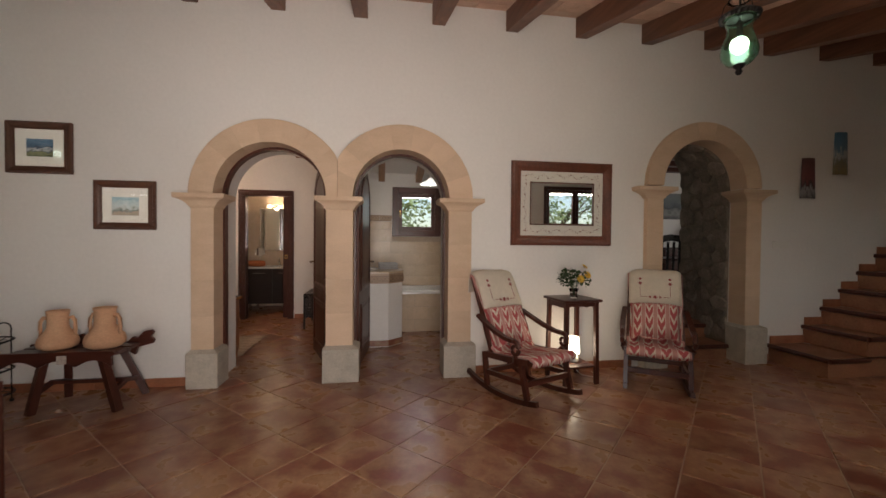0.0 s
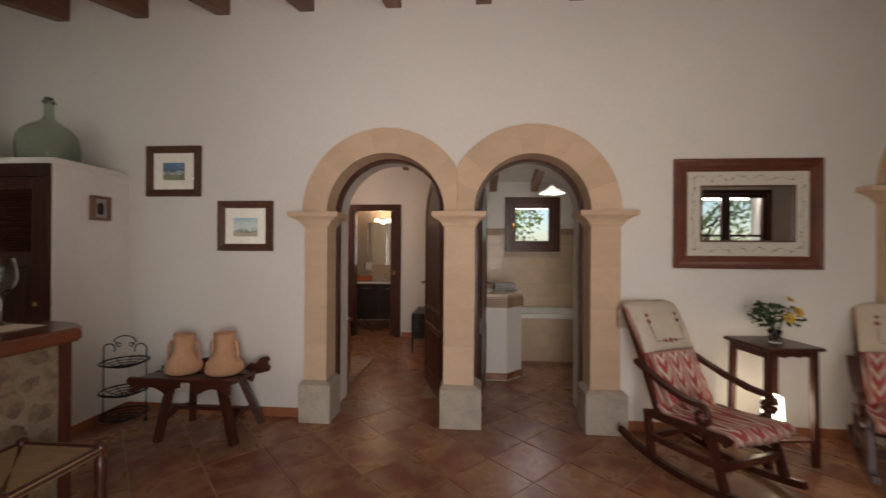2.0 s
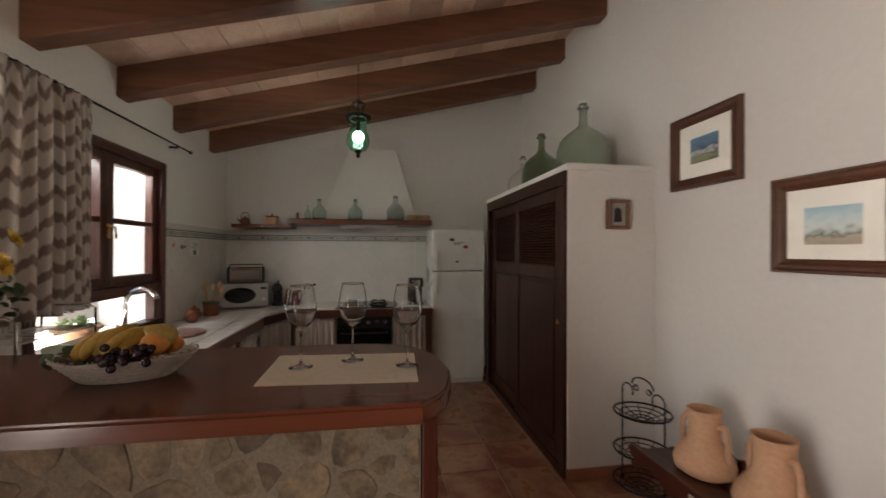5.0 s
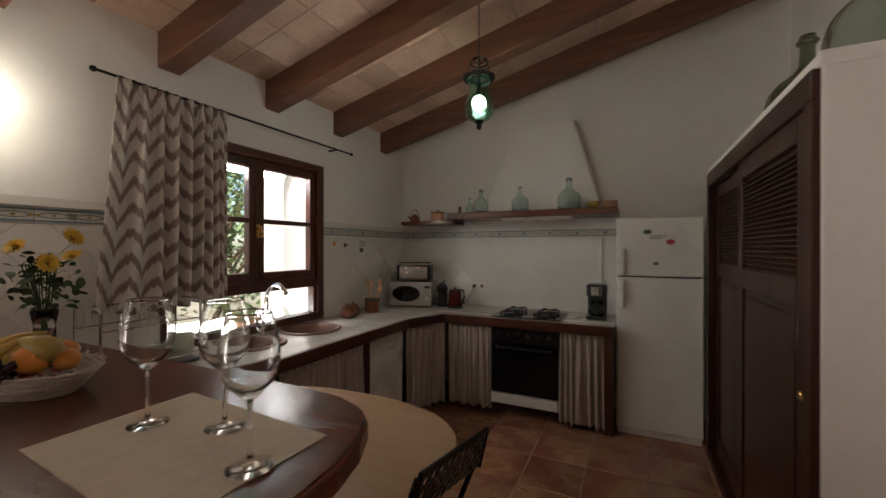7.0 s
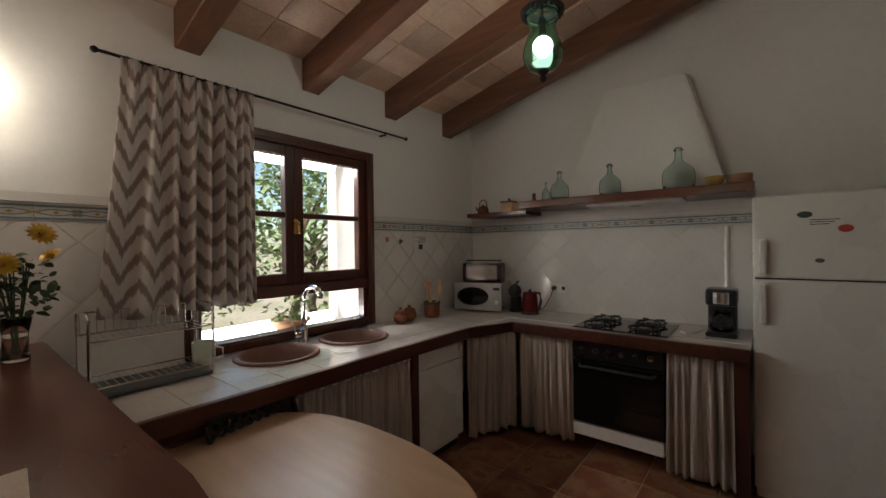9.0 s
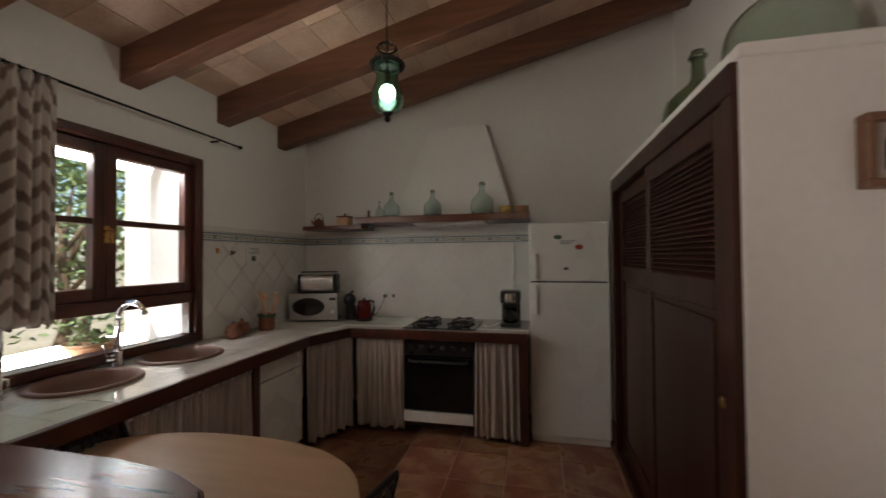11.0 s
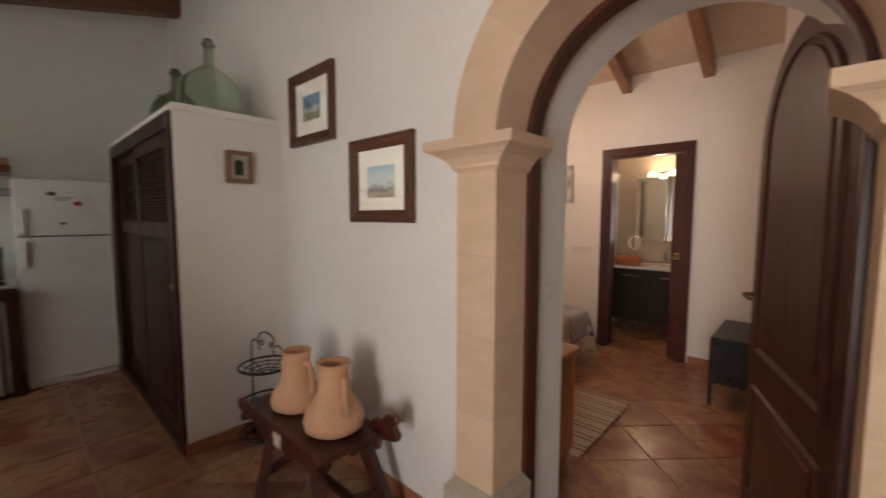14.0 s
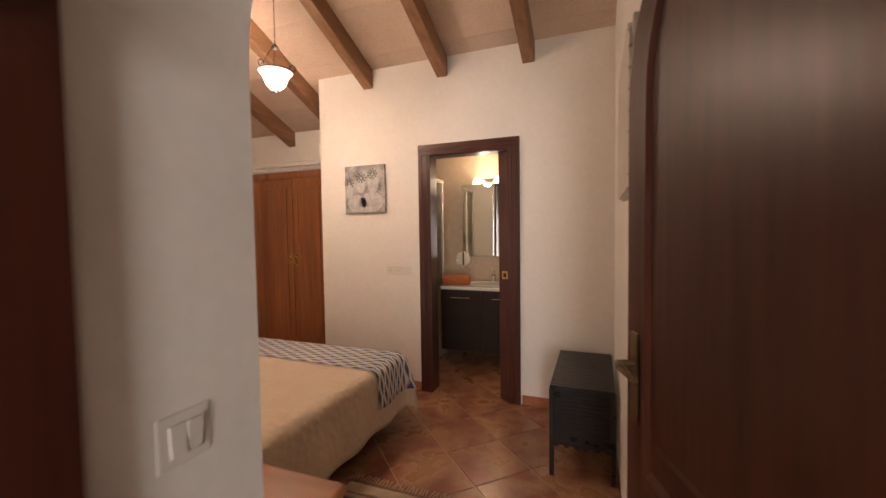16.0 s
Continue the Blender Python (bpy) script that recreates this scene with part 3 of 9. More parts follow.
# arched wooden door frames and leaves
def door_frame(cx, r, zs, label):
    ri, ro = r - 0.022, r + 0.03
    pts = [(cx - ri, 0)] + arc(cx, zs, ri, 180, 0, 24) + [(cx + ri, 0), (cx + ro, 0)] + arc(cx, zs, ro, 0, 180, 24) + [(cx - ro, 0)]
    return tagged(part("door_frame", prism(pts, "y", 4.757, 4.845, 0.003), WOOD), label, "door frame", kind="structure")


door_frame(*ARCHES[0], "dark brown arched wooden door frame of the bedroom")
door_frame(*ARCHES[1], "dark brown arched wooden door frame of the bathroom")


def arched_leaf(label, width, zs, m, flip=1):
    """A panelled leaf with an arched head; hinge at the origin, the leaf running along +x. Half of a full arch is not needed: the leaf carries its own head."""
    th = thing("arched_door", label, "door", m)
    r = width / 2
    out = [(0, 0.012)] + [(r + r * math.cos(radians(a)), zs + r * math.sin(radians(a))) for a in np.linspace(180, 0, 25)] + [(width, 0.012)]
    part("leaf", prism(out, "y", -0.017, 0.017, 0.003), DOOR_WOOD, th)
    s = 0.10
    ri = r - s
    upper = [(s, 0.79)] + [(r + ri * math.cos(radians(a)), zs + ri * math.sin(radians(a))) for a in np.linspace(180, 0, 21)] + [(width - s, 0.79)]
    lower = [(s, 0.16), (s, 0.67), (width - s, 0.67), (width - s, 0.16)]
    for poly in (upper, lower):
        mx, mz = sum(p[0] for p in poly) / len(poly), sum(p[1] for p in poly) / len(poly)
        for side in (-1, 1):
            bm = bmesh.new()
            rings = []
            for f, d in ((1.0, 0.016), (0.97, 0.030), (0.93, 0.030), (0.90, 0.018), (0.80, 0.020), (0.76, 0.027)):
                rings.append([bm.verts.new((mx + (p[0] - mx) * f, side * d, mz + (p[1] - mz) * (f if len(poly) < 6 else 1 - (1 - f) * 0.6))) for p in poly])
            n = len(poly)
            for a, b in zip(rings, rings[1:]):
                for k in range(n):
                    bm.faces.new((a[k], a[(k + 1) % n], b[(k + 1) % n], b[k]))
            bm.faces.new(rings[-1])
            part("panel", bm, DOOR_WOOD, th)
    for side in (-1, 1):
        h = part("door_handle", joined(box(width - 0.072, width - 0.034, side * 0.017, side * 0.023, 0.93, 1.16, 0.002, 1) if side > 0 else box(width - 0.072, width - 0.034, -0.023, -0.017, 0.93, 1.16, 0.002, 1),
                                       tube([(width - 0.053, side * 0.02, 1.08), (width - 0.053, side * 0.062, 1.08), (width - 0.075, side * 0.066, 1.08), (width - 0.15, side * 0.062, 1.073)], [0.011, 0.010, 0.010, 0.008])), BRONZE, th, "dark aged bronze lever handle")
    return th


arched_leaf("dark polished panelled wooden door with arched head, open into the bedroom", 0.90, 1.725, pose(0.555, 4.86, 0, 0, 0, 108.5))
arched_leaf("dark polished panelled wooden door with arched head, open into the bathroom", 0.86, 1.735, pose(0.825, 4.86, 0, 0, 0, 84))

# ---- skirting of terracotta strips ----
SKIRT = material("terracotta_skirting", (0.36, 0.15, 0.075), 0.4, var=0.14, scale=9, fine=50, second=(0.26, 0.09, 0.045), tint=0.15)


def skirting(runs):
    for (xa, ya), (xb, yb) in runs:
        th = thing("baseboard", "terracotta tile skirting along the wall foot", "baseboard", kind="structure")
        L = math.hypot(xb - xa, yb - ya)
        n = max(1, round(L / 0.38))
        ang = math.atan2(yb - ya, xb - xa)
        mesh = None
        for k in range(n):
            if mesh is None:
                ob = part("skirting_tile", box(0.0015, L / n - 0.0015, -0.012, 0.002, 0, 0.078, 0.002, 1), SKIRT, th)
                mesh = ob.data
            else:
                ob = new("skirting_tile", mesh)
                ob.parent = th
            ob.location = (xa + (xb - xa) * k / n, ya + (yb - ya) * k / n, 0)
            ob.rotation_euler = (0, 0, ang)


skirting([((-2.24, WALL), (-0.60, WALL)), ((1.96, WALL), (3.74, WALL)), ((5.17, WALL), (5.55, WALL)), ((-2.32, BR_FAR), (-1.29, BR_FAR)), ((-0.39, BR_FAR), (0.29, BR_FAR)), ((-2.24, 3.95), (-2.24, 4.59))])

# ---- kitchen wall tiles ----
TILE_BED = material("tile_joint", (0.70, 0.67, 0.62), 0.8, var=0.05, scale=8, fine=60)
BAND = material("patterned_border_tile", (0.62, 0.60, 0.54), 0.2, var=0.05, scale=8, fine=50)
BAND_YELLOW = material("border_ochre_glaze", (0.42, 0.27, 0.08), 0.25, var=0.2, scale=30, fine=90)
BAND_BLUE = material("border_blue_glaze", (0.17, 0.23, 0.27), 0.25, var=0.2, scale=30, fine=90)


def wall_tiles(name, label, u0, u1, v0, v1, place, size=0.20, angle=45, skip=()):
    whole, cut = tile_cells(u0, u1, v0, v1, size, angle, (u0 + u1) / 2, v0 + 0.1, 0.003)
    h = size / 2 - 0.0015
    c, s = math.cos(radians(angle)), math.sin(radians(angle))
    polys = [[(cu + a * c - b * s, cv + a * s + b * c) for a, b in ((-h, -h), (h, -h), (h, h), (-h, h))] for cu, cv in whole] + cut
    bm = bmesh.new()
    for poly in polys:
        tile_solid(bm, poly, place, 0.006, 0.0015)
    return tagged(part(name, bm, WHITETILE_ISLAND), label, "wall tiles", kind="structure")


WHITETILE_ISLAND = material("white_glazed_tile", (0.74, 0.71, 0.66), 0.10, var=0.03, scale=3, fine=30, tint=0.035, gloss_var=0.04, per="island", bump=0.02, bump_scale=14)


def band(name, u0, u1, place, z0=1.615, z1=1.735):
    th = thing(name, "pale border tiles with a blue wavy pattern above the wall tiles", "border tiles", kind="structure")
    n = max(1, round((u1 - u0) / 0.25))
    w = (u1 - u0) / n
    for k in range(n):
        bm = bmesh.new()
        a, b = u0 + k * w + 0.001, u0 + (k + 1) * w - 0.001
        tile_solid(bm, [(a, z0), (b, z0), (b, z0 + 0.075), (a, z0 + 0.075)], lambda u, v, d: place(u, v, d + 0.002), 0.008, 0.0015)
        part("border_tile", bm, BAND, th)
        for zz, hh in ((z0 + 0.006, 0.009), (z0 + 0.060, 0.009)):
            bm = bmesh.new()
            tile_solid(bm, [(a, zz), (b, zz), (b, zz + hh), (a, zz + hh)], lambda u, v, d: place(u, v, d + 0.0035), 0.003, 0.0005)
            part("border_line", bm, BAND_BLUE, th)
        bm = bmesh.new()
        w2, zc = (b - a) / 2, z0 + 0.0375
        for sg in (-1, 1):
            for i in range(12):
                f0, f1 = i / 12, (i + 1) / 12
                q0, q1 = zc + sg * 0.013 * math.sin(2 * math.pi * f0), zc + sg * 0.013 * math.sin(2 * math.pi * f1)
                tile_solid(bm, [(a + 2 * w2 * f0, q0 - 0.0022), (a + 2 * w2 * f1, q1 - 0.0022), (a + 2 * w2 * f1, q1 + 0.0022), (a + 2 * w2 * f0, q0 + 0.0022)], lambda u, v, d: place(u, v, d + 0.0034 + 0.0003 * sg), 0.003, 0.0003)
        for i in range(4):
            t0 = math.pi / 4 + math.pi / 2 * i
            tile_solid(bm, [(a + w2 + 0.012 * math.cos(t0) + 0.011 * math.cos(t), zc + 0.012 * math.sin(t0) + 0.007 * math.sin(t)) for t in np.linspace(0, 2 * math.pi, 8)[:-1]], lambda u, v, d: place(u, v, d + 0.0042), 0.003, 0.0003)
        part("border_motif", bm, BAND_BLUE, th)
        bm = bmesh.new()
        for cu in (a + 0.012, a + w2 / 2, a + w2, a + 1.5 * w2, b - 0.012):
            tile_solid(bm, [(cu - 0.011, zc), (cu, zc - 0.008), (cu + 0.011, zc), (cu, zc + 0.008)], lambda u, v, d: place(u, v, d + 0.0046), 0.003, 0.0003)
        part("border_flower", bm, BAND_YELLOW, th)
    bm = bmesh.new()
    tile_solid(bm, [(u0, z1 - 0.042), (u1, z1 - 0.042), (u1, z1), (u0, z1)], lambda u, v, d: place(u, v, d + 0.012), 0.016, 0.008)
    part("dado_rail", bm, WHITETILE_ISLAND, th)


def on_south(u, v, d):
    return (u, SOUTH + 0.008 + d, v)


def on_west(u, v, d):
    return (WEST + 0.008 + d, u, v)


structure("tile_bed_south", joined(box(WEST, KW[0] - 0.002, SOUTH, SOUTH + 0.004, 0, 1.62), box(KW[1] + 0.002, -0.98, SOUTH, SOUTH + 0.004, 0, 1.62)), TILE_BED, "tile joints on the kitchen window wall")
structure("tile_bed_west", box(WEST, WEST + 0.004, SOUTH + 0.004, 3.36, 0, 1.62), TILE_BED, "tile joints on the kitchen end wall")
wall_tiles("wall_tiles_south", "glossy white diagonal kitchen wall tiles beside the window", WEST + 0.01, KW[0] - 0.003, 0.86, 1.612, on_south)
wall_tiles("wall_tiles_corner", "glossy white diagonal kitchen wall tiles behind the dish rack", KW[1] + 0.003, -0.99, 0.86, 1.612, on_south)
wall_tiles("wall_tiles_west", "glossy white diagonal kitchen wall tiles behind the hob", SOUTH + 0.01, 3.355, 0.86, 1.612, on_west)
band("border_south", WEST + 0.012, KW[0] - 0.002, on_south)
band("border_corner", KW[1] + 0.002, -0.99, on_south)
band("border_west", SOUTH + 0.012, 3.355, on_west)

# ---- closet with louvred sliding doors ----
CL_X0, CL_X1, CL_Y, CL_Z = -4.16, -2.25, 3.965, 2.045
th = thing("built_in_closet", "white plastered built-in closet with dark louvred sliding doors", "closet")
part("side_wall", box(CL_X1 - 0.09, CL_X1, CL_Y, WALL + 0.01, 0, CL_Z, 0.006), PLASTER, th, "white plastered side wall")
part("top_slab", box(CL_X0 - 0.1, CL_X1 + 0.001, CL_Y - 0.002, WALL + 0.01, CL_Z, CL_Z + 0.045, 0.008), PLASTER, th, "white plastered top")
part("back_panel", box(CL_X0, CL_X1 - 0.09, WALL - 0.03, WALL - 0.01, 0, CL_Z), WOOD, th)
part("far_side", box(CL_X0 - 0.08, CL_X0, CL_Y, WALL, 0, CL_Z), PLASTER, th)
fx0, fx1 = CL_X0, CL_X1 - 0.012
part("door_frame_head", box(fx0, fx1, CL_Y - 0.022, CL_Y + 0.03, CL_Z - 0.10, CL_Z - 0.004, 0.005), CLOSET_WOOD, th)
part("door_frame_jamb", box(fx1 - 0.065, fx1, CL_Y - 0.022, CL_Y + 0.03, 0, CL_Z - 0.10, 0.005), CLOSET_WOOD, th)
part("door_frame_jamb", box(fx0, fx0 + 0.065, CL_Y - 0.022, CL_Y + 0.03, 0, CL_Z - 0.10, 0.005), CLOSET_WOOD, th)
part("bottom_rail", box(fx0 + 0.065, fx1 - 0.065, CL_Y - 0.018, CL_Y + 0.03, 0, 0.06, 0.004), CLOSET_WOOD, th)


def sliding_door(x0, x1, y, z0, z1, parent):
    d = part("sliding_door", box(x0 + 0.05, x1 - 0.05, y + 0.030, y + 0.034, z0 + 0.05, z1 - 0.05), CLOSET_WOOD, parent)
    for xa, xb in ((x0, x0 + 0.085), (x1 - 0.085, x1)):
        part("stile", box(xa, xb, y, y + 0.035, z0, z1, 0.004, 1), CLOSET_WOOD, d)
    for za, zb in ((z1 - 0.09, z1), (z0, z0 + 0.12), (1.30, 1.40)):
        part("rail", box(x0 + 0.085, x1 - 0.085, y, y + 0.033, za, zb, 0.004, 1), CLOSET_WOOD, d)
    part("door_panel", joined(box(x0 + 0.085, x1 - 0.085, y + 0.012, y + 0.024, z0 + 0.12, 1.30), box(x0 + 0.115, x1 - 0.115, y + 0.004, y + 0.014, z0 + 0.15, 1.27, 0.006, 1)), CLOSET_WOOD, d)
    part("louvre_back", box(x0 + 0.085, x1 - 0.085, y + 0.026, y + 0.03, 1.40, z1 - 0.09), CLOSET_WOOD, d)
    n = int((z1 - 0.09 - 1.40) / 0.021)
    mesh = None
    for k in range(n):
        z = 1.41 + k * 0.021
        if mesh is None:
            ob = part("louvre", moved(box(x0 + 0.086, x1 - 0.086, -0.014, 0.014, -0.003, 0.003), pose(0, 0, 0, 38)), CLOSET_WOOD, d)
            mesh = ob.data
        else:
            ob = new("louvre", mesh)
            ob.parent = d
        ob.location = (0, y + 0.016, z)
    part("recessed_pull", moved(lathe([(0.0, 0.0), (0.014, 0.0), (0.018, -0.004), (0.018, -0.008)], 14), pose(x1 - 0.045, y - 0.006, 1.02, 90)), BRASS, d)
    return d


xm = (fx0 + fx1) / 2
sliding_door(xm - 0.03, fx1 - 0.066, CL_Y - 0.012, 0.062, CL_Z - 0.102, th)
sliding_door(fx0 + 0.066, xm + 0.06, CL_Y + 0.028, 0.062, CL_Z - 0.102, th)

# ---- fridge ----
th = thing("fridge", "white two-door fridge freezer with stickers, between counter and closet", "fridge")
FX, FY0, FY1, FZ = -4.245, 3.335, 3.94, 1.745
part("body", box(WEST + 0.03, FX - 0.05, FY0, FY1, 0.03, FZ, 0.008), WHITE, th)
part("plinth", box(WEST + 0.1, FX - 0.02, FY0 + 0.01, FY1 - 0.01, 0.0, 0.05, 0.004), WHITE, th)
lo = part("fridge_door", box(FX - 0.048, FX, FY0, FY1, 0.052, 1.268, 0.012, 3), WHITE, th)
up = part("freezer_door", box(FX - 0.048, FX, FY0, FY1, 1.278, FZ, 0.012, 3), WHITE, th)
part("gasket", box(FX - 0.054, FX - 0.046, FY0 + 0.01, FY1 - 0.01, 0.06, FZ - 0.01), BLACK, th)
for pr, za, zb in ((up, 1.30, 1.50), (lo, 1.02, 1.24)):
    part("door_handle", joined(box(FX, FX + 0.03, FY0 + 0.03, FY0 + 0.062, za, zb, 0.008, 2)), WHITE, pr)
for col, y, z, a, b in (((0.05, 0.09, 0.07), 3.56, 1.63, 0.032, 0.018), ((0.45, 0.05, 0.04), 3.72, 1.55, 0.030, 0.020), ((0.10, 0.10, 0.09), 3.62, 1.38, 0.02, 0.012)):
    st = material("sticker", col, 0.5, var=0.05)
    bm = moved(lathe([(0.0, 0.0008), (1.0, 0.0008), (1.0, 0.0)], 18), Matrix.Translation((FX + 0.0005, y, z)) @ Euler((0, radians(90), 0)).to_matrix().to_4x4() @ Matrix.Diagonal((b, a, 1, 1)))
    part("sticker", bm, st, up, "small oval sticker")
for k in range(3):
    part("sticker_text", box(FX, FX + 0.001, 3.58, 3.70 - 0.02 * k, 1.598 - 0.012 * k, 1.602 - 0.012 * k), BLACK, up)

# ---- kitchen counter ----
CZ = 0.875
CF = 1.665           # front edge along the window wall
CWX = -4.13          # front edge along the end wall
poly = [(WEST + 0.006, SOUTH + 0.006), (-1.64, SOUTH + 0.006), (-1.64, CF), (-3.72, CF), (CWX, 1.82), (CWX, 3.325), (WEST + 0.006, 3.325)]
COUNTER = material("pale_worktop_tile", (0.66, 0.62, 0.56), 0.10, var=0.05, scale=5, fine=60, second=(0.60, 0.55, 0.49), gloss_var=0.05)
th = thing("worktop", "pale glossy tiled worktop with a dark wooden front edge", "worktop")
SY0, SY1 = 1.215 - 0.235, 1.215 + 0.235
part("slab", joined(prism([(WEST + 0.006, SY1), (-1.64, SY1), (-1.64, CF), (-3.72, CF), (CWX, 1.82), (CWX, 3.325), (WEST + 0.006, 3.325)], "z", CZ - 0.05, CZ - 0.006), box(WEST + 0.006, -1.64, SOUTH + 0.006, SY0, CZ - 0.05, CZ - 0.006),
                    box(WEST + 0.006, -3.035 - 0.235, SY0, SY1, CZ - 0.05, CZ - 0.006), box(-3.035 + 0.235, -2.49 - 0.235, SY0, SY1, CZ - 0.05, CZ - 0.006), box(-2.49 + 0.235, -1.64, SY0, SY1, CZ - 0.05, CZ - 0.006)), COUNTER, th)
for cx, cy in ((-2.49, 1.215), (-3.035, 1.215)):
    bm = bmesh.new()
    rings = [[], [], []]
    for k in range(40):
        a = 2 * math.pi * k / 40
        c, sn = math.cos(a), math.sin(a)
        q = 0.235 / max(abs(c), abs(sn))
        for ring, r, z in zip(rings, (q, 0.205, 0.205), (CZ - 0.001, CZ - 0.001, CZ - 0.05)):
            ring.append(bm.verts.new((cx + r * c, cy + r * sn, z)))
    for a, b in zip(rings, rings[1:]):
        for k in range(40):
            bm.faces.new((a[k], a[(k + 1) % 40], b[(k + 1) % 40], b[k]))
    part("sink_cutout", bm, COUNTER, th)
whole, cut = tile_cells(-4.81, -1.645, SOUTH + 0.01, 3.32, 0.20, 0, -3.0, 1.2, 0.002)
bm = bmesh.new()
SINKS = [(-2.49, 1.215), (-3.035, 1.215)]
HS = 0.235


def before_diagonal(u, v):
    return u < -3.72 - (v - CF) / (1.82 - CF) * (-3.72 - CWX) - 0.02 if v < 1.82 else u < CWX - 0.012


fields = [(-4.81, -1.645, SOUTH + 0.01, 1.215 - HS), (-4.81, -1.645, 1.215 + HS, CF - 0.012), (-4.81, SINKS[1][0] - HS, 1.215 - HS, 1.215 + HS), (SINKS[1][0] + HS, SINKS[0][0] - HS, 1.215 - HS, 1.215 + HS), (SINKS[0][0] + HS, -1.645, 1.215 - HS, 1.215 + HS)]
for poly2 in [[(cu + a * 0.099, cv + b * 0.099) for a, b in ((-1, -1), (1, -1), (1, 1), (-1, 1))] for cu, cv in whole] + cut:
    for fld in fields:
        q = clip_poly(poly2, *fld)
        if len(q) >= 3:
            tile_solid(bm, q, lambda u, v, d: (u, v, CZ + d), 0.006, 0.0012)
    q = clip_poly(poly2, -4.81, CWX - 0.012, CF - 0.012, 3.32)
    if len(q) >= 3 and all(before_diagonal(*p) for p in q):
        tile_solid(bm, q, lambda u, v, d: (u, v, CZ + d), 0.006, 0.0012)
tagged(part("worktop_tiles", bm, COUNTER, th), "pale worktop tiles with thin joints", kind="stuff")
edge = [(-1.64, CF), (-3.72, CF), (CWX, 1.82), (CWX, 3.325)]
for (xa, ya), (xb, yb) in zip(edge, edge[1:]):
    d = Vector((xb - xa, yb - ya, 0)).normalized()
    nrm = Vector((-d.y, d.x, 0)) * -1
    bm = box(0, math.hypot(xb - xa, yb - ya), -0.024, 0.012, CZ - 0.075, CZ + 0.003, 0.005)
    part("front_edge", moved(bm, pose(xa, ya, 0, 0, 0, math.degrees(math.atan2(d.y, d.x)))), WOOD_X, th, "dark wooden front edge")

# cupboard fronts, posts and appliances under the worktop
th = thing("sink_cabinet", "dark wooden cupboard fronts under the worktop beside the bar", "cabinet")
part("body", box(-2.26, -1.66, CF - 0.06, CF - 0.03, 0.08, CZ - 0.078), WOOD, th)
for xa, xb in ((-2.22, -1.96), (-1.94, -1.68)):
    d = part("door", box(xa, xb, CF - 0.03, CF - 0.012, 0.12, CZ - 0.12, 0.005), WOOD, th)
    part("door_panel", box(xa + 0.05, xb - 0.05, CF - 0.013, CF - 0.006, 0.18, CZ - 0.19, 0.006), WOOD, d)
    part("knob", moved(lathe([(0.0, 0.028), (0.012, 0.024), (0.014, 0.016), (0.006, 0.008), (0.008, 0.0)], 12), pose(xb - 0.03, CF - 0.012, 0.55, -90)), BRASS, d)
for xa in (-3.18, -2.30):
    tagged(part("worktop_post", box(xa - 0.03, xa + 0.03, CF - 0.08, CF - 0.018, 0, CZ - 0.075, 0.004), WOOD), "dark wooden post under the worktop", "post", "worktop posts")
for y in (3.285,):
    tagged(part("worktop_post", box(CWX - 0.075, CWX - 0.012, y - 0.04, y + 0.035, 0, CZ - 0.075, 0.004), WOOD), "dark wooden post under the worktop", "post", "worktop posts")
tagged(part("kitchen_plinth", box(WEST + 0.02, CWX - 0.30, 1.9, 3.25, 0, 0.10), PLASTER), "white plastered plinth under the cooker side", "plinth")
tagged(part("kitchen_plinth", box(-3.15, -1.66, SOUTH + 0.02, CF - 0.16, 0, 0.09), PLASTER), "white plastered plinth under the sink side", "plinth")

th = thing("dishwasher", "white dishwasher built in under the worktop", "dishwasher")
part("body", box(-3.70, -3.22, SOUTH + 0.05, CF - 0.08, 0.05, 0.80), WHITE, th)
part("door", box(-3.71, -3.215, CF - 0.08, CF - 0.035, 0.10, 0.66, 0.006), WHITE, th)
part("control_panel", box(-3.71, -3.215, CF - 0.082, CF - 0.028, 0.668, 0.795, 0.006), WHITE, th)
part("dial", moved(lathe([(0.0, 0.02), (0.02, 0.018), (0.022, 0.0)], 16), pose(-3.66, CF - 0.028, 0.735, -90)), WHITE, th)
part("kick_plate", box(-3.70, -3.22, CF - 0.12, CF - 0.09, 0.0, 0.09), BLACK, th)

th = thing("oven", "black built-in gas oven with a row of knobs under the hob", "oven")
OY0, OY1 = 2.30, 2.885
part("body", box(WEST + 0.05, CWX - 0.06, OY0, OY1, 0.20, 0.79), BLACK, th)
part("control_panel", box(CWX - 0.06, CWX - 0.022, OY0, OY1, 0.67, 0.79, 0.004), BLACK, th)
dr = part("oven_door", box(CWX - 0.06, CWX - 0.018, OY0, OY1, 0.215, 0.66, 0.006), BLACKGLASS, th)
part("door_handle", tube([(CWX - 0.02, OY0 + 0.05, 0.625), (CWX + 0.018, OY0 + 0.06, 0.625), (CWX + 0.018, OY1 - 0.06, 0.625), (CWX - 0.02, OY1 - 0.05, 0.625)], 0.010), BLACK, dr)
for k in range(6):
    part("knob", moved(lathe([(0.0, 0.024), (0.014, 0.022), (0.017, 0.004), (0.022, 0.0)], 14), pose(CWX - 0.022, OY0 + 0.07 + 0.088 * k, 0.735, 0, 90, 0)), STEEL if k % 2 else BLACK, th)
part("steel_strip", box(CWX - 0.05, CWX - 0.014, OY0, OY1, 0.12, 0.205, 0.003), WHITE, th, "white plinth panel under the oven")

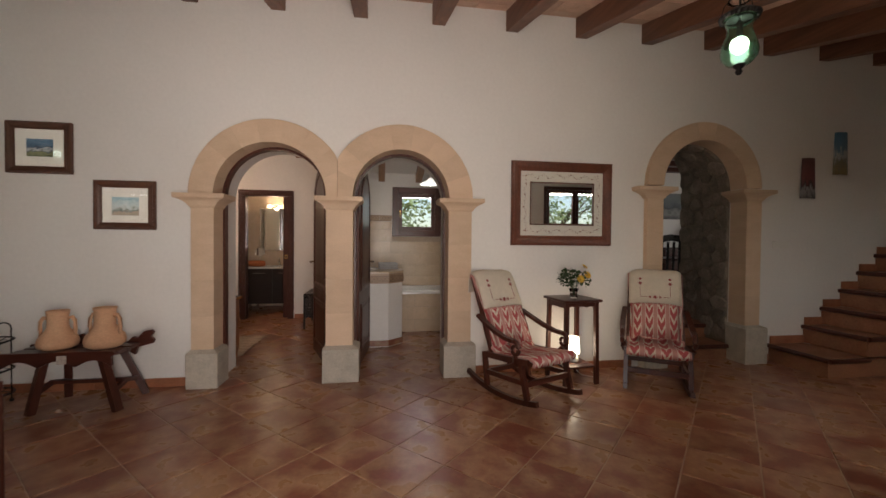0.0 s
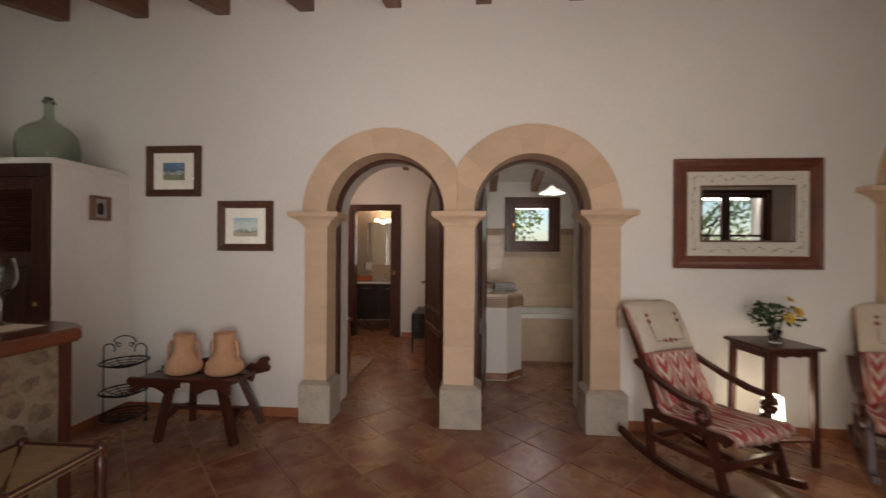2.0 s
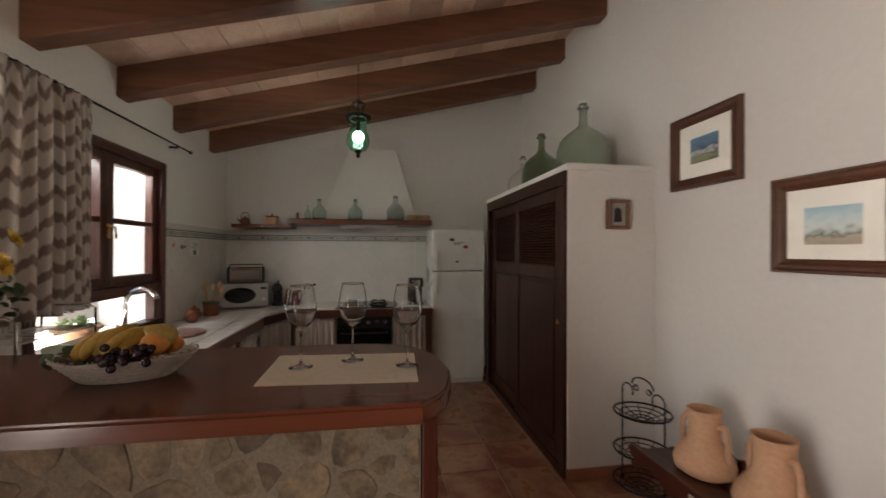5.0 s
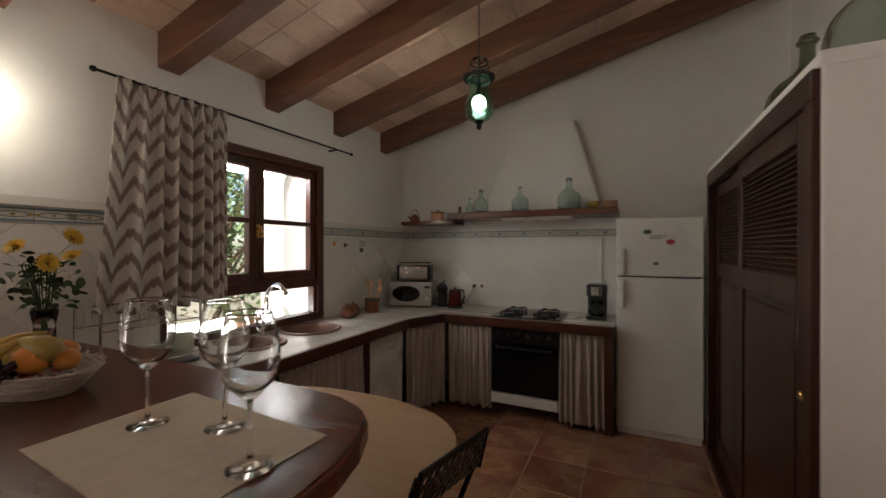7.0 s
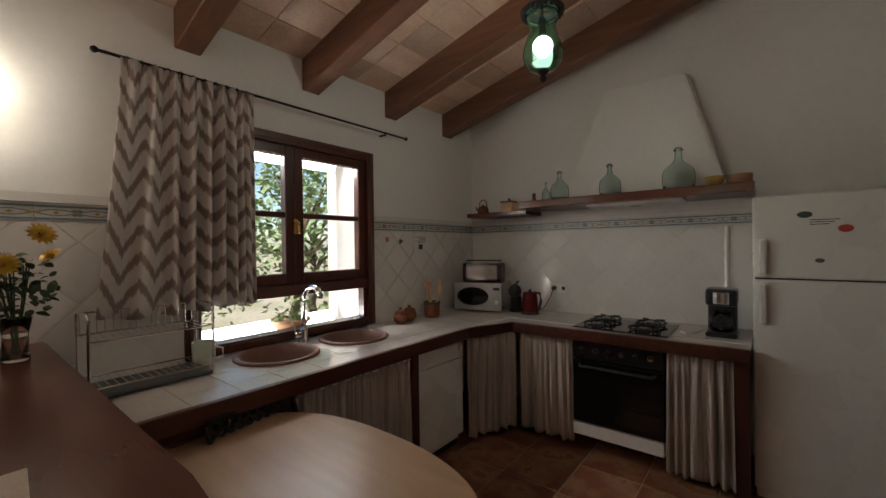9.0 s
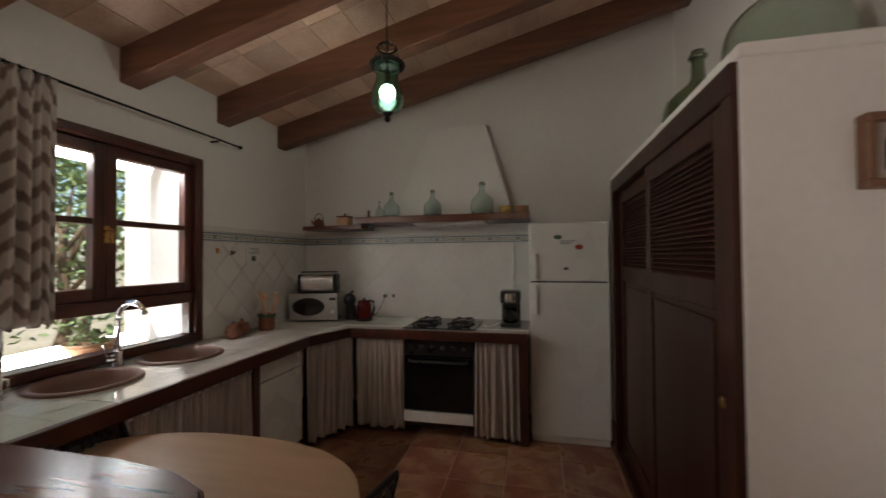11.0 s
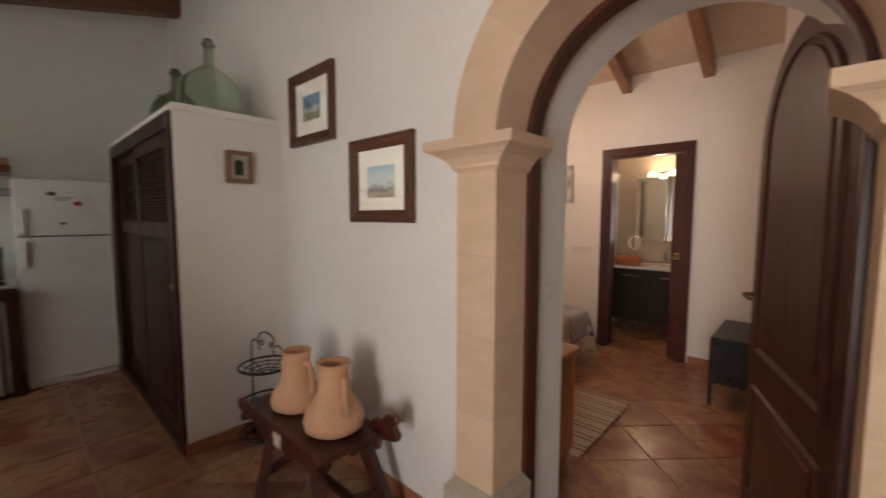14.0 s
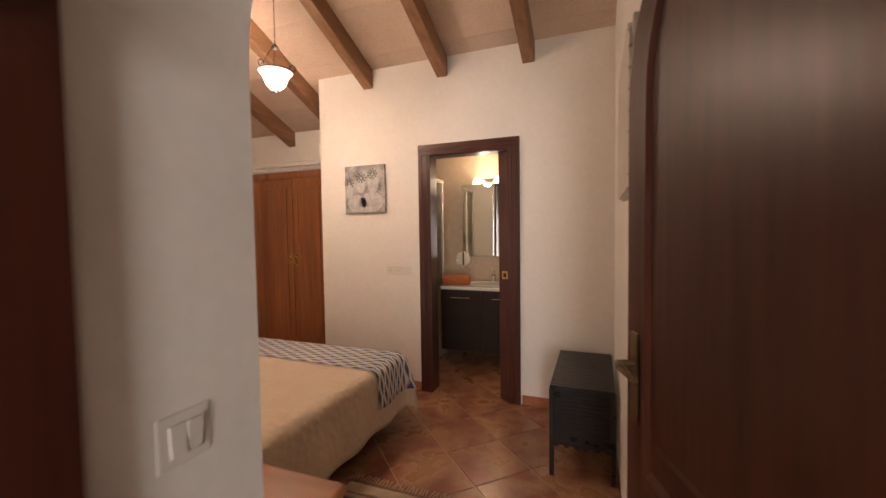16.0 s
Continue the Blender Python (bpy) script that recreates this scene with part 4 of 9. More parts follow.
# gathered curtains under the worktop
CURT = material("striped_curtain", (0.55, 0.47, 0.40), 0.55, var=0.12, scale=14, fine=120, bump=0.15, bump_scale=200, stretch=(3.0, 3.0, 0.06), second=(0.26, 0.21, 0.18), mix=0.5)


def gathered(name, label, p0, p1, z0, z1, folds, depth, mat, group="", header=0.03, seed=1, flare=1.0, skew=0.0, bunch=1.0):
    """A cloth with uneven soft folds that hangs between two points of the plan, with a ruffled head. skew: how far the first edge swings out at the hem; bunch: folds crowd to the far edge."""
    rnd = random.Random(seed)
    p0, p1 = Vector((*p0, 0)), Vector((*p1, 0))
    along = p1 - p0
    L = along.length
    along.normalize()
    out = Vector((along.y, -along.x, 0))
    n, rows = folds * 12, 20
    ph = [rnd.uniform(-1.1, 1.1) for _ in range(folds + 2)]
    amp = [rnd.uniform(0.45, 1.35) for _ in range(folds + 2)]
    wide = [rnd.uniform(0.6, 1.5) for _ in range(folds)]
    edges = [sum(wide[:k]) / sum(wide) for k in range(folds + 1)]
    bm = bmesh.new()
    grid = []
    for j in range(rows + 1):
        v = j / rows
        row = []
        for i in range(n + 1):
            u = i / n
            q = u ** bunch
            k = max(e for e in range(folds) if edges[e] <= q + 1e-9)
            fk = min(1.0, (q - edges[k]) / (edges[k + 1] - edges[k]))
            f = k + fk
            w = amp[k] * (1 - fk) + amp[k + 1] * fk
            wob = ph[k] * (1 - fk) + ph[k + 1] * fk
            d = depth * (0.45 + 0.55 * min(1.0, 1.6 * v)) * w * math.sin(2 * math.pi * f + wob * v * 1.8) + 0.25 * depth * math.sin(5.3 * math.pi * f + 2.0) * (1 - v) ** 2
            mid = 0.5 + (u - 0.5) * (1 + (flare - 1) * v) - skew / L * (1 - u) ** 2 * v ** 1.2
            z = z1 + (z0 - z1) * v + 0.010 * math.sin(4.1 * f + 1.3) * v
            if j == 0:
                z += header * (0.75 + 0.25 * math.sin(7.3 * f))
            elif j == 1:
                d *= 0.45
            row.append(bm.verts.new(p0 + along * (mid * L) + out * d + Vector((0, 0, z))))
        grid.append(row)
    for a, b in zip(grid, grid[1:]):
        for i in range(n):
            bm.faces.new((a[i], a[i + 1], b[i + 1], b[i]))
    th = thing(name, label, "curtain", group=group)
    ob = part("cloth", bm, mat, th, smooth=True)
    sol = ob.modifiers.new("thickness", "SOLIDIFY")
    sol.thickness = 0.003
    return th


g = "curtains under the worktop"
th = gathered("cupboard_curtain", "taupe striped curtain gathered under the sink worktop", (-2.33, CF - 0.035), (-3.16, CF - 0.035), 0.10, 0.765, 14, 0.024, CURT, g, seed=3)
part("curtain_rod", tube([(-2.30, CF - 0.035, 0.77), (-3.18, CF - 0.035, 0.77)], 0.006), WHITE, th)
th = gathered("cupboard_curtain", "taupe striped curtain gathered at the worktop corner", (-3.745, CF - 0.02), (CWX - 0.005, 1.845), 0.05, 0.775, 7, 0.026, CURT, g, seed=5)
th = gathered("cupboard_curtain", "taupe striped curtain gathered beside the oven", (CWX - 0.030, 1.875), (CWX - 0.030, 2.29), 0.05, 0.775, 7, 0.030, CURT, g, seed=7, flare=1.04)
th = gathered("cupboard_curtain", "taupe striped curtain gathered between oven and fridge", (CWX - 0.02, 2.905), (CWX - 0.02, 3.245), 0.045, 0.775, 6, 0.034, CURT, g, seed=9, flare=1.06)

# hob
th = thing("gas_hob", "black glass gas hob with four iron burners on the worktop", "hob")
part("glass_plate", box(-4.66, -4.20, 2.28, 2.90, CZ + 0.001, CZ + 0.009, 0.003), BLACKGLASS, th)
for cx in (-4.55, -4.31):
    for cy in (2.43, 2.74):
        b = part("burner", moved(lathe([(0.0, 0.022), (0.03, 0.022), (0.034, 0.016), (0.045, 0.012), (0.05, 0.0)], 16), pose(cx, cy, CZ + 0.008)), BLACK, th)
        legs = [tube([(cx + 0.10 * math.cos(a), cy + 0.10 * math.sin(a), CZ + 0.008), (cx + 0.10 * math.cos(a), cy + 0.10 * math.sin(a), CZ + 0.042), (cx + 0.035 * math.cos(a), cy + 0.035 * math.sin(a), CZ + 0.046)], 0.006, 6) for a in (0.785, 2.356, 3.927, 5.498)]
        part("pan_support", joined(*legs, tube([(cx + 0.10 * math.cos(t), cy + 0.10 * math.sin(t), CZ + 0.030) for t in np.linspace(0, 2 * math.pi, 13)[:-1]], 0.005, 6, True)), BLACKIRON, th)

# two round brown sinks with a tall tap
SINK = material("brown_composite", (0.20, 0.105, 0.075), 0.4, var=0.12, scale=60, fine=300)
for nm, cx, cy in (("a", -2.49, 1.215), ("b", -3.035, 1.215)):
    th = thing("round_sink", "round brown composite sink set into the worktop", "sink", pose(cx, cy, CZ), "sinks")
    part("bowl", lathe([(0.232, 0.001), (0.232, 0.010), (0.222, 0.015), (0.204, 0.014), (0.196, 0.004), (0.188, -0.03), (0.176, -0.12), (0.150, -0.148), (0.04, -0.155), (0.0, -0.155)], 40, False), SINK, th, smooth=True)
    part("drain", lathe([(0.0, -0.150), (0.03, -0.151), (0.035, -0.154)], 18), STEEL, th)
th = thing("kitchen_tap", "tall chrome swan-neck mixer tap behind the sinks", "tap", pose(-2.745, 1.075, CZ) @ Matrix.Scale(1.2, 4))
pts = [(0, 0, 0.05), (0, 0, 0.22)] + [(0, 0.085 - 0.085 * math.cos(a), 0.22 + 0.085 * math.sin(a)) for a in np.linspace(0.2, 2.75, 10)]
part("spout", tube(pts, 0.013, 12), CHROME, th, smooth=True)
part("base", lathe([(0.027, 0), (0.027, 0.008), (0.022, 0.012), (0.022, 0.075), (0.015, 0.08)], 20), CHROME, th)
part("lever", joined(tube([(0.02, 0, 0.045), (0.055, 0.0, 0.05)], 0.014, 10), tube([(0.05, 0, 0.055), (0.062, 0, 0.12)], 0.006, 8)), CHROME, th)

# ---- hood, shelf and what stands on it ----
th = thing("extractor_hood", "white plastered chimney hood tapering to the end wall", "hood")
bm = bmesh.new()
lo = [bm.verts.new(p) for p in ((WEST + 0.001, 2.06, 1.85), (-4.61, 2.06, 1.85), (-4.61, 3.20, 1.85), (WEST + 0.001, 3.20, 1.85))]
hi = [bm.verts.new(p) for p in ((WEST + 0.001, 2.37, 2.75), (-4.69, 2.39, 2.73), (-4.69, 2.94, 2.73), (WEST + 0.001, 2.96, 2.75))]
for k in range(4):
    bm.faces.new((lo[k], lo[(k + 1) % 4], hi[(k + 1) % 4], hi[k]))
bm.faces.new(hi)
bm.faces.new(lo[::-1])
bmesh.ops.bevel(bm, geom=[e for e in bm.edges], offset=0.012, segments=2, affect="EDGES")
part("plaster_cone", bm, PLASTER, th)
th = thing("kitchen_shelf", "dark wooden shelf round the hood, carrying bottles and pots", "shelf")
part("hood_board", box(WEST + 0.005, -4.36, 1.76, 3.345, 1.795, 1.855, 0.006), BAR_WOOD, th)
part("side_board", box(WEST + 0.005, -4.50, 1.13, 1.76, 1.755, 1.795, 0.005), BAR_WOOD, th)
part("hood_grille", box(-4.72, -4.46, 2.30, 2.95, 1.775, 1.797, 0.004), WHITE, th, "white extractor grille under the shelf")


def bottle(name, label, x, y, z, h, r, neck, mat, m=None, group=""):
    """A blown glass demijohn: outer and inner skin."""
    th = thing(name, label, "bottle", pose(x, y, z), group)
    b = h * 0.62
    key = [(0.0, 0.006), (r * 0.55, 0.004), (r * 0.78, 0.0), (r * 0.90, b * 0.05), (r * 0.97, b * 0.16), (r, b * 0.34), (r * 0.985, b * 0.55), (r * 0.90, b * 0.74), (r * 0.72, b * 0.88), (r * 0.45, b * 1.0), (neck * 1.25, b * 1.12), (neck, h * 0.80), (neck, h * 0.92)]
    prof = [key[0]]
    for (r0, z0), (r1, z1), (r2, z2), (r3, z3) in zip([key[0]] + key, key, key[1:], key[2:] + [key[-1]]):
        for f in (0.33, 0.67, 1.0):
            prof.append(tuple(0.5 * (2 * q1 + (q2 - q0) * f + (2 * q0 - 5 * q1 + 4 * q2 - q3) * f ** 2 + (3 * q1 - q0 - 3 * q2 + q3) * f ** 3) for q0, q1, q2, q3 in ((r0, r1, r2, r3), (z0, z1, z2, z3))))
    prof = [(max(q, 0.0), z2) for q, z2 in prof]
    inner = [(max(q - 0.0055, 0.0), z2 + (0.004 if z2 < b * 0.1 else 0)) for q, z2 in prof]
    part("glass_body", lathe(prof + inner[::-1], 32, False), mat, th, smooth=True)
    part("lip", moved(lathe([(neck - 0.003, 0.0), (neck * 1.4, 0.001), (neck * 1.5, h * 0.015), (neck * 1.4, h * 0.03), (neck * 1.1, h * 0.034), (neck * 1.05, h * 0.078), (neck - 0.003, h * 0.08), (neck - 0.003, 0.0)], 24, False), pose(0, 0, h * 0.921)), mat, th, smooth=True)
    return th


bottle("glass_bottle", "small green glass demijohn on the kitchen shelf", -4.50, 2.07, 1.856, 0.235, 0.075, 0.017, OLIVE_GLASS, group="shelf bottles")
bottle("glass_bottle", "small green glass demijohn on the kitchen shelf", -4.50, 2.47, 1.856, 0.24, 0.080, 0.017, OLIVE_GLASS, group="shelf bottles")
bottle("glass_bottle", "squat wide-shouldered green glass bottle on the shelf", -4.48, 2.93, 1.856, 0.285, 0.102, 0.022, OLIVE_GLASS, group="shelf bottles")
bottle("glass_bottle", "tiny green glass decanter on the shelf", -4.52, 1.94, 1.856, 0.16, 0.034, 0.008, OLIVE_GLASS, group="shelf bottles")
bottle("demijohn", "large olive glass demijohn on top of the closet", -2.69, 4.31, CL_Z + 0.046, 0.565, 0.20, 0.030, DARK_GLASS, group="demijohns")
bottle("demijohn", "dark green glass demijohn on top of the closet", -3.50, 4.31, CL_Z + 0.046, 0.56, 0.19, 0.034, glass("bottle_green_glass", (0.50, 0.57, 0.44)), group="demijohns")
bottle("demijohn", "pale clear glass demijohn on top of the closet", -4.05, 4.33, CL_Z + 0.046, 0.47, 0.17, 0.024, CLEAR, group="demijohns")
COPPER = material("brown_glazed_clay", (0.16, 0.055, 0.03), 0.25, var=0.15, scale=14, fine=60)
th = thing("small_kettle", "small copper-brown kettle with a hoop handle on the shelf", "kettle", pose(-4.62, 1.24, 1.796))
part("body", lathe([(0.0, 0), (0.05, 0), (0.058, 0.02), (0.05, 0.055), (0.03, 0.072), (0.012, 0.078), (0.012, 0.09), (0.0, 0.092)], 20), COPPER, th, smooth=True)
part("handle", tube([(0, -0.045, 0.06), (0, -0.04, 0.11), (0, -0.015, 0.135), (0, 0.015, 0.135), (0, 0.04, 0.11), (0, 0.045, 0.06)], 0.005), COPPER, th)
part("spout", tube([(0, -0.05, 0.03), (0, -0.075, 0.05), (0, -0.085, 0.075)], [0.010, 0.008, 0.005]), COPPER, th)
th = thing("lidded_pot", "brown wooden lidded box on the shelf", "pot", pose(-4.62, 1.53, 1.796))
part("body", box(-0.06, 0.06, -0.06, 0.06, 0, 0.085, 0.01), CLAY, th)
part("lid", joined(box(-0.065, 0.065, -0.065, 0.065, 0.086, 0.10, 0.006), moved(lathe([(0.0, 0.03), (0.014, 0.022), (0.008, 0.0)], 12), pose(0, 0, 0.10))), COPPER, th)
th = thing("pepper_mill", "small turned wooden pepper mill on the shelf", "mill", pose(-4.52, 1.83, 1.856))
part("body", lathe([(0.0, 0), (0.02, 0), (0.018, 0.02), (0.013, 0.04), (0.017, 0.062), (0.011, 0.075), (0.0, 0.08)], 14), COPPER, th, smooth=True)
YELLOW = material("yellow_glaze", (0.52, 0.33, 0.08), 0.25, var=0.2, scale=20, fine=60, second=(0.25, 0.18, 0.05))
th = thing("ceramic_bowl", "small yellow patterned ceramic bowl on the shelf", "bowl", pose(-4.47, 3.14, 1.856))
part("bowl", lathe([(0.0, 0.0), (0.03, 0.0), (0.05, 0.025), (0.06, 0.06), (0.056, 0.06), (0.045, 0.027), (0.0, 0.008)], 24), YELLOW, th, smooth=True)
th = thing("stacked_dishes", "stack of brown clay dishes at the shelf end", "dishes", pose(-4.50, 3.27, 1.856))
for k in range(4):
    part("dish", moved(lathe([(0.0, 0.0), (0.05, 0.0), (0.07, 0.02), (0.066, 0.02), (0.045, 0.006), (0.0, 0.006)], 20), pose(0.004 * (k % 2), 0, 0.014 * k)), CLAY, th)

# ---- bar ----
BZ = 1.10
th = thing("breakfast_bar", "breakfast bar with polished reddish wooden top and rubble stone front", "bar counter")
outline = [(-0.845, SOUTH + 0.012), (-0.845, 2.855), (-0.90, 2.91), (-0.95, 2.94), (-1.05, 2.968), (-1.16, 2.982), (-1.28, 2.972), (-1.38, 2.945), (-1.47, 2.90), (-1.525, 2.84), (-1.56, 2.75), (-1.575, 2.60), (-1.575, SOUTH + 0.012)]
top = prism(outline, "z", BZ - 0.058, BZ)
bmesh.ops.bevel(top, geom=[e for e in top.edges if abs(e.verts[0].co.z - e.verts[1].co.z) < 1e-4], offset=0.010, segments=3, affect="EDGES")
part("bar_top", top, BAR_WOOD, th, "polished reddish wooden bar top with a rounded end")
part("core", box(-1.20, -0.975, SOUTH + 0.012, 2.86, 0, BZ - 0.059), material("mortar", (0.235, 0.19, 0.135), 0.9, var=0.2, scale=14, fine=90, bump=0.4, bump_scale=70), th, "pale mortar between the stones")
part("end_post", box(-1.24, -0.945, 2.865, 2.91, 0, BZ - 0.059, 0.005), WOOD, th, "dark wooden end board")
part("end_post", box(-1.245, -1.205, SOUTH + 0.012, 2.865, 0, BZ - 0.059, 0.004), WOOD, th, "dark wooden kitchen-side board")


def voronoi_cells(u0, u1, v0, v1, n, seed, relax=3, gap=0.012, jitter=0.5):
    rnd = random.Random(seed)
    pts = [(rnd.uniform(u0, u1), rnd.uniform(v0, v1)) for _ in range(n)]
    cells = []
    for it in range(relax + 1):
        cells = []
        for i, (px, py) in enumerate(pts):
            poly = [(u0, v0), (u1, v0), (u1, v1), (u0, v1)]
            for j, (qx, qy) in enumerate(pts):
                if i == j:
                    continue
                g = gap if it == relax else 0.0
                mx, my, nx, ny = (px + qx) / 2, (py + qy) / 2, qx - px, qy - py
                L = math.hypot(nx, ny)
                nx, ny = nx / L, ny / L
                out = []
                for k in range(len(poly)):
                    a, b = poly[k], poly[(k + 1) % len(poly)]
                    da, db = (mx - a[0]) * nx + (my - a[1]) * ny - g, (mx - b[0]) * nx + (my - b[1]) * ny - g
                    if da >= 0:
                        out.append(a)
                    if (da >= 0) != (db >= 0):
                        f = da / (da - db)
                        out.append((a[0] + f * (b[0] - a[0]), a[1] + f * (b[1] - a[1])))
                poly = out
                if len(poly) < 3:
                    break
            cells.append(poly)
        if it < relax:
            pts = [((sum(p[0] for p in c) / len(c)) if len(c) > 2 else pt[0], (sum(p[1] for p in c) / len(c)) if len(c) > 2 else pt[1]) for c, pt in zip(cells, pts)]
    return [c for c in cells if len(c) >= 3]


RUBBLE = material("rubble_stone", (0.225, 0.165, 0.10), 0.78, var=0.28, scale=11, fine=60, bump=0.7, bump_scale=24, second=(0.10, 0.075, 0.050), mix=0.5, tint=0.30, sharp=1.7)


def rubble(parent, cells, place, depth, seed, mat):
    """Rough flat stones with uneven outlines, each one a piece."""
    rnd = random.Random(seed)
    for c in cells:
        mu, mv = sum(p[0] for p in c) / len(c), sum(p[1] for p in c) / len(c)
        pts = []
        for k in range(len(c)):
            a, b = c[k], c[(k + 1) % len(c)]
            L = math.hypot(b[0] - a[0], b[1] - a[1])
            for f in ((0.18, 0.5, 0.82) if L > 0.06 else (0.5,)):
                p = (a[0] + f * (b[0] - a[0]), a[1] + f * (b[1] - a[1]))
                s = 1 - rnd.uniform(0.0, 0.07)
                pts.append((mu + (p[0] - mu) * s, mv + (p[1] - mv) * s))
        d = depth * rnd.uniform(0.5, 1.0)
        tl = (rnd.uniform(-0.05, 0.05), rnd.uniform(-0.05, 0.05))
        bm = bmesh.new()
        rings = []
        for s, h in ((1.0, -0.02), (1.0, d * 0.45), (0.93, d * 0.9)):
            rings.append([bm.verts.new(place(mu + (p[0] - mu) * s, mv + (p[1] - mv) * s, h + (tl[0] * (p[0] - mu) + tl[1] * (p[1] - mv) if h > 0 else 0))) for p in pts])
        n = len(pts)
        for a, b in zip(rings, rings[1:]):
            for k in range(n):
                bm.faces.new((a[k], a[(k + 1) % n], b[(k + 1) % n], b[k]))
        mid = bm.verts.new(place(mu, mv, d))
        for k in range(n):
            bm.faces.new((rings[-1][k], rings[-1][(k + 1) % n], mid))
        part("stone", bm, mat, parent)


front = part("stone_front", box(-0.977, -0.958, SOUTH + 0.012, 2.862, 0, BZ - 0.06), bpy.data.materials["mortar"], th, "rubble stone facing")
rubble(front, voronoi_cells(SOUTH + 0.02, 2.858, 0.01, BZ - 0.065, 120, 11, relax=1, gap=0.005), lambda u, v, d: (-0.962 + d, u, v), 0.008, 5, RUBBLE)

# ---- on the bar ----
MAT = material("woven_placemat", (0.60, 0.52, 0.41), 0.85, var=0.10, scale=30, fine=260, bump=0.3, bump_scale=260)
tagged(part("placemat", prism([(-1.05, 2.372), (-1.02, 2.86), (-1.36, 2.876), (-1.395, 2.368)], "z", BZ + 0.0005, BZ + 0.003), MAT), "beige woven placemat on the bar", "placemat")


def wine_glass(x, y):
    th = thing("wine_glass", "large clear empty wine glass on a beige placemat", "glass", pose(x, y, BZ + 0.0035), "wine glasses on the bar")
    outer = [(0.0, 0.0), (0.040, 0.0), (0.041, 0.002), (0.020, 0.006), (0.006, 0.014), (0.0042, 0.03), (0.004, 0.10), (0.006, 0.122), (0.020, 0.134), (0.042, 0.158), (0.052, 0.190), (0.0515, 0.215), (0.045, 0.255), (0.04036, 0.276), (0.0397, 0.279), (0.0392, 0.2816), (0.0386, 0.2822)]
    inner = [(0.0380, 0.2816), (0.0382, 0.279), (0.0389, 0.276), (0.0438, 0.255), (0.0503, 0.215), (0.0508, 0.190), (0.0405, 0.160), (0.018, 0.138), (0.0, 0.133)]
    part("stem", lathe(outer[:8] + [(0.0, 0.124)], 24, False), CLEAR, th, smooth=True)
    part("bowl", lathe([(0.0, 0.125)] + outer[7:] + inner, 28, False), CLEAR, th, smooth=True)
    return th


for x, y in ((-1.225, 2.475), (-1.29, 2.645), (-1.20, 2.838)):
    wine_glass(x, y)

WICKER = material("white_wicker", (0.55, 0.50, 0.44), 0.7, var=0.2, scale=20, fine=140, bump=0.4, bump_scale=160)
BX, BY = -1.215, 1.945
th = thing("fruit_basket", "oblong pale wicker basket heaped with fruit on the bar", "basket", pose(BX, BY, BZ + 0.001, 0, 0, 8) @ Matrix.Scale(0.80, 4))


def oval(a, b, z, n=36, wob=0.0):
    return [(a * math.cos(t) * (1 + wob * math.sin(9 * t)), b * math.sin(t) * (1 + wob * math.sin(9 * t)), z + 2 * wob * 0.1 * math.cos(7 * t)) for t in np.linspace(0, 2 * math.pi, n + 1)[:-1]]


part("base", prism([(p[0], p[1]) for p in oval(0.10, 0.16, 0)], "z", 0.0, 0.012), WICKER, th)
for k in range(10):
    f = k / 9
    part("wicker_strand", tube(oval(0.105 + 0.055 * f, 0.165 + 0.075 * f, 0.014 + 0.072 * f, 40, 0.012 * (1 if k % 2 else -1)), 0.006, 6, True), WICKER, th)
for k in range(26):
    t = 2 * math.pi * k / 26
    part("wicker_stake", tube([(0.104 * math.cos(t), 0.164 * math.sin(t), 0.006), (0.13 * math.cos(t), 0.20 * math.sin(t), 0.05), (0.168 * math.cos(t), 0.248 * math.sin(t), 0.10)], 0.004, 5), WICKER, th)
BANANA = material("banana_skin", (0.46, 0.30, 0.055), 0.45, var=0.12, scale=12, fine=70, second=(0.45, 0.27, 0.05))
ORANGE = material("orange_peel", (0.66, 0.25, 0.04), 0.4, var=0.08, scale=20, fine=160, bump=0.25, bump_scale=220)
GRAPE = material("dark_grape", (0.030, 0.012, 0.020), 0.25, var=0.3, scale=20, fine=80)
PEAR = material("pear_skin", (0.42, 0.30, 0.08), 0.45, var=0.15, scale=14, fine=90)
GREEN = material("leaf_green", (0.035, 0.075, 0.022), 0.5, var=0.3, scale=18, fine=90, tint=0.2)
PINK = material("pink_dried_flowers", (0.32, 0.06, 0.08), 0.7, var=0.3, scale=30, fine=120, tint=0.2, per="island")
for k in range(5):
    y0, lean = -0.135 + 0.042 * k, 0.012 * (k - 2)
    pts = []
    for j in range(9):
        f = j / 8
        q = radians(12 + 128 * f)
        pts.append((-0.045 + 0.115 * math.sin(q * 0.82) + 0.012 * (k % 2), y0 + 0.075 * (1 - f) ** 1.5 - 0.03 * f - lean * f, 0.095 + 0.105 * math.cos(q * 0.62) - 0.01 * abs(k - 2)))
    tagged(part("banana", tube(pts, [0.008, 0.012, 0.020, 0.0225, 0.0235, 0.023, 0.021, 0.015, 0.006], 10), BANANA, None, smooth=True), "ripe yellow banana in the wicker basket", "fruit", "fruit in the basket").matrix_basis = th.matrix_basis


def ball(r, sx=1, sy=1, sz=1, sub=2):
    bm = bmesh.new()
    bmesh.ops.create_icosphere(bm, subdivisions=sub, radius=r)
    return moved(bm, Matrix.Diagonal((sx, sy, sz, 1)))


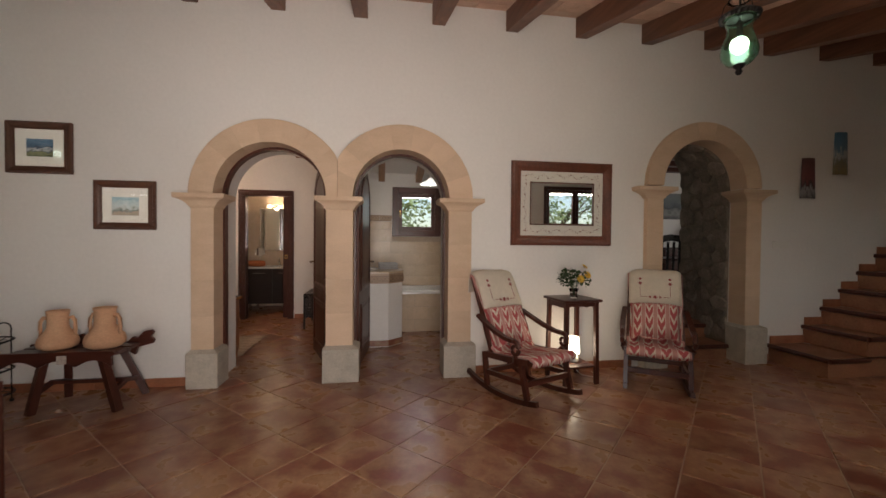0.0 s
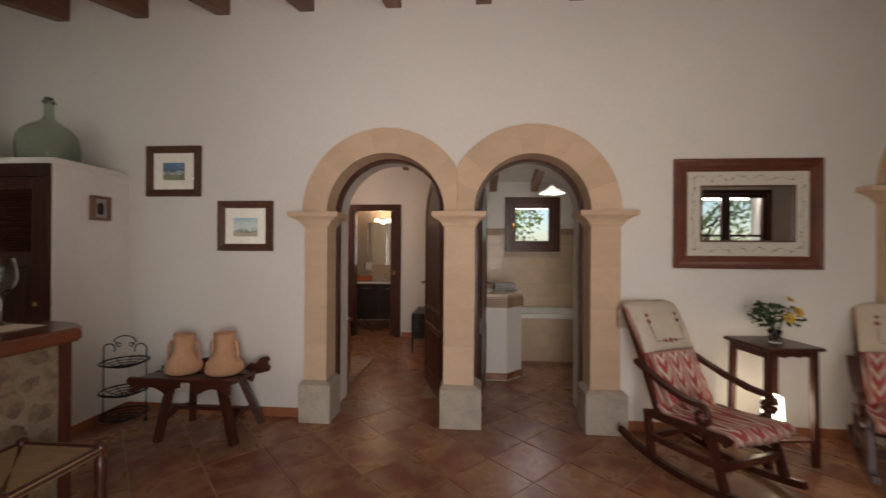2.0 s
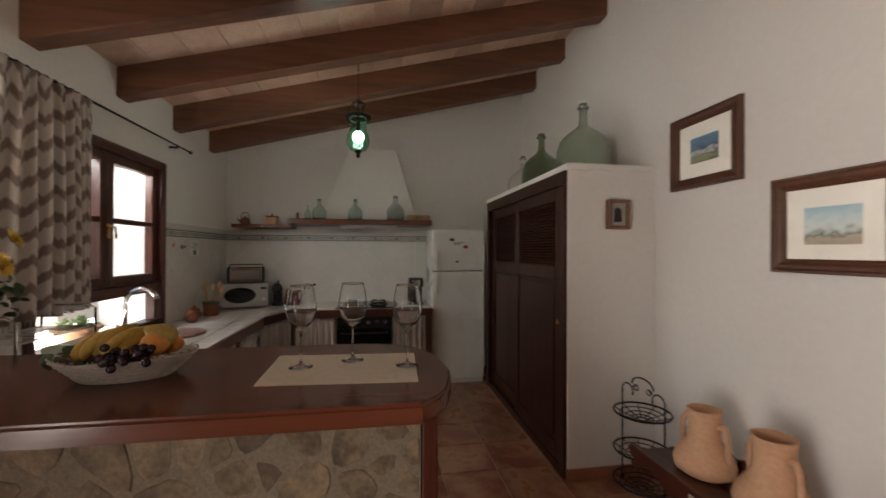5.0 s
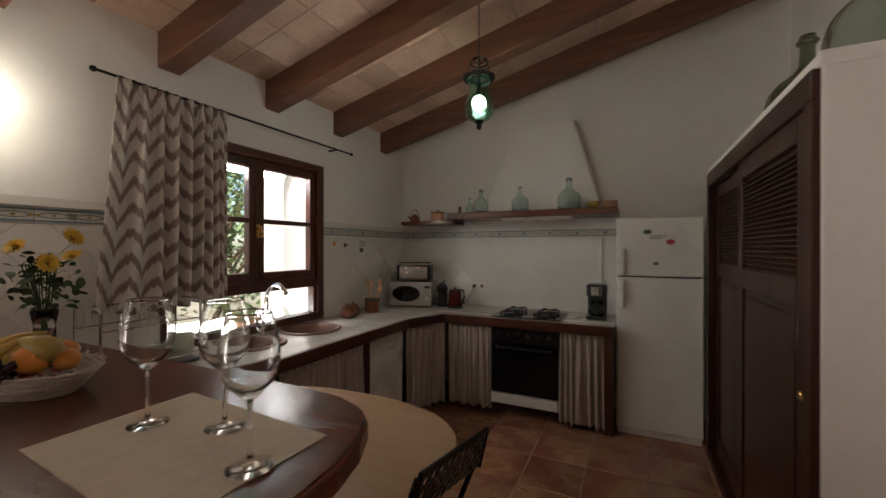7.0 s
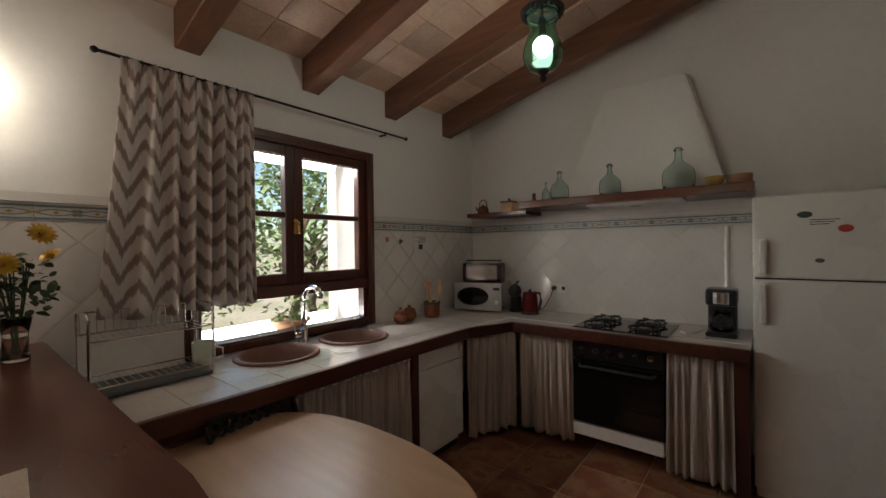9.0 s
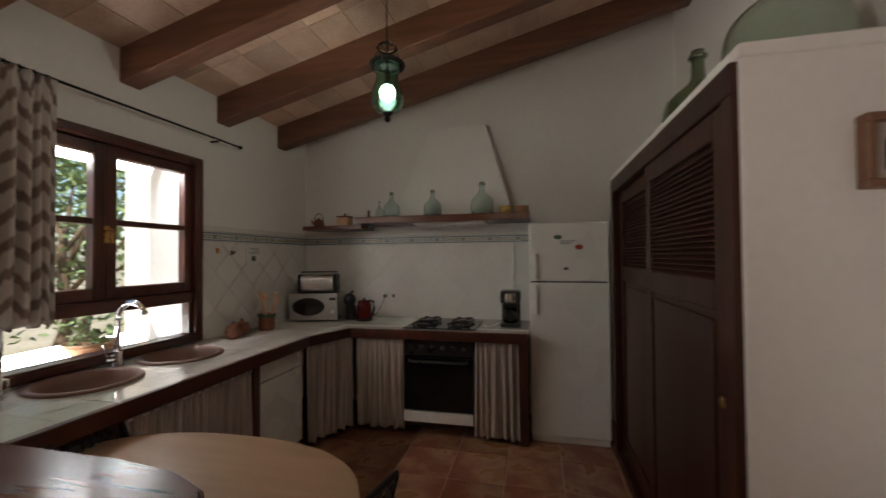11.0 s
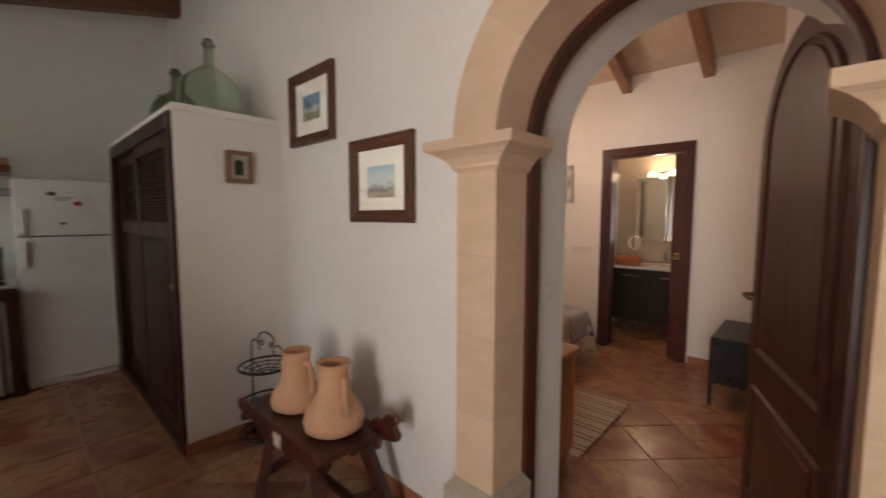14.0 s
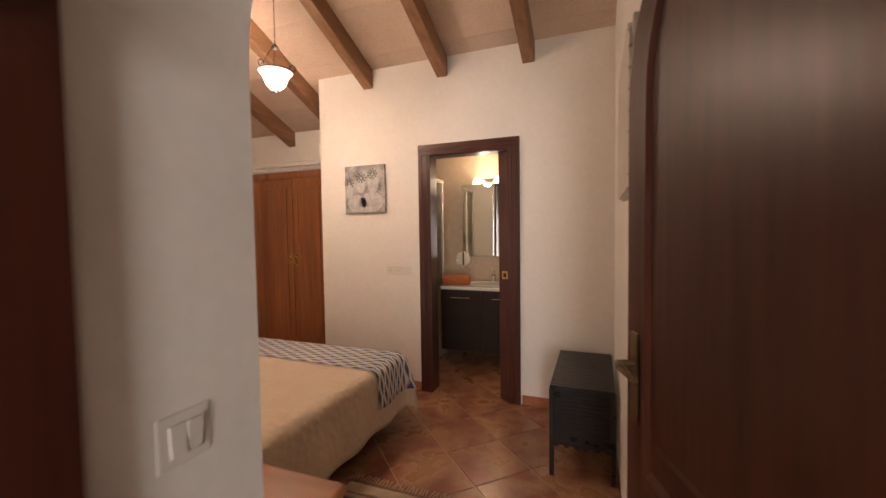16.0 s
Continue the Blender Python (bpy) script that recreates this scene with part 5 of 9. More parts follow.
for x, y, z, r, mat, nm, lb in ((0.06, 0.115, 0.135, 0.052, ORANGE, "orange", "ripe orange in the wicker basket"), (-0.06, 0.06, 0.13, 0.042, ORANGE, "orange", "ripe orange in the wicker basket"), (-0.01, 0.155, 0.12, 0.040, ORANGE, "orange", "ripe orange in the wicker basket"), (0.02, 0.01, 0.085, 0.045, ORANGE, "orange", "ripe orange in the wicker basket")):
    bm = ball(r, 1, 1, 0.95)
    o = tagged(part(nm, bm, mat, smooth=True), lb, "fruit", "fruit in the basket")
    o.matrix_basis = th.matrix_basis @ pose(x, y, z)
o = tagged(part("pear", lathe([(0.0, 0.0), (0.025, 0.003), (0.036, 0.025), (0.032, 0.05), (0.018, 0.078), (0.008, 0.092), (0.0, 0.094)], 18), PEAR, smooth=True), "yellow green pear in the wicker basket", "fruit", "fruit in the basket")
o.matrix_basis = th.matrix_basis @ pose(0.02, 0.17, 0.145, 62, 0, 30) @ Matrix.Scale(1.25, 4)
rnd = random.Random(4)
gr = thing("grape_bunch", "bunch of dark purple grapes over the basket rim", "fruit", th.matrix_basis @ pose(0.135, 0.045, 0.095))
bmg = None
for k in range(34):
    u, v, w = rnd.uniform(-0.05, 0.045), rnd.uniform(-0.08, 0.08), rnd.uniform(-0.005, 0.055)
    if bmg is None:
        ob = part("grape", ball(0.016), GRAPE, gr, smooth=True)
        bmg = ob.data
    else:
        ob = new("grape", bmg)
        ob.parent = gr
    ob.location = (u, v, w - 0.35 * abs(u))


def leaf_mesh(L, W):
    bm = bmesh.new()
    rows = []
    for k in range(6):
        f = k / 5
        w = W * math.sin(math.pi * min(1, 0.08 + 0.92 * f)) ** 0.8
        rows.append([bm.verts.new((-w, f * L, 0.15 * L * math.sin(f * 2.2) + 0.10 * w)), bm.verts.new((0, f * L, 0.15 * L * math.sin(f * 2.2))), bm.verts.new((w, f * L, 0.15 * L * math.sin(f * 2.2) + 0.10 * w))])
    for a, b in zip(rows, rows[1:]):
        for i in range(2):
            bm.faces.new((a[i], a[i + 1], b[i + 1], b[i]))
    return bm


def leaf_spray(name, centre, spread, n, L, W, seed, mat, parent=None, m=None):
    """Many small leaves round a centre, joined into one part."""
    rnd = random.Random(seed)
    out = bmesh.new()
    src = bpy.data.meshes.new("leaf_src")
    b = leaf_mesh(L, W)
    b.to_mesh(src)
    b.free()
    for k in range(n):
        while True:
            p = Vector((rnd.uniform(-1, 1), rnd.uniform(-1, 1), rnd.uniform(-1, 1)))
            if p.length < 1:
                break
        s = rnd.uniform(0.6, 1.25)
        tr = Matrix.Translation(Vector(centre) + Vector((p.x * spread[0], p.y * spread[1], p.z * spread[2]))) @ Euler((rnd.uniform(-1.0, 1.0), rnd.uniform(-0.8, 0.8), rnd.uniform(0, 6.3))).to_matrix().to_4x4() @ Matrix.Scale(s, 4)
        start = len(out.verts)
        out.from_mesh(src)
        out.verts.ensure_lookup_table()
        for v in out.verts[start:]:
            v.co = tr @ v.co
    bpy.data.meshes.remove(src)
    ob = part(name, out, mat, parent, smooth=False)
    tagged(ob, kind="stuff")
    return ob


sp = leaf_spray("dried_flowers", (0.03, -0.02, 0.085), (0.12, 0.19, 0.02), 90, 0.028, 0.010, 6, PINK, th)
sp = leaf_spray("ivy_leaves", (-0.02, -0.16, 0.085), (0.13, 0.10, 0.03), 40, 0.045, 0.016, 8, GREEN, th)


def flower(mat_p, mat_c, r):
    bms = []
    for ring, (n, tilt, L) in enumerate(((14, 12, r), (11, 35, r * 0.8), (8, 60, r * 0.55))):
        for k in range(n):
            b = leaf_mesh(L, L * 0.17)
            bms.append(moved(b, Euler((radians(tilt), 0, 2 * math.pi * (k + 0.4 * ring) / n)).to_matrix().to_4x4()))
    return joined(*bms)


PETAL = material("yellow_petal", (0.72, 0.46, 0.05), 0.5, var=0.12, scale=30, fine=120)
HEART = material("flower_heart", (0.38, 0.19, 0.03), 0.7, var=0.2, scale=60, fine=200)


def bouquet(label, m, height, spread, heads, n, seed, vase_h, vase_r):
    th = thing("flower_vase", label, "vase", m)
    part("vase", lathe([(0.0, 0.0), (vase_r * 0.85, 0.0), (vase_r * 0.8, vase_h * 0.2), (vase_r * 0.75, vase_h * 0.6), (vase_r, vase_h), (vase_r * 0.93, vase_h), (vase_r * 0.70, vase_h * 0.6), (vase_r * 0.72, 0.01), (0.0, 0.01)], 20, False), CLEAR, th, "clear glass vase", smooth=True)
    rnd = random.Random(seed)
    stems = []
    for k in range(14):
        a = rnd.uniform(0, 6.28)
        q = rnd.uniform(0.3, 1.0)
        stems.append(tube([(0.3 * vase_r * math.cos(a + 2), 0.3 * vase_r * math.sin(a + 2), 0.012), (0.4 * vase_r * math.cos(a), 0.4 * vase_r * math.sin(a), vase_h), (spread * q * math.cos(a) * 0.7, spread * q * math.sin(a) * 0.7, height * 0.8)], 0.0022, 5))
    part("stems", joined(*stems), GREEN, th)
    leaf_spray("foliage", (0, 0, height * 0.62), (spread, spread, height * 0.30), n, 0.042, 0.013, seed, GREEN, th)
    for x, y, z, r, rx, rz in heads:
        f = part("flower_head", moved(flower(PETAL, HEART, r), pose(x, y, z, rx, 0, rz)), PETAL, th, "open yellow flower")
        part("flower_heart", moved(ball(r * 0.28, 1, 1, 0.5), pose(x, y, z, rx, 0, rz) @ pose(0, 0, r * 0.12)), HEART, f)
    return th


bouquet("bunch of yellow flowers in a clear glass vase on the bar", pose(-1.46, 1.32, BZ), 0.42, 0.12, ((-0.06, 0.06, 0.44, 0.05, -60, 20), (0.03, 0.10, 0.34, 0.045, -75, 0), (0.08, 0.0, 0.40, 0.045, -50, -60), (-0.10, -0.02, 0.36, 0.045, 40, 120)), 120, 21, 0.15, 0.045)

# ---- bar stool with a rush seat ----
RUSH = material("woven_rush", (0.42, 0.29, 0.15), 0.75, var=0.2, scale=10, fine=140, bump=0.5, bump_scale=180, stretch=(0.15, 4, 1))
th = thing("bar_stool", "turned dark wooden bar stool with a woven rush seat", "stool", pose(-0.79, 2.56, 0))
S2, SH = 0.165, 0.66
for sx in (-1, 1):
    for sy in (-1, 1):
        part("leg", lathe([(0.019, 0), (0.021, 0.1), (0.017, 0.11), (0.022, 0.13), (0.021, 0.5), (0.016, 0.53), (0.022, 0.55), (0.021, 0.62), (0.013, 0.635), (0.022, 0.66), (0.020, 0.685), (0.0, 0.692)], 14), WOOD, th, smooth=True).location = (sx * S2, sy * S2, 0)
for z in (0.16, 0.36):
    for s in (-1, 1):
        part("stretcher", tube([(-S2, s * S2, z), (S2, s * S2, z)], 0.010), WOOD, th)
        part("stretcher", tube([(s * S2, -S2, z + 0.05), (s * S2, S2, z + 0.05)], 0.010), WOOD, th)
seat = part("seat", joined(tube([(-S2, -S2, SH), (S2, -S2, SH)], 0.017), tube([(-S2, S2, SH), (S2, S2, SH)], 0.017), tube([(-S2, -S2, SH), (-S2, S2, SH)], 0.017), tube([(S2, -S2, SH), (S2, S2, SH)], 0.017)), WOOD, th)
for k in range(4):
    bm = bmesh.new()
    a = radians(90 * k)
    pts = [(-S2, -S2 - 0.014, SH + 0.012), (S2, -S2 - 0.014, SH + 0.012), (0, 0, SH + 0.004)]
    v = [bm.verts.new((p[0] * math.cos(a) - p[1] * math.sin(a), p[0] * math.sin(a) + p[1] * math.cos(a), p[2])) for p in pts]
    w = [bm.verts.new((q.co.x, q.co.y, q.co.z - 0.022)) for q in v]
    bm.faces.new(v)
    bm.faces.new(w[::-1])
    for i in range(3):
        bm.faces.new((v[i], w[i], w[(i + 1) % 3], v[(i + 1) % 3]))
    ob = part("rush_panel", bm, RUSH, seat, "woven rush seat panel")

# ---- table and chairs in the kitchen ----
th = thing("kitchen_table", "small pale wooden table with rounded ends behind the bar", "table", pose(-1.91, 2.215, 0))
pts = []
for t in np.linspace(0, 2 * math.pi, 61)[:-1]:
    c, s = math.cos(t), math.sin(t)
    pts.append((0.50 * math.copysign(abs(c) ** (2 / 2.5), c), 0.66 * math.copysign(abs(s) ** (2 / 2.5), s)))
top = prism(pts, "z", 0.718, 0.742)
bmesh.ops.bevel(top, geom=[e for e in top.edges if abs(e.verts[0].co.z - e.verts[1].co.z) < 1e-4], offset=0.005, segments=2, affect="EDGES")
part("tabletop", top, BIRCH, th)
for sx in (-1, 1):
    for sy in (-1, 1):
        part("leg", box(sx * 0.26 - 0.022, sx * 0.26 + 0.022, sy * 0.42 - 0.022, sy * 0.42 + 0.022, 0, 0.718, 0.004), BIRCH, th)
part("apron", joined(box(-0.26, 0.26, -0.43, -0.41, 0.63, 0.716), box(-0.26, 0.26, 0.41, 0.43, 0.63, 0.716)), BIRCH, th)


def folding_chair(m):
    th = thing("folding_chair", "black metal folding chair with perforated backrest", "chair", m, "folding chairs")
    w = 0.20
    for s in (-1, 1):
        part("back_leg", tube([(s * w, -0.21, 0.0), (s * w, 0.06, 0.46), (s * w, 0.20, 0.80)], 0.011), BLACKIRON, th)
        part("front_leg", tube([(s * (w - 0.025), 0.22, 0.0), (s * (w - 0.025), -0.17, 0.45)], 0.011), BLACKIRON, th)
    seat = box(-w + 0.02, w - 0.02, -0.19, 0.18, 0.435, 0.452, 0.006)
    part("seat", seat, BLACK, th)
    # perforated back: a grid of bars left between round holes
    n, rows = 9, 3
    bm = bmesh.new()
    W, H = 2 * w - 0.03, 0.15
    cw, ch = W / n, H / rows
    for i in range(n):
        for j in range(rows):
            cx, cz = -W / 2 + (i + 0.5) * cw, (j + 0.5) * ch
            ring_o, ring_i = [], []
            for k in range(8):
                a = 2 * math.pi * k / 8 + math.pi / 8
                c, s = math.cos(a), math.sin(a)
                q = 1 / max(abs(c), abs(s))
                ring_o.append(bm.verts.new((cx + cw / 2 * c * q, 0, cz + ch / 2 * s * q)))
                ring_i.append(bm.verts.new((cx + 0.34 * cw * c, 0, cz + 0.34 * cw * s)))
            for k in range(8):
                bm.faces.new((ring_o[k], ring_o[(k + 1) % 8], ring_i[(k + 1) % 8], ring_i[k]))
    bmesh.ops.remove_doubles(bm, verts=bm.verts, dist=0.0004)
    ob = part("backrest", moved(bm, pose(0, 0.165, 0.665, -16)), BLACK, th, "black perforated backrest")
    md = ob.modifiers.new("thickness", "SOLIDIFY")
    md.thickness = 0.006
    part("back_frame", tube([(-w, 0.165, 0.66), (-w + 0.01, 0.207, 0.815), (w - 0.01, 0.207, 0.815), (w, 0.165, 0.66)], 0.010), BLACKIRON, th)
    part("crossbar", tube([(-w, -0.10, 0.19), (w, -0.10, 0.19)], 0.008), BLACKIRON, th)
    return th


folding_chair(pose(-2.16, 1.87, 0, 0, 0, 190))
folding_chair(pose(-1.99, 2.72, 0, 0, 0, -12))

# ---- on the worktop ----
th = thing("microwave", "silver microwave oven with an oval dark window", "microwave", pose(-4.56, 1.27, CZ + 0.001, 0, 0, 14))
part("body", box(-0.17, 0.17, -0.23, 0.23, 0.012, 0.265, 0.012), STEEL, th)
part("front_panel", box(0.168, 0.182, -0.23, 0.23, 0.012, 0.265, 0.008), material("silver_paint", (0.50, 0.49, 0.47), 0.35, 0.4, var=0.03), th)
part("door_window", moved(lathe([(0.0, 0.004), (0.9, 0.004), (1.0, 0.0)], 32), Matrix.Translation((0.182, -0.045, 0.14)) @ Euler((0, radians(90), 0)).to_matrix().to_4x4() @ Matrix.Diagonal((0.085, 0.155, 1, 1))), BLACKGLASS, th)
part("dial", moved(lathe([(0.0, 0.014), (0.018, 0.012), (0.02, 0.0)], 16), pose(0.182, 0.185, 0.09, 0, 90)), WHITE, th)
part("display", box(0.181, 0.184, 0.155, 0.215, 0.20, 0.225), BLACK, th)
th = thing("toaster", "brushed steel and black long-slot toaster on the microwave", "toaster", pose(-4.57, 1.27, CZ + 0.268, 0, 0, 14) @ Matrix.Scale(1.12, 4))
part("body", box(-0.075, 0.075, -0.165, 0.165, 0.0, 0.155, 0.035, 4), STEEL, th)
part("end_cap", box(-0.078, 0.078, 0.135, 0.172, 0.0, 0.158, 0.03, 3), BLACK, th)
part("end_cap", box(-0.078, 0.078, -0.172, -0.135, 0.0, 0.158, 0.03, 3), BLACK, th)
part("warming_rack", joined(tube([(-0.03, -0.15, 0.155), (-0.03, -0.15, 0.178), (-0.03, 0.15, 0.178), (-0.03, 0.15, 0.155)], 0.005), tube([(0.03, -0.15, 0.155), (0.03, -0.15, 0.178), (0.03, 0.15, 0.178), (0.03, 0.15, 0.155)], 0.005)), BLACK, th)
th = thing("capsule_coffee_maker", "small rounded black capsule coffee maker", "coffee maker", pose(-4.60, 1.60, CZ + 0.001))
part("base", lathe([(0.0, 0), (0.065, 0), (0.065, 0.03), (0.05, 0.035), (0.05, 0.14), (0.0, 0.14)], 20), BLACK, th)
part("head", moved(ball(0.062, 1, 1, 1.1), pose(0.02, 0, 0.19)), BLACK, th, smooth=True)
part("lever", tube([(0.0, 0, 0.24), (-0.03, 0, 0.27), (-0.05, 0, 0.27)], 0.010), BLACK, th)
RED = material("red_enamel", (0.11, 0.007, 0.007), 0.18, 0.2, var=0.06)
th = thing("electric_kettle", "red metal electric kettle with black handle", "kettle", pose(-4.55, 1.765, CZ + 0.001))
part("body", lathe([(0.0, 0.018), (0.072, 0.018), (0.076, 0.03), (0.066, 0.14), (0.058, 0.185), (0.05, 0.192), (0.0, 0.20)], 26), RED, th, smooth=True)
part("base", lathe([(0.0, 0), (0.08, 0), (0.08, 0.016), (0.0, 0.017)], 24), BLACK, th)
part("handle", tube([(0, 0.05, 0.19), (0, 0.095, 0.185), (0, 0.105, 0.12), (0, 0.085, 0.05)], 0.012), BLACK, th)
part("lid_knob", moved(lathe([(0.0, 0.02), (0.014, 0.016), (0.012, 0.0)], 12), pose(0, 0, 0.198)), BLACK, th)
th = thing("wall_socket", "white double socket with a plugged-in lead behind the kettle", "socket", pose(WEST + 0.016, 1.93, 1.09))
part("plate", box(0, 0.010, -0.085, 0.085, -0.042, 0.042, 0.004), WHITE, th)
part("plug", moved(lathe([(0.0, 0.03), (0.018, 0.028), (0.02, 0.0)], 14), pose(0.010, -0.04, 0, 0, 90)), BLACK, th)
part("lead", tube([(0.035, -0.04, -0.01), (0.06, -0.06, -0.08), (0.10, -0.10, -0.17), (0.17, -0.14, -0.205)], 0.004, 6), BLACK, th)
part("switch_lamp", box(0.010, 0.013, 0.03, 0.06, -0.015, 0.015, 0.002), RED, th)
th = thing("coffee_machine", "black and steel filter coffee machine with glass jug", "coffee maker", pose(-4.48, 3.17, CZ + 0.001))
part("base", box(-0.09, 0.09, -0.085, 0.085, 0, 0.03, 0.01), BLACK, th)
part("tower", box(-0.10, -0.02, -0.08, 0.08, 0.03, 0.29, 0.012), BLACK, th)
part("filter_head", box(-0.10, 0.085, -0.085, 0.085, 0.20, 0.31, 0.018), BLACK, th)
part("steel_band", lathe([(0.083, 0.215), (0.085, 0.22), (0.085, 0.285), (0.083, 0.29)], 26, False), STEEL, th).location = (0.012, 0, 0)
jug = part("jug", lathe([(0.0, 0.034), (0.055, 0.034), (0.068, 0.06), (0.065, 0.11), (0.045, 0.16), (0.042, 0.16), (0.061, 0.11), (0.064, 0.06), (0.0, 0.038)], 22, False), CLEAR, th, smooth=True)
jug.location = (0.025, 0, 0)
part("jug_handle", tube([(0.09, 0.0, 0.15), (0.125, 0, 0.14), (0.125, 0, 0.07), (0.09, 0, 0.06)], 0.008), BLACK, th)
tagged(part("cooking_lead", tube([(-4.60, 3.05, CZ + 0.005), (-4.45, 3.02, CZ + 0.005), (-4.38, 2.98, CZ + 0.005), (-4.45, 2.94, CZ + 0.005)], 0.004, 6), WHITE), "thin white lead lying on the worktop", "lead")
tagged(part("pipe_cover", tube([(WEST + 0.022, 3.18, 0.90), (WEST + 0.022, 3.18, 1.60)], 0.012, 8), WHITE), "white pipe rising behind the hob", "pipe")
POTC = material("glazed_brown_pottery", (0.22, 0.075, 0.035), 0.22, var=0.15, scale=12, fine=60)
for x, y in ((-3.56, 1.14), (-3.70, 1.10)):
    th = thing("sugar_pot", "small brown glazed lidded pot on the worktop", "pot", pose(x, y, CZ + 0.001) @ Matrix.Scale(1.15, 4), "small lidded pots")
    part("body", lathe([(0.0, 0), (0.03, 0), (0.05, 0.025), (0.052, 0.05), (0.04, 0.07), (0.036, 0.075), (0.0, 0.075)], 20), POTC, th, smooth=True)
    part("lid", lathe([(0.044, 0.075), (0.040, 0.082), (0.016, 0.094), (0.008, 0.098), (0.013, 0.108), (0.0, 0.114)], 18), POTC, th, smooth=True)
    for s in (-1, 1):
        part("handle", tube([(s * 0.046, 0, 0.06), (s * 0.064, 0, 0.055), (s * 0.060, 0, 0.035), (s * 0.050, 0, 0.03)], 0.005, 6), POTC, th)
th = thing("utensil_pot", "brown clay pot with green rim holding wooden spoons", "pot", pose(-3.93, 1.15, CZ + 0.001) @ Matrix.Scale(1.2, 4))
part("pot", lathe([(0.0, 0), (0.05, 0), (0.056, 0.02), (0.056, 0.10), (0.06, 0.11), (0.053, 0.11), (0.05, 0.03), (0.0, 0.03)], 22), POTC, th)
part("rim", lathe([(0.057, 0.092), (0.0605, 0.095), (0.0615, 0.112), (0.055, 0.113)], 22, False), material("green_glaze", (0.06, 0.10, 0.06), 0.25, var=0.2), th)
for k, (dx, dy, h) in enumerate(((-0.03, -0.06, 0.25), (0.02, -0.03, 0.27), (0.05, 0.03, 0.25), (-0.02, 0.05, 0.26), (0.0, 0.07, 0.22))):
    part("wooden_spoon", joined(tube([(dx * 0.3, dy * 0.3, 0.04), (dx, dy, h - 0.05)], 0.006, 6), moved(ball(0.024, 0.5, 0.9, 1.4, 1), pose(dx * 1.15, dy * 1.15, h - 0.02))), CLAY, th)
th = thing("mug", "pale green and white ceramic mug beside the sink", "mug", pose(-2.15, 1.09, CZ + 0.001) @ Matrix.Scale(1.2, 4))
part("body", lathe([(0.0, 0), (0.04, 0), (0.044, 0.01), (0.046, 0.105), (0.042, 0.105), (0.04, 0.012), (0.0, 0.012)], 24), material("pale_green_ceramic", (0.50, 0.54, 0.42), 0.3, var=0.06), th, smooth=True)
part("handle", tube([(-0.03, 0.035, 0.085), (-0.055, 0.06, 0.075), (-0.055, 0.06, 0.035), (-0.03, 0.035, 0.025)], 0.005, 6), WHITE, th)
th = thing("dish_rack", "two-tier chrome wire dish rack with a grey drip tray", "dish rack", pose(-1.89, 1.17, CZ + 0.001))
part("drip_tray", box(-0.235, 0.235, -0.12, 0.12, 0.005, 0.022, 0.006), material("grey_plastic", (0.10, 0.10, 0.10), 0.4, var=0.1), th)
for s in (-1, 1):
    part("end_frame", tube([(s * 0.23, -0.12, 0.0), (s * 0.23, -0.12, 0.33), (s * 0.23, -0.09, 0.345), (s * 0.23, 0.09, 0.345), (s * 0.23, 0.12, 0.33), (s * 0.23, 0.12, 0.0)], 0.006), CHROME, th)
for z in (0.05, 0.24):
    for y in (-0.12, 0.12):
        part("rail", tube([(-0.23, y, z), (0.23, y, z)], 0.004, 6), CHROME, th)
    for k in range(16):
        part("wire", tube([(-0.22 + 0.0293 * k, -0.12, z), (-0.22 + 0.0293 * k, 0.12, z)], 0.002, 5), CHROME, th)
for k in range(16):
    part("wire", tube([(-0.22 + 0.0293 * k, -0.12, 0.24), (-0.22 + 0.0293 * k, -0.12, 0.335)], 0.002, 5), CHROME, th)
part("rail", tube([(-0.23, -0.12, 0.335), (0.23, -0.12, 0.335)], 0.004, 6), CHROME, th)

# things on the window wall
th = thing("wall_hook", "small brown pot-shaped hook on the tiled wall", "hook", pose(-3.72, SOUTH + 0.012, 1.53))
part("hook", joined(box(-0.012, 0.012, 0, 0.008, -0.02, 0.02, 0.003, 1), tube([(0, 0.006, 0), (0, 0.03, -0.005), (0, 0.035, 0.015)], 0.005, 6)), COPPER, th)
th = thing("paper_notice", "small white printed paper notice taped to the tiles", "notice", pose(-3.98, SOUTH + 0.012, 1.52) @ Matrix.Scale(1.35, 4))
part("sheet", box(-0.07, 0.07, 0, 0.001, -0.055, 0.055), material("paper", (0.72, 0.70, 0.66), 0.8, var=0.03), th)
for k in range(5):
    part("printed_line", box(-0.05, 0.05 - 0.02 * (k % 3), 0.001, 0.0016, 0.036 - 0.009 * k, 0.039 - 0.009 * k), BLACK, th)
part("printed_block", box(-0.02, 0.02, 0.001, 0.0016, -0.045, -0.012), BLACK, th)
tagged(part("orange_hook", box(-3.585, -3.555, SOUTH + 0.012, SOUTH + 0.024, 1.525, 1.565, 0.005), ORANGE), "small orange sticker hook on the tiles", "hook")

# curtain on its rod
IKAT = bpy.data.materials.new("ikat_curtain")
IKAT.use_nodes = True
nt = IKAT.node_tree
tcn = nt.nodes.new("ShaderNodeTexCoord")
sepn = nt.nodes.new("ShaderNodeSeparateXYZ")
nt.links.new(tcn.outputs["UV"], sepn.inputs[0])


def node_math(nt, op, a, b=None):
    n = nt.nodes.new("ShaderNodeMath")
    n.operation = op
    for k, v in enumerate((a, b)):
        if v is None:
            continue
        if isinstance(v, (int, float)):
            n.inputs[k].default_value = v
        else:
            nt.links.new(v, n.inputs[k])
    return n.outputs[0]


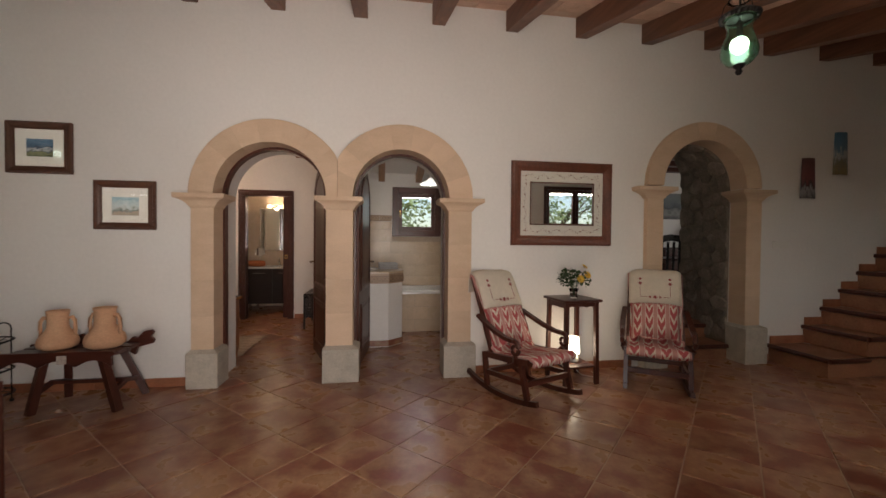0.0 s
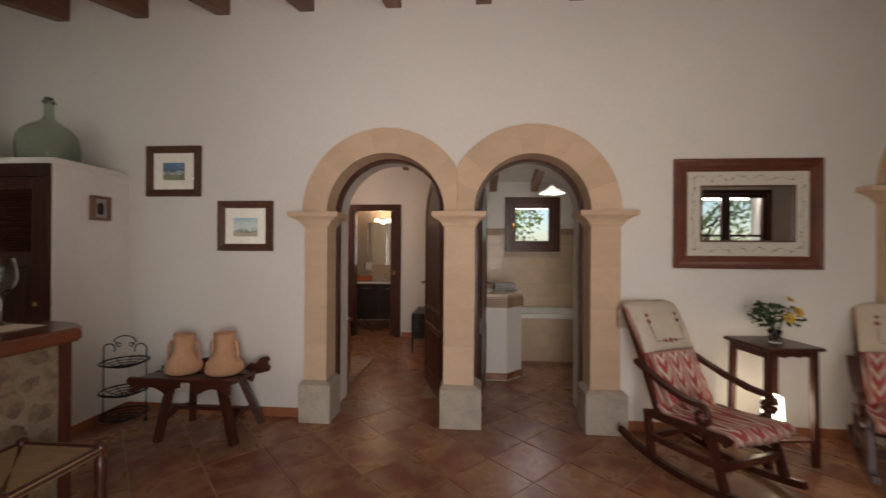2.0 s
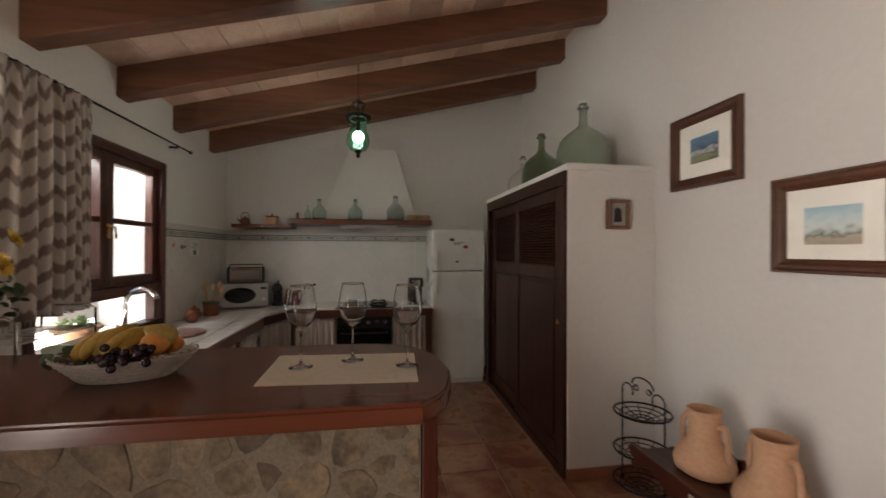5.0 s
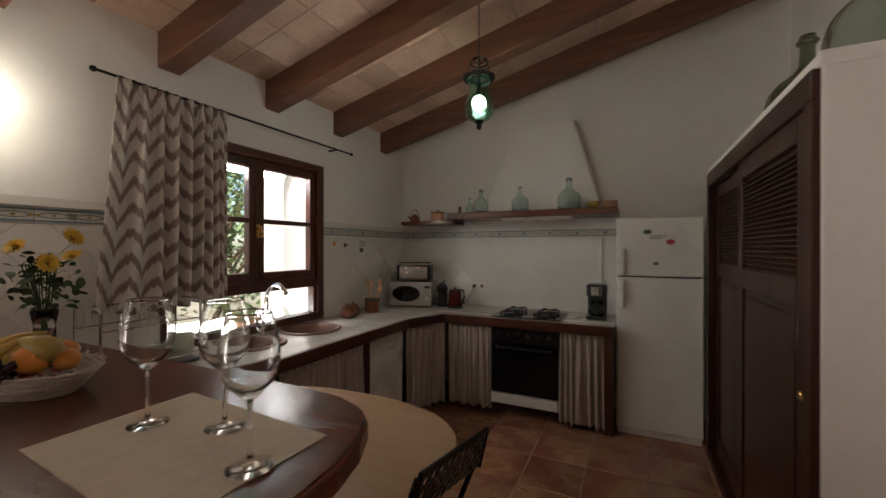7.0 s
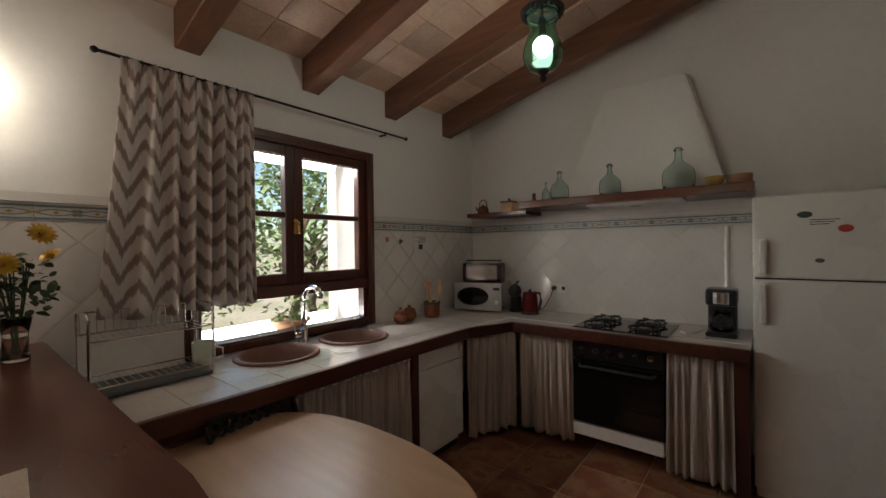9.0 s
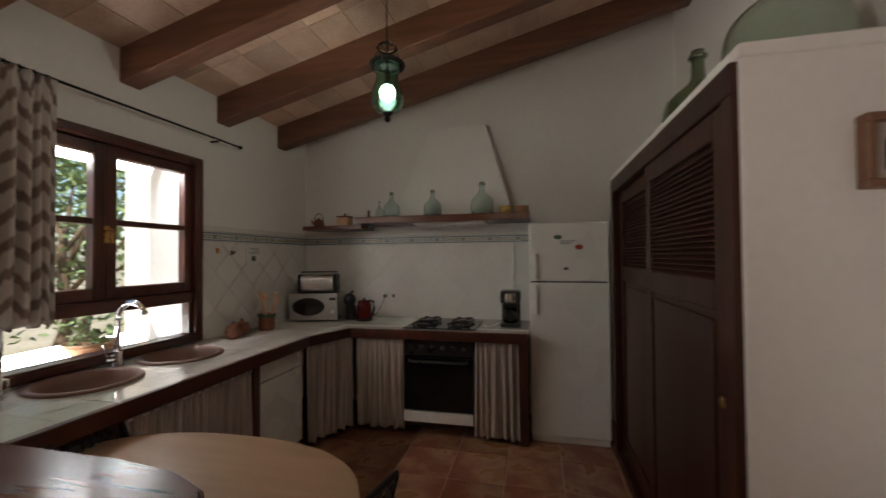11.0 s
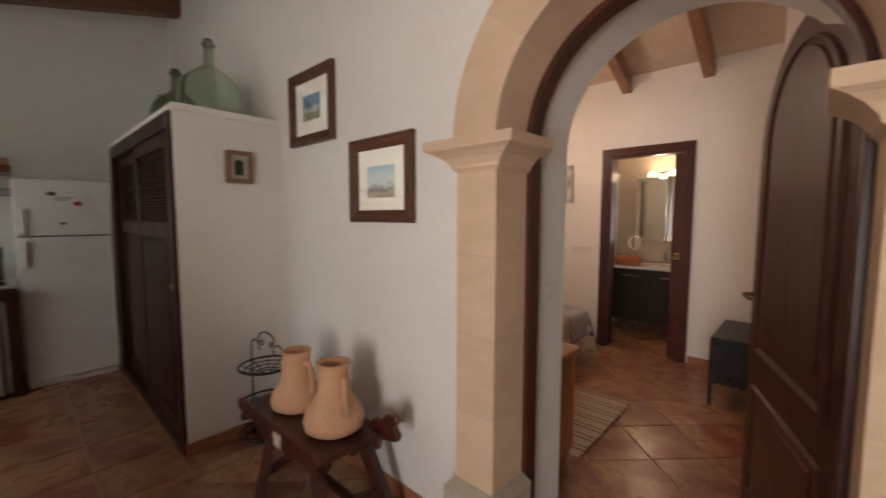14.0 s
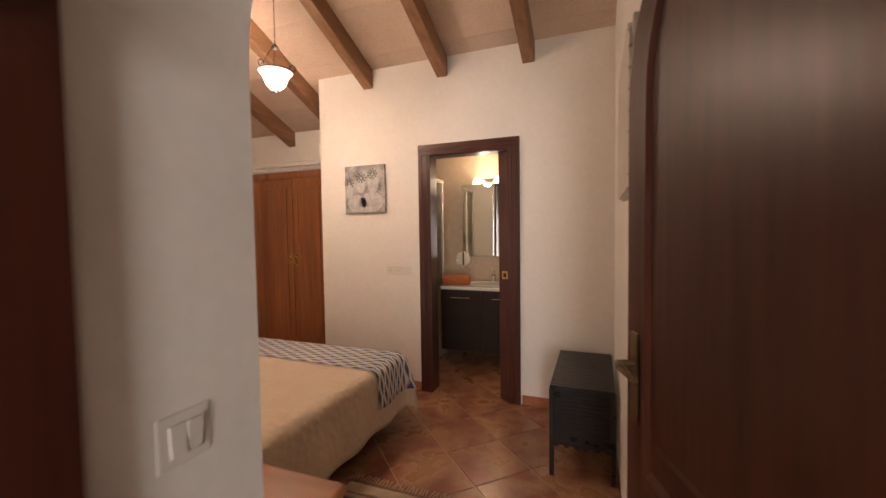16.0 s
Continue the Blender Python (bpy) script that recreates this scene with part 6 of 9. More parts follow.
nz = nt.nodes.new("ShaderNodeTexNoise")
nz.inputs["Scale"].default_value, nz.inputs["Detail"].default_value = 70, 4
mpn = nt.nodes.new("ShaderNodeMapping")
mpn.inputs["Scale"].default_value = (1.0, 0.05, 1)
nt.links.new(tcn.outputs["UV"], mpn.inputs[0])
nt.links.new(mpn.outputs[0], nz.inputs["Vector"])
zig = node_math(nt, "PINGPONG", node_math(nt, "MULTIPLY", sepn.outputs["X"], 5.5), 0.5)
jag = node_math(nt, "MULTIPLY", nz.outputs["Fac"], 0.55)
stripe = node_math(nt, "FRACT", node_math(nt, "ADD", node_math(nt, "ADD", node_math(nt, "MULTIPLY", sepn.outputs["Y"], 9.0), node_math(nt, "MULTIPLY", zig, 1.9)), jag))
soft = nt.nodes.new("ShaderNodeMapRange")
soft.interpolation_type = "SMOOTHSTEP"
soft.inputs["From Min"].default_value, soft.inputs["From Max"].default_value = 0.26, 0.12
nt.links.new(node_math(nt, "ABSOLUTE", node_math(nt, "SUBTRACT", stripe, 0.5)), soft.inputs["Value"])
on = soft.outputs["Result"]
mixc = nt.nodes.new("ShaderNodeMix")
mixc.data_type = "RGBA"
mixc.inputs["A"].default_value, mixc.inputs["B"].default_value = (0.66, 0.61, 0.56, 1), (0.27, 0.205, 0.175, 1)
nt.links.new(on, mixc.inputs["Factor"])
bs = nt.nodes["Principled BSDF"]
nt.links.new(mixc.outputs["Result"], bs.inputs["Base Color"])
bs.inputs["Roughness"].default_value = 0.85


def uv_grid(ob, n, rows):
    uv = ob.data.uv_layers.new(name="UVMap")
    for poly in ob.data.polygons:
        for li in poly.loop_indices:
            vi = ob.data.loops[li].vertex_index
            uv.data[li].uv = ((vi % (n + 1)) / n, 1 - (vi // (n + 1)) / rows)


th = gathered("window_curtain", "cream curtain with brown ikat zigzags drawn to one side", (-1.83, SOUTH + 0.085), (-2.45, SOUTH + 0.085), 1.165, 2.375, 9, 0.036, IKAT, header=0.012, seed=2, flare=1.0, skew=0.11, bunch=1.35)
uv_grid(th.children[0], 108, 20)
th = thing("curtain_rod", "thin dark iron curtain rod with finials and rings", "curtain rod")
part("rod", tube([(-1.75, SOUTH + 0.07, 2.392), (-3.74, SOUTH + 0.07, 2.392)], 0.008), BLACKIRON, th)
for x in (-1.74, -3.75):
    part("finial", moved(ball(0.016), pose(x, SOUTH + 0.07, 2.392)), BLACKIRON, th, smooth=True)
for x in (-2.08, -3.52):
    part("bracket", tube([(x, SOUTH, 2.38), (x, SOUTH + 0.07, 2.38), (x, SOUTH + 0.07, 2.40)], 0.008), BLACKIRON, th)
for k in range(11):
    x = -1.86 - 0.056 * k
    part("ring", tube([(x, SOUTH + 0.07 + 0.017 * math.cos(a), 2.385 + 0.017 * math.sin(a)) for a in np.linspace(0, 2 * math.pi, 11)[:-1]], 0.0025, 5, True), BLACKIRON, th)

# ---- lamps ----
BULB = glow("lit_bulb", (1.0, 0.97, 0.90), 16.0)


def green_pendant(x, y, zb, top):
    th = thing("pendant_lamp", "green bubbled glass lantern pendant hanging on a chain, lit", "lamp", pose(x, y, zb), "green glass pendants")
    prof = [(0.030, 0.055), (0.060, 0.065), (0.088, 0.10), (0.094, 0.135), (0.085, 0.18), (0.066, 0.235), (0.060, 0.265), (0.070, 0.30), (0.088, 0.335)]
    shade = part("shade", lathe(prof + [(r - 0.003, z) for r, z in prof[::-1]], 32, False), LAMP_GLASS, th, "green bubbled glass shade", smooth=True)
    shade.visible_shadow = False
    part("finial", lathe([(0.0, 0.0), (0.010, 0.004), (0.019, 0.020), (0.012, 0.034), (0.024, 0.044), (0.032, 0.060), (0.0, 0.062)], 18), BLACKIRON, th, smooth=True)
    part("bulb", moved(ball(0.030, 1, 1, 1.7), pose(0, 0, 0.17)), BULB, th, "lit white bulb", smooth=True).visible_shadow = False
    bm = bmesh.new()
    n = 48
    lo = [bm.verts.new(((0.090 + (0.006 if k % 2 else -0.004)) * math.cos(2 * math.pi * k / n), (0.090 + (0.006 if k % 2 else -0.004)) * math.sin(2 * math.pi * k / n), 0.322 - (0.010 if k % 2 else 0.0))) for k in range(n)]
    mi = [bm.verts.new((0.104 * math.cos(2 * math.pi * k / n), 0.104 * math.sin(2 * math.pi * k / n), 0.338)) for k in range(n)]
    hi = [bm.verts.new((0.070 * math.cos(2 * math.pi * k / n), 0.070 * math.sin(2 * math.pi * k / n), 0.362)) for k in range(n)]
    for a, b in ((lo, mi), (mi, hi)):
        for k in range(n):
            bm.faces.new((a[k], a[(k + 1) % n], b[(k + 1) % n], b[k]))
    ob = part("collar", bm, BLACKIRON, th, "scalloped dark iron collar")
    part("smoke_bell", lathe([(0.0, 0.475), (0.012, 0.47), (0.030, 0.462), (0.052, 0.445), (0.060, 0.425), (0.056, 0.425), (0.028, 0.455), (0.0, 0.462)], 24), CLEAR, th, "small clear glass smoke bell", smooth=True)
    for a in (0.4, 2.5, 4.6):
        part("arm", tube([(0.09 * math.cos(a), 0.09 * math.sin(a), 0.345), (0.075 * math.cos(a), 0.075 * math.sin(a), 0.41), (0.01 * math.cos(a), 0.01 * math.sin(a), 0.48)], 0.003, 6), BLACKIRON, th)
    part("lamp_holder", lathe([(0.016, 0.22), (0.016, 0.30), (0.006, 0.31), (0.006, 0.47)], 12), BLACKIRON, th)
    z, k, mesh = 0.48, 0, None
    while zb + z < top - 0.03:
        if mesh is None:
            ob = part("chain_link", tube([(0.007 * math.cos(a), 0, 0.013 * math.sin(a)) for a in np.linspace(0, 2 * math.pi, 9)[:-1]], 0.002, 5, True), BLACKIRON, th)
            mesh = ob.data
        else:
            ob = new("chain_link", mesh)
            ob.parent = th
        ob.location, ob.rotation_euler = (0, 0, z + 0.012), (0, 0, radians(90 * (k % 2)))
        z += 0.021
        k += 1
    part("ceiling_cup", moved(lathe([(0.0, 0.0), (0.03, 0.01), (0.045, 0.04)], 18, False), pose(0, 0, top - zb - 0.045)), BLACKIRON, th)
    return th


green_pendant(-3.10, 2.57, 2.255, ceil_z(2.57))
green_pendant(3.09, 2.70, 2.30, ceil_z(2.70))
th = thing("wall_sconce", "white plaster wall sconce glowing beside the kitchen window", "lamp", pose(-1.33, SOUTH + 0.002, 2.06))
part("bowl", moved(lathe([(0.02, -0.10), (0.07, -0.06), (0.10, 0.0), (0.105, 0.03), (0.098, 0.03), (0.06, -0.055), (0.0, -0.085)], 24, False), Matrix.Diagonal((1.1, 0.8, 1, 1)) @ pose(0, 0.11, 0)), glow("sconce_glass", (1.0, 0.88, 0.70), 1.8), th, smooth=True).visible_shadow = False
part("wall_plate", box(-0.04, 0.04, 0, 0.02, -0.06, 0.04, 0.006), WHITE, th)

# ---- bench with clay jugs ----
th = thing("carved_bench", "dark carved wooden rustic bench with splayed legs against the wall", "bench", pose(-1.36, 4.27, 0))
part("seat", joined(box(-0.37, 0.40, -0.145, -0.02, 0.425, 0.452, 0.005), box(-0.37, 0.40, 0.02, 0.145, 0.425, 0.452, 0.005), box(-0.37, 0.40, -0.018, 0.018, 0.41, 0.446)), WOOD_X, th)


part("front_apron", prism([(-0.42, 0.462), (0.38, 0.462), (0.40, 0.44), (0.37, 0.42)] + [(0.37 - 0.75 * f, 0.345 + 0.05 * abs(math.sin(math.pi * 3 * f))) for f in np.linspace(0, 1, 25)] + [(-0.42, 0.36), (-0.39, 0.39), (-0.44, 0.43)], "y", -0.175, -0.145, 0.003), WOOD_X, th)
part("rear_apron", prism([(-0.42, 0.455), (0.30, 0.455), (0.34, 0.50), (0.38, 0.49), (0.43, 0.545), (0.49, 0.555), (0.505, 0.53), (0.48, 0.50), (0.51, 0.47), (0.50, 0.44), (0.38, 0.41)] + [(0.36 - 0.74 * f, 0.345 + 0.05 * abs(math.sin(math.pi * 3 * f))) for f in np.linspace(0, 1, 25)] + [(-0.42, 0.36)], "y", 0.145, 0.175, 0.003), WOOD_X, th)
part("rear_rail", prism([(-0.20, 0.45), (0.02, 0.45), (0.02, 0.50), (-0.04, 0.535), (-0.10, 0.51), (-0.16, 0.535), (-0.20, 0.49)], "y", 0.150, 0.172, 0.002), WOOD_X, th)
for sx, x1 in ((-1, -0.17), (1, 0.425)):
    for sy in (-1, 1):
        xt = -0.12 if sx < 0 else 0.27
        part("leg", sweep([(x1, sy * 0.19, 0.0), (xt, sy * 0.115, 0.43)], 0.055, 0.05), DOOR_WOOD, th)
for sx, x1, xt in ((-1, -0.155, -0.12), (1, 0.375, 0.27)):
    part("side_stretcher", sweep([(x1, -0.165, 0.145), (x1, 0, 0.185), (x1, 0.165, 0.145)], 0.03, 0.035), WOOD_X, th)
part("long_stretcher", sweep([(-0.15, 0, 0.185), (0.37, 0, 0.185)], 0.03, 0.028), WOOD_X, th)
part("badge", box(0.0, 0.066, -0.180, -0.174, 0.372, 0.438, 0.003), material("painted_tile", (0.58, 0.52, 0.44), 0.35, var=0.35, scale=60, fine=160, second=(0.30, 0.22, 0.18)), th, "small patterned tile set in the apron")


def jug(m):
    th = thing("clay_jug", "unglazed pinkish clay jug with two handles on the bench", "jug", m, "clay jugs")
    part("body", lathe([(0.0, 0.0), (0.088, 0.0), (0.118, 0.02), (0.124, 0.05), (0.115, 0.085), (0.085, 0.125), (0.066, 0.155), (0.062, 0.20), (0.066, 0.265), (0.070, 0.285), (0.062, 0.287), (0.056, 0.262), (0.054, 0.19), (0.07, 0.14), (0.0, 0.02)], 36), CLAY, th, smooth=True)
    for s in (-1, 1):
        part("handle", tube([(s * 0.060, 0, 0.225), (s * 0.085, 0, 0.235), (s * 0.102, 0, 0.205), (s * 0.104, 0, 0.15), (s * 0.100, 0, 0.095)], [0.013, 0.013, 0.013, 0.014, 0.016], 10), CLAY, th, smooth=True)
    return th


first = jug(pose(-1.475, 4.275, 0.4535, 0, 0, 12) @ Matrix.Scale(1.06, 4))
copy_thing(first, pose(-1.145, 4.285, 0.4535, 0, 0, -6) @ Matrix.Scale(1.06, 4))

# ---- three-tier iron stand ----
th = thing("plate_stand", "three-tier black wrought iron plate stand with scrolled top", "stand", pose(-2.06, 4.37, 0, 0, 0, 10))
for s in (-1, 1):
    part("upright", tube([(s * 0.165, 0, 0.03), (s * 0.165, 0, 0.60)] + [(s * (0.165 - 0.0 - 0.045 * (1 - math.cos(a))), 0, 0.60 + 0.045 * math.sin(a)) for a in np.linspace(0.3, 3.6, 9)], 0.005, 6), BLACKIRON, th)
    part("scroll", tube([(s * (0.05 + 0.022 * math.cos(a) * (1 - a / 14)), 0, 0.635 + 0.022 * math.sin(a) * (1 - a / 14)) for a in np.linspace(0, 7.5, 20)], 0.004, 6), BLACKIRON, th)
    part("foot", moved(ball(0.016), pose(s * 0.165, 0, 0.016)), BLACKIRON, th)
part("top_arch", tube([(0.085 * math.cos(a), 0, 0.655 + 0.055 * math.sin(a)) for a in np.linspace(0, math.pi, 14)], 0.005, 6), BLACKIRON, th)
for z in (0.07, 0.265, 0.50):
    tier = part("tier_ring", tube([(0.165 * math.cos(a), 0.165 * math.sin(a), z) for a in np.linspace(0, 2 * math.pi, 33)[:-1]], 0.006, 6, True), BLACKIRON, th)
    for q in (0.13, 0.095, 0.06, 0.03):
        part("basket_wire", tube([(q * math.cos(a), q * math.sin(a), z - 0.045 * (1 - (q / 0.165) ** 2)) for a in np.linspace(0, 2 * math.pi, 25)[:-1]], 0.0035, 5, True), BLACKIRON, tier)
    for k in range(10):
        a = 2 * math.pi * k / 10
        part("basket_wire", tube([(q * math.cos(a), q * math.sin(a), z - 0.045 * (1 - (q / 0.165) ** 2)) for q in (0.165, 0.12, 0.07, 0.02)], 0.003, 5), BLACKIRON, tier)

# ---- framed pictures and the mirror ----
FRAME = material("walnut_frame", (0.12, 0.048, 0.026), 0.35, var=0.25, scale=6, fine=60, bump=0.1, bump_scale=60, second=(0.07, 0.028, 0.016), tint=0.1)
MOUNT = material("cream_mount", (0.66, 0.625, 0.55), 0.8, var=0.02, scale=8, fine=80)
PICGLASS = glass("picture_glass", (0.99, 0.99, 0.99), 0.0, 1.35)


def frame_side(L, width, depth):
    """One moulded frame side along x with mitred ends; its outer edge at z = 0, inner edge at z = width, face towards -y."""
    prof = [(0.0, 0.0), (0.0, depth * 0.75), (width * 0.10, depth), (width * 0.22, depth), (width * 0.30, depth * 0.80), (width * 0.55, depth * 0.72), (width * 0.75, depth * 0.55), (width * 0.86, depth * 0.60), (width, depth * 0.50), (width, 0.0)]
    bm = bmesh.new()
    a = [bm.verts.new((z, -d, z)) for z, d in prof]
    b = [bm.verts.new((L - z, -d, z)) for z, d in prof]
    n = len(prof)
    for k in range(n):
        bm.faces.new((a[k], a[(k + 1) % n], b[(k + 1) % n], b[k]))
    bm.faces.new(a[::-1])
    bm.faces.new(b)
    return bm


def frame_sides(th, W, H, width, depth, mat, y=0.0):
    for L, m in ((W, pose(-W / 2, y, -H / 2)), (W, pose(W / 2, y, H / 2, 0, 180)), (H, pose(W / 2, y, -H / 2, 0, -90)), (H, pose(-W / 2, y, H / 2, 0, 90))):
        part("frame_side", moved(frame_side(L, width, depth), m), mat, th)


def paint(name, stops, scale, seed, tilt=0.0):
    """A small painting: colour bands of sky, land and foreground broken up by noise."""
    m = bpy.data.materials.new(name)
    m.use_nodes = True
    nt = m.node_tree
    tc = nt.nodes.new("ShaderNodeTexCoord")
    sep = nt.nodes.new("ShaderNodeSeparateXYZ")
    nt.links.new(tc.outputs["Generated"], sep.inputs[0])
    nz = nt.nodes.new("ShaderNodeTexNoise")
    nz.inputs["Scale"].default_value, nz.inputs["Detail"].default_value = scale, 6
    off = nt.nodes.new("ShaderNodeMapping")
    off.inputs["Location"].default_value = (seed, seed * 2.0, 0)
    nt.links.new(tc.outputs["Generated"], off.inputs[0])
    nt.links.new(off.outputs[0], nz.inputs["Vector"])
    v = node_math(nt, "ADD", sep.outputs["Z"], node_math(nt, "MULTIPLY", node_math(nt, "SUBTRACT", nz.outputs["Fac"], 0.5), 0.75))
    r = nt.nodes.new("ShaderNodeValToRGB")
    els = r.color_ramp.elements
    els[0].position, els[0].color = stops[0][0], (*stops[0][1], 1)
    els[1].position, els[1].color = stops[-1][0], (*stops[-1][1], 1)
    for p, c in stops[1:-1]:
        e = els.new(p)
        e.color = (*c, 1)
    nt.links.new(v, r.inputs[0])
    nt.links.new(r.outputs[0], nt.nodes["Principled BSDF"].inputs["Base Color"])
    nt.nodes["Principled BSDF"].inputs["Roughness"].default_value = 0.6
    return m


SEA1 = paint("coast_painting", [(0.0, (0.05, 0.07, 0.03)), (0.20, (0.20, 0.20, 0.09)), (0.30, (0.06, 0.07, 0.07)), (0.42, (0.40, 0.40, 0.40)), (0.50, (0.04, 0.06, 0.09)), (0.62, (0.06, 0.12, 0.19)), (1.0, (0.09, 0.17, 0.25))], 5, 1.3)
SEA2 = paint("village_painting", [(0.0, (0.30, 0.25, 0.18)), (0.15, (0.38, 0.29, 0.22)), (0.26, (0.09, 0.13, 0.10)), (0.36, (0.36, 0.38, 0.34)), (0.5, (0.46, 0.51, 0.49)), (1.0, (0.26, 0.39, 0.44))], 6, 4.1)


def framed(label, x, z, W, H, fw, art_w, art_h, art, dz=0.0):
    th = thing("framed_picture", label, "picture", pose(x, WALL - 0.002, z), "framed pictures")
    frame_sides(th, W, H, fw, 0.036, FRAME)
    part("mount", box(-W / 2 + fw * 0.9, W / 2 - fw * 0.9, -0.010, -0.006, -H / 2 + fw * 0.9, H / 2 - fw * 0.9), MOUNT, th)
    part("painting", box(-art_w / 2, art_w / 2, -0.0115, -0.0102, -art_h / 2 + dz, art_h / 2 + dz), art, th, "small seaside painting")
    part("glazing", box(-W / 2 + fw * 0.95, W / 2 - fw * 0.95, -0.0140, -0.0128, -H / 2 + fw * 0.95, H / 2 - fw * 0.95), PICGLASS, th).visible_shadow = False
    part("back_board", box(-W / 2 + 0.01, W / 2 - 0.01, -0.006, 0.0, -H / 2 + 0.01, H / 2 - 0.01), FRAME, th)
    return th


framed("coast painting with cream mount in a walnut frame", -1.82, 2.102, 0.495, 0.44, 0.062, 0.20, 0.15, SEA1)
framed("seaside village watercolour with cream mount in a walnut frame", -1.164, 1.627, 0.49, 0.43, 0.062, 0.215, 0.16, SEA2, -0.01)

MX, MZ, MW, MH = 2.918, 1.732, 1.10, 0.86
th = thing("wall_mirror", "wide mirror with flower-stencilled cream border in a pine frame", "mirror", pose(MX, WALL - 0.002, MZ))
PINE = material("stained_pine_frame", (0.15, 0.045, 0.022), 0.32, var=0.22, scale=5, fine=50, bump=0.05, second=(0.09, 0.026, 0.013), tint=0.08)
frame_sides(th, MW, MH, 0.10, 0.035, PINE)
part("stencilled_border", joined(box(-MW / 2 + 0.09, MW / 2 - 0.09, -0.014, -0.008, MH / 2 - 0.215, MH / 2 - 0.09), box(-MW / 2 + 0.09, MW / 2 - 0.09, -0.014, -0.008, -MH / 2 + 0.09, -MH / 2 + 0.215),
                              box(-MW / 2 + 0.09, -MW / 2 + 0.205, -0.014, -0.008, -MH / 2 + 0.215, MH / 2 - 0.215), box(MW / 2 - 0.205, MW / 2 - 0.09, -0.014, -0.008, -MH / 2 + 0.215, MH / 2 - 0.215)), MOUNT, th, "cream border stencilled with brown flowers")
part("inner_slip", joined(box(-MW / 2 + 0.198, MW / 2 - 0.198, -0.020, -0.008, MH / 2 - 0.222, MH / 2 - 0.208), box(-MW / 2 + 0.198, MW / 2 - 0.198, -0.020, -0.008, -MH / 2 + 0.208, -MH / 2 + 0.222),
                         box(-MW / 2 + 0.198, -MW / 2 + 0.212, -0.020, -0.008, -MH / 2 + 0.222, MH / 2 - 0.222), box(MW / 2 - 0.212, MW / 2 - 0.198, -0.020, -0.008, -MH / 2 + 0.222, MH / 2 - 0.222)), FRAME, th)
part("mirror_glass", box(-MW / 2 + 0.2, MW / 2 - 0.2, -0.011, -0.007, -MH / 2 + 0.21, MH / 2 - 0.21), MIRROR, th, "silvered mirror glass")
part("back_board", box(-MW / 2 + 0.02, MW / 2 - 0.02, -0.006, 0.0, -MH / 2 + 0.02, MH / 2 - 0.02), FRAME, th)
STENCIL = material("brown_stencil", (0.24, 0.10, 0.07), 0.8, var=0.3, scale=40, fine=120, tint=0.2, per="island")
bm = bmesh.new()
rnd = random.Random(12)


def dot(bm, x, z, a, b, t):
    tile_solid(bm, [(x + a * math.cos(q) * math.cos(t) - b * math.sin(q) * math.sin(t), z + a * math.cos(q) * math.sin(t) + b * math.sin(q) * math.cos(t)) for q in np.linspace(0, 2 * math.pi, 7)[:-1]], lambda u, v, d: (u, -0.0148 - d, v), 0.0006, 0.0001)


for side in range(4):
    L = MW - 0.30 if side < 2 else MH - 0.30
    n = int(L / 0.020)
    for k in range(n):
        s = -L / 2 + L * (k + 0.5) / n
        w = 0.016 * math.sin(k * 0.85)
        for q in range(2):
            du, dv, t = rnd.uniform(-0.01, 0.01), w + rnd.uniform(-0.012, 0.012), rnd.uniform(0, 3.1)
            u, v = (s + du, (MH / 2 - 0.150 if side == 0 else -MH / 2 + 0.150) + dv) if side < 2 else ((MW / 2 - 0.148 if side == 2 else -MW / 2 + 0.148) + dv, s + du)
            big = k % 6 == 0 and q == 0
            dot(bm, u, v, 0.008 if big else 0.0055, 0.007 if big else 0.0022, t)
ob = part("stencilled_flowers", bm, STENCIL, th, "brown stencilled flower sprays")
tagged(ob, kind="stuff")

th = thing("niche_picture", "small wooden box frame with an arched niche relief", "picture", pose(CL_X1 + 0.0005, 4.31, 1.75, 0, 0, 90))
BOXWOOD = material("brown_box_wood", (0.22, 0.11, 0.06), 0.5, var=0.2, scale=10, fine=80)
part("frame_box", joined(box(-0.078, 0.078, -0.045, 0.0, 0.075, 0.098, 0.003, 1), box(-0.078, 0.078, -0.045, 0.0, -0.098, -0.075, 0.003, 1), box(-0.078, -0.057, -0.045, 0.0, -0.075, 0.075, 0.003, 1), box(0.057, 0.078, -0.045, 0.0, -0.075, 0.075, 0.003, 1)), BOXWOOD, th)
part("relief_plate", box(-0.057, 0.057, -0.020, -0.004, -0.075, 0.075), material("grey_relief", (0.46, 0.42, 0.38), 0.8, var=0.15, scale=40, fine=120, bump=0.3), th)
# no hollow is cut: a raised black plate paints the niche's shade
part("niche", prism([(-0.026, -0.05)] + arc(0, 0.02, 0.026, 180, 0, 12) + [(0.026, -0.05)], "y", -0.024, -0.019), BLACK, th, "black arched plate as the shade inside the niche")
part("niche_figure", moved(lathe([(0.0, 0.0), (0.014, 0.0), (0.011, 0.03), (0.006, 0.055), (0.0, 0.06)], 10), pose(0, -0.025, -0.048)), OLIVE_GLASS, th)

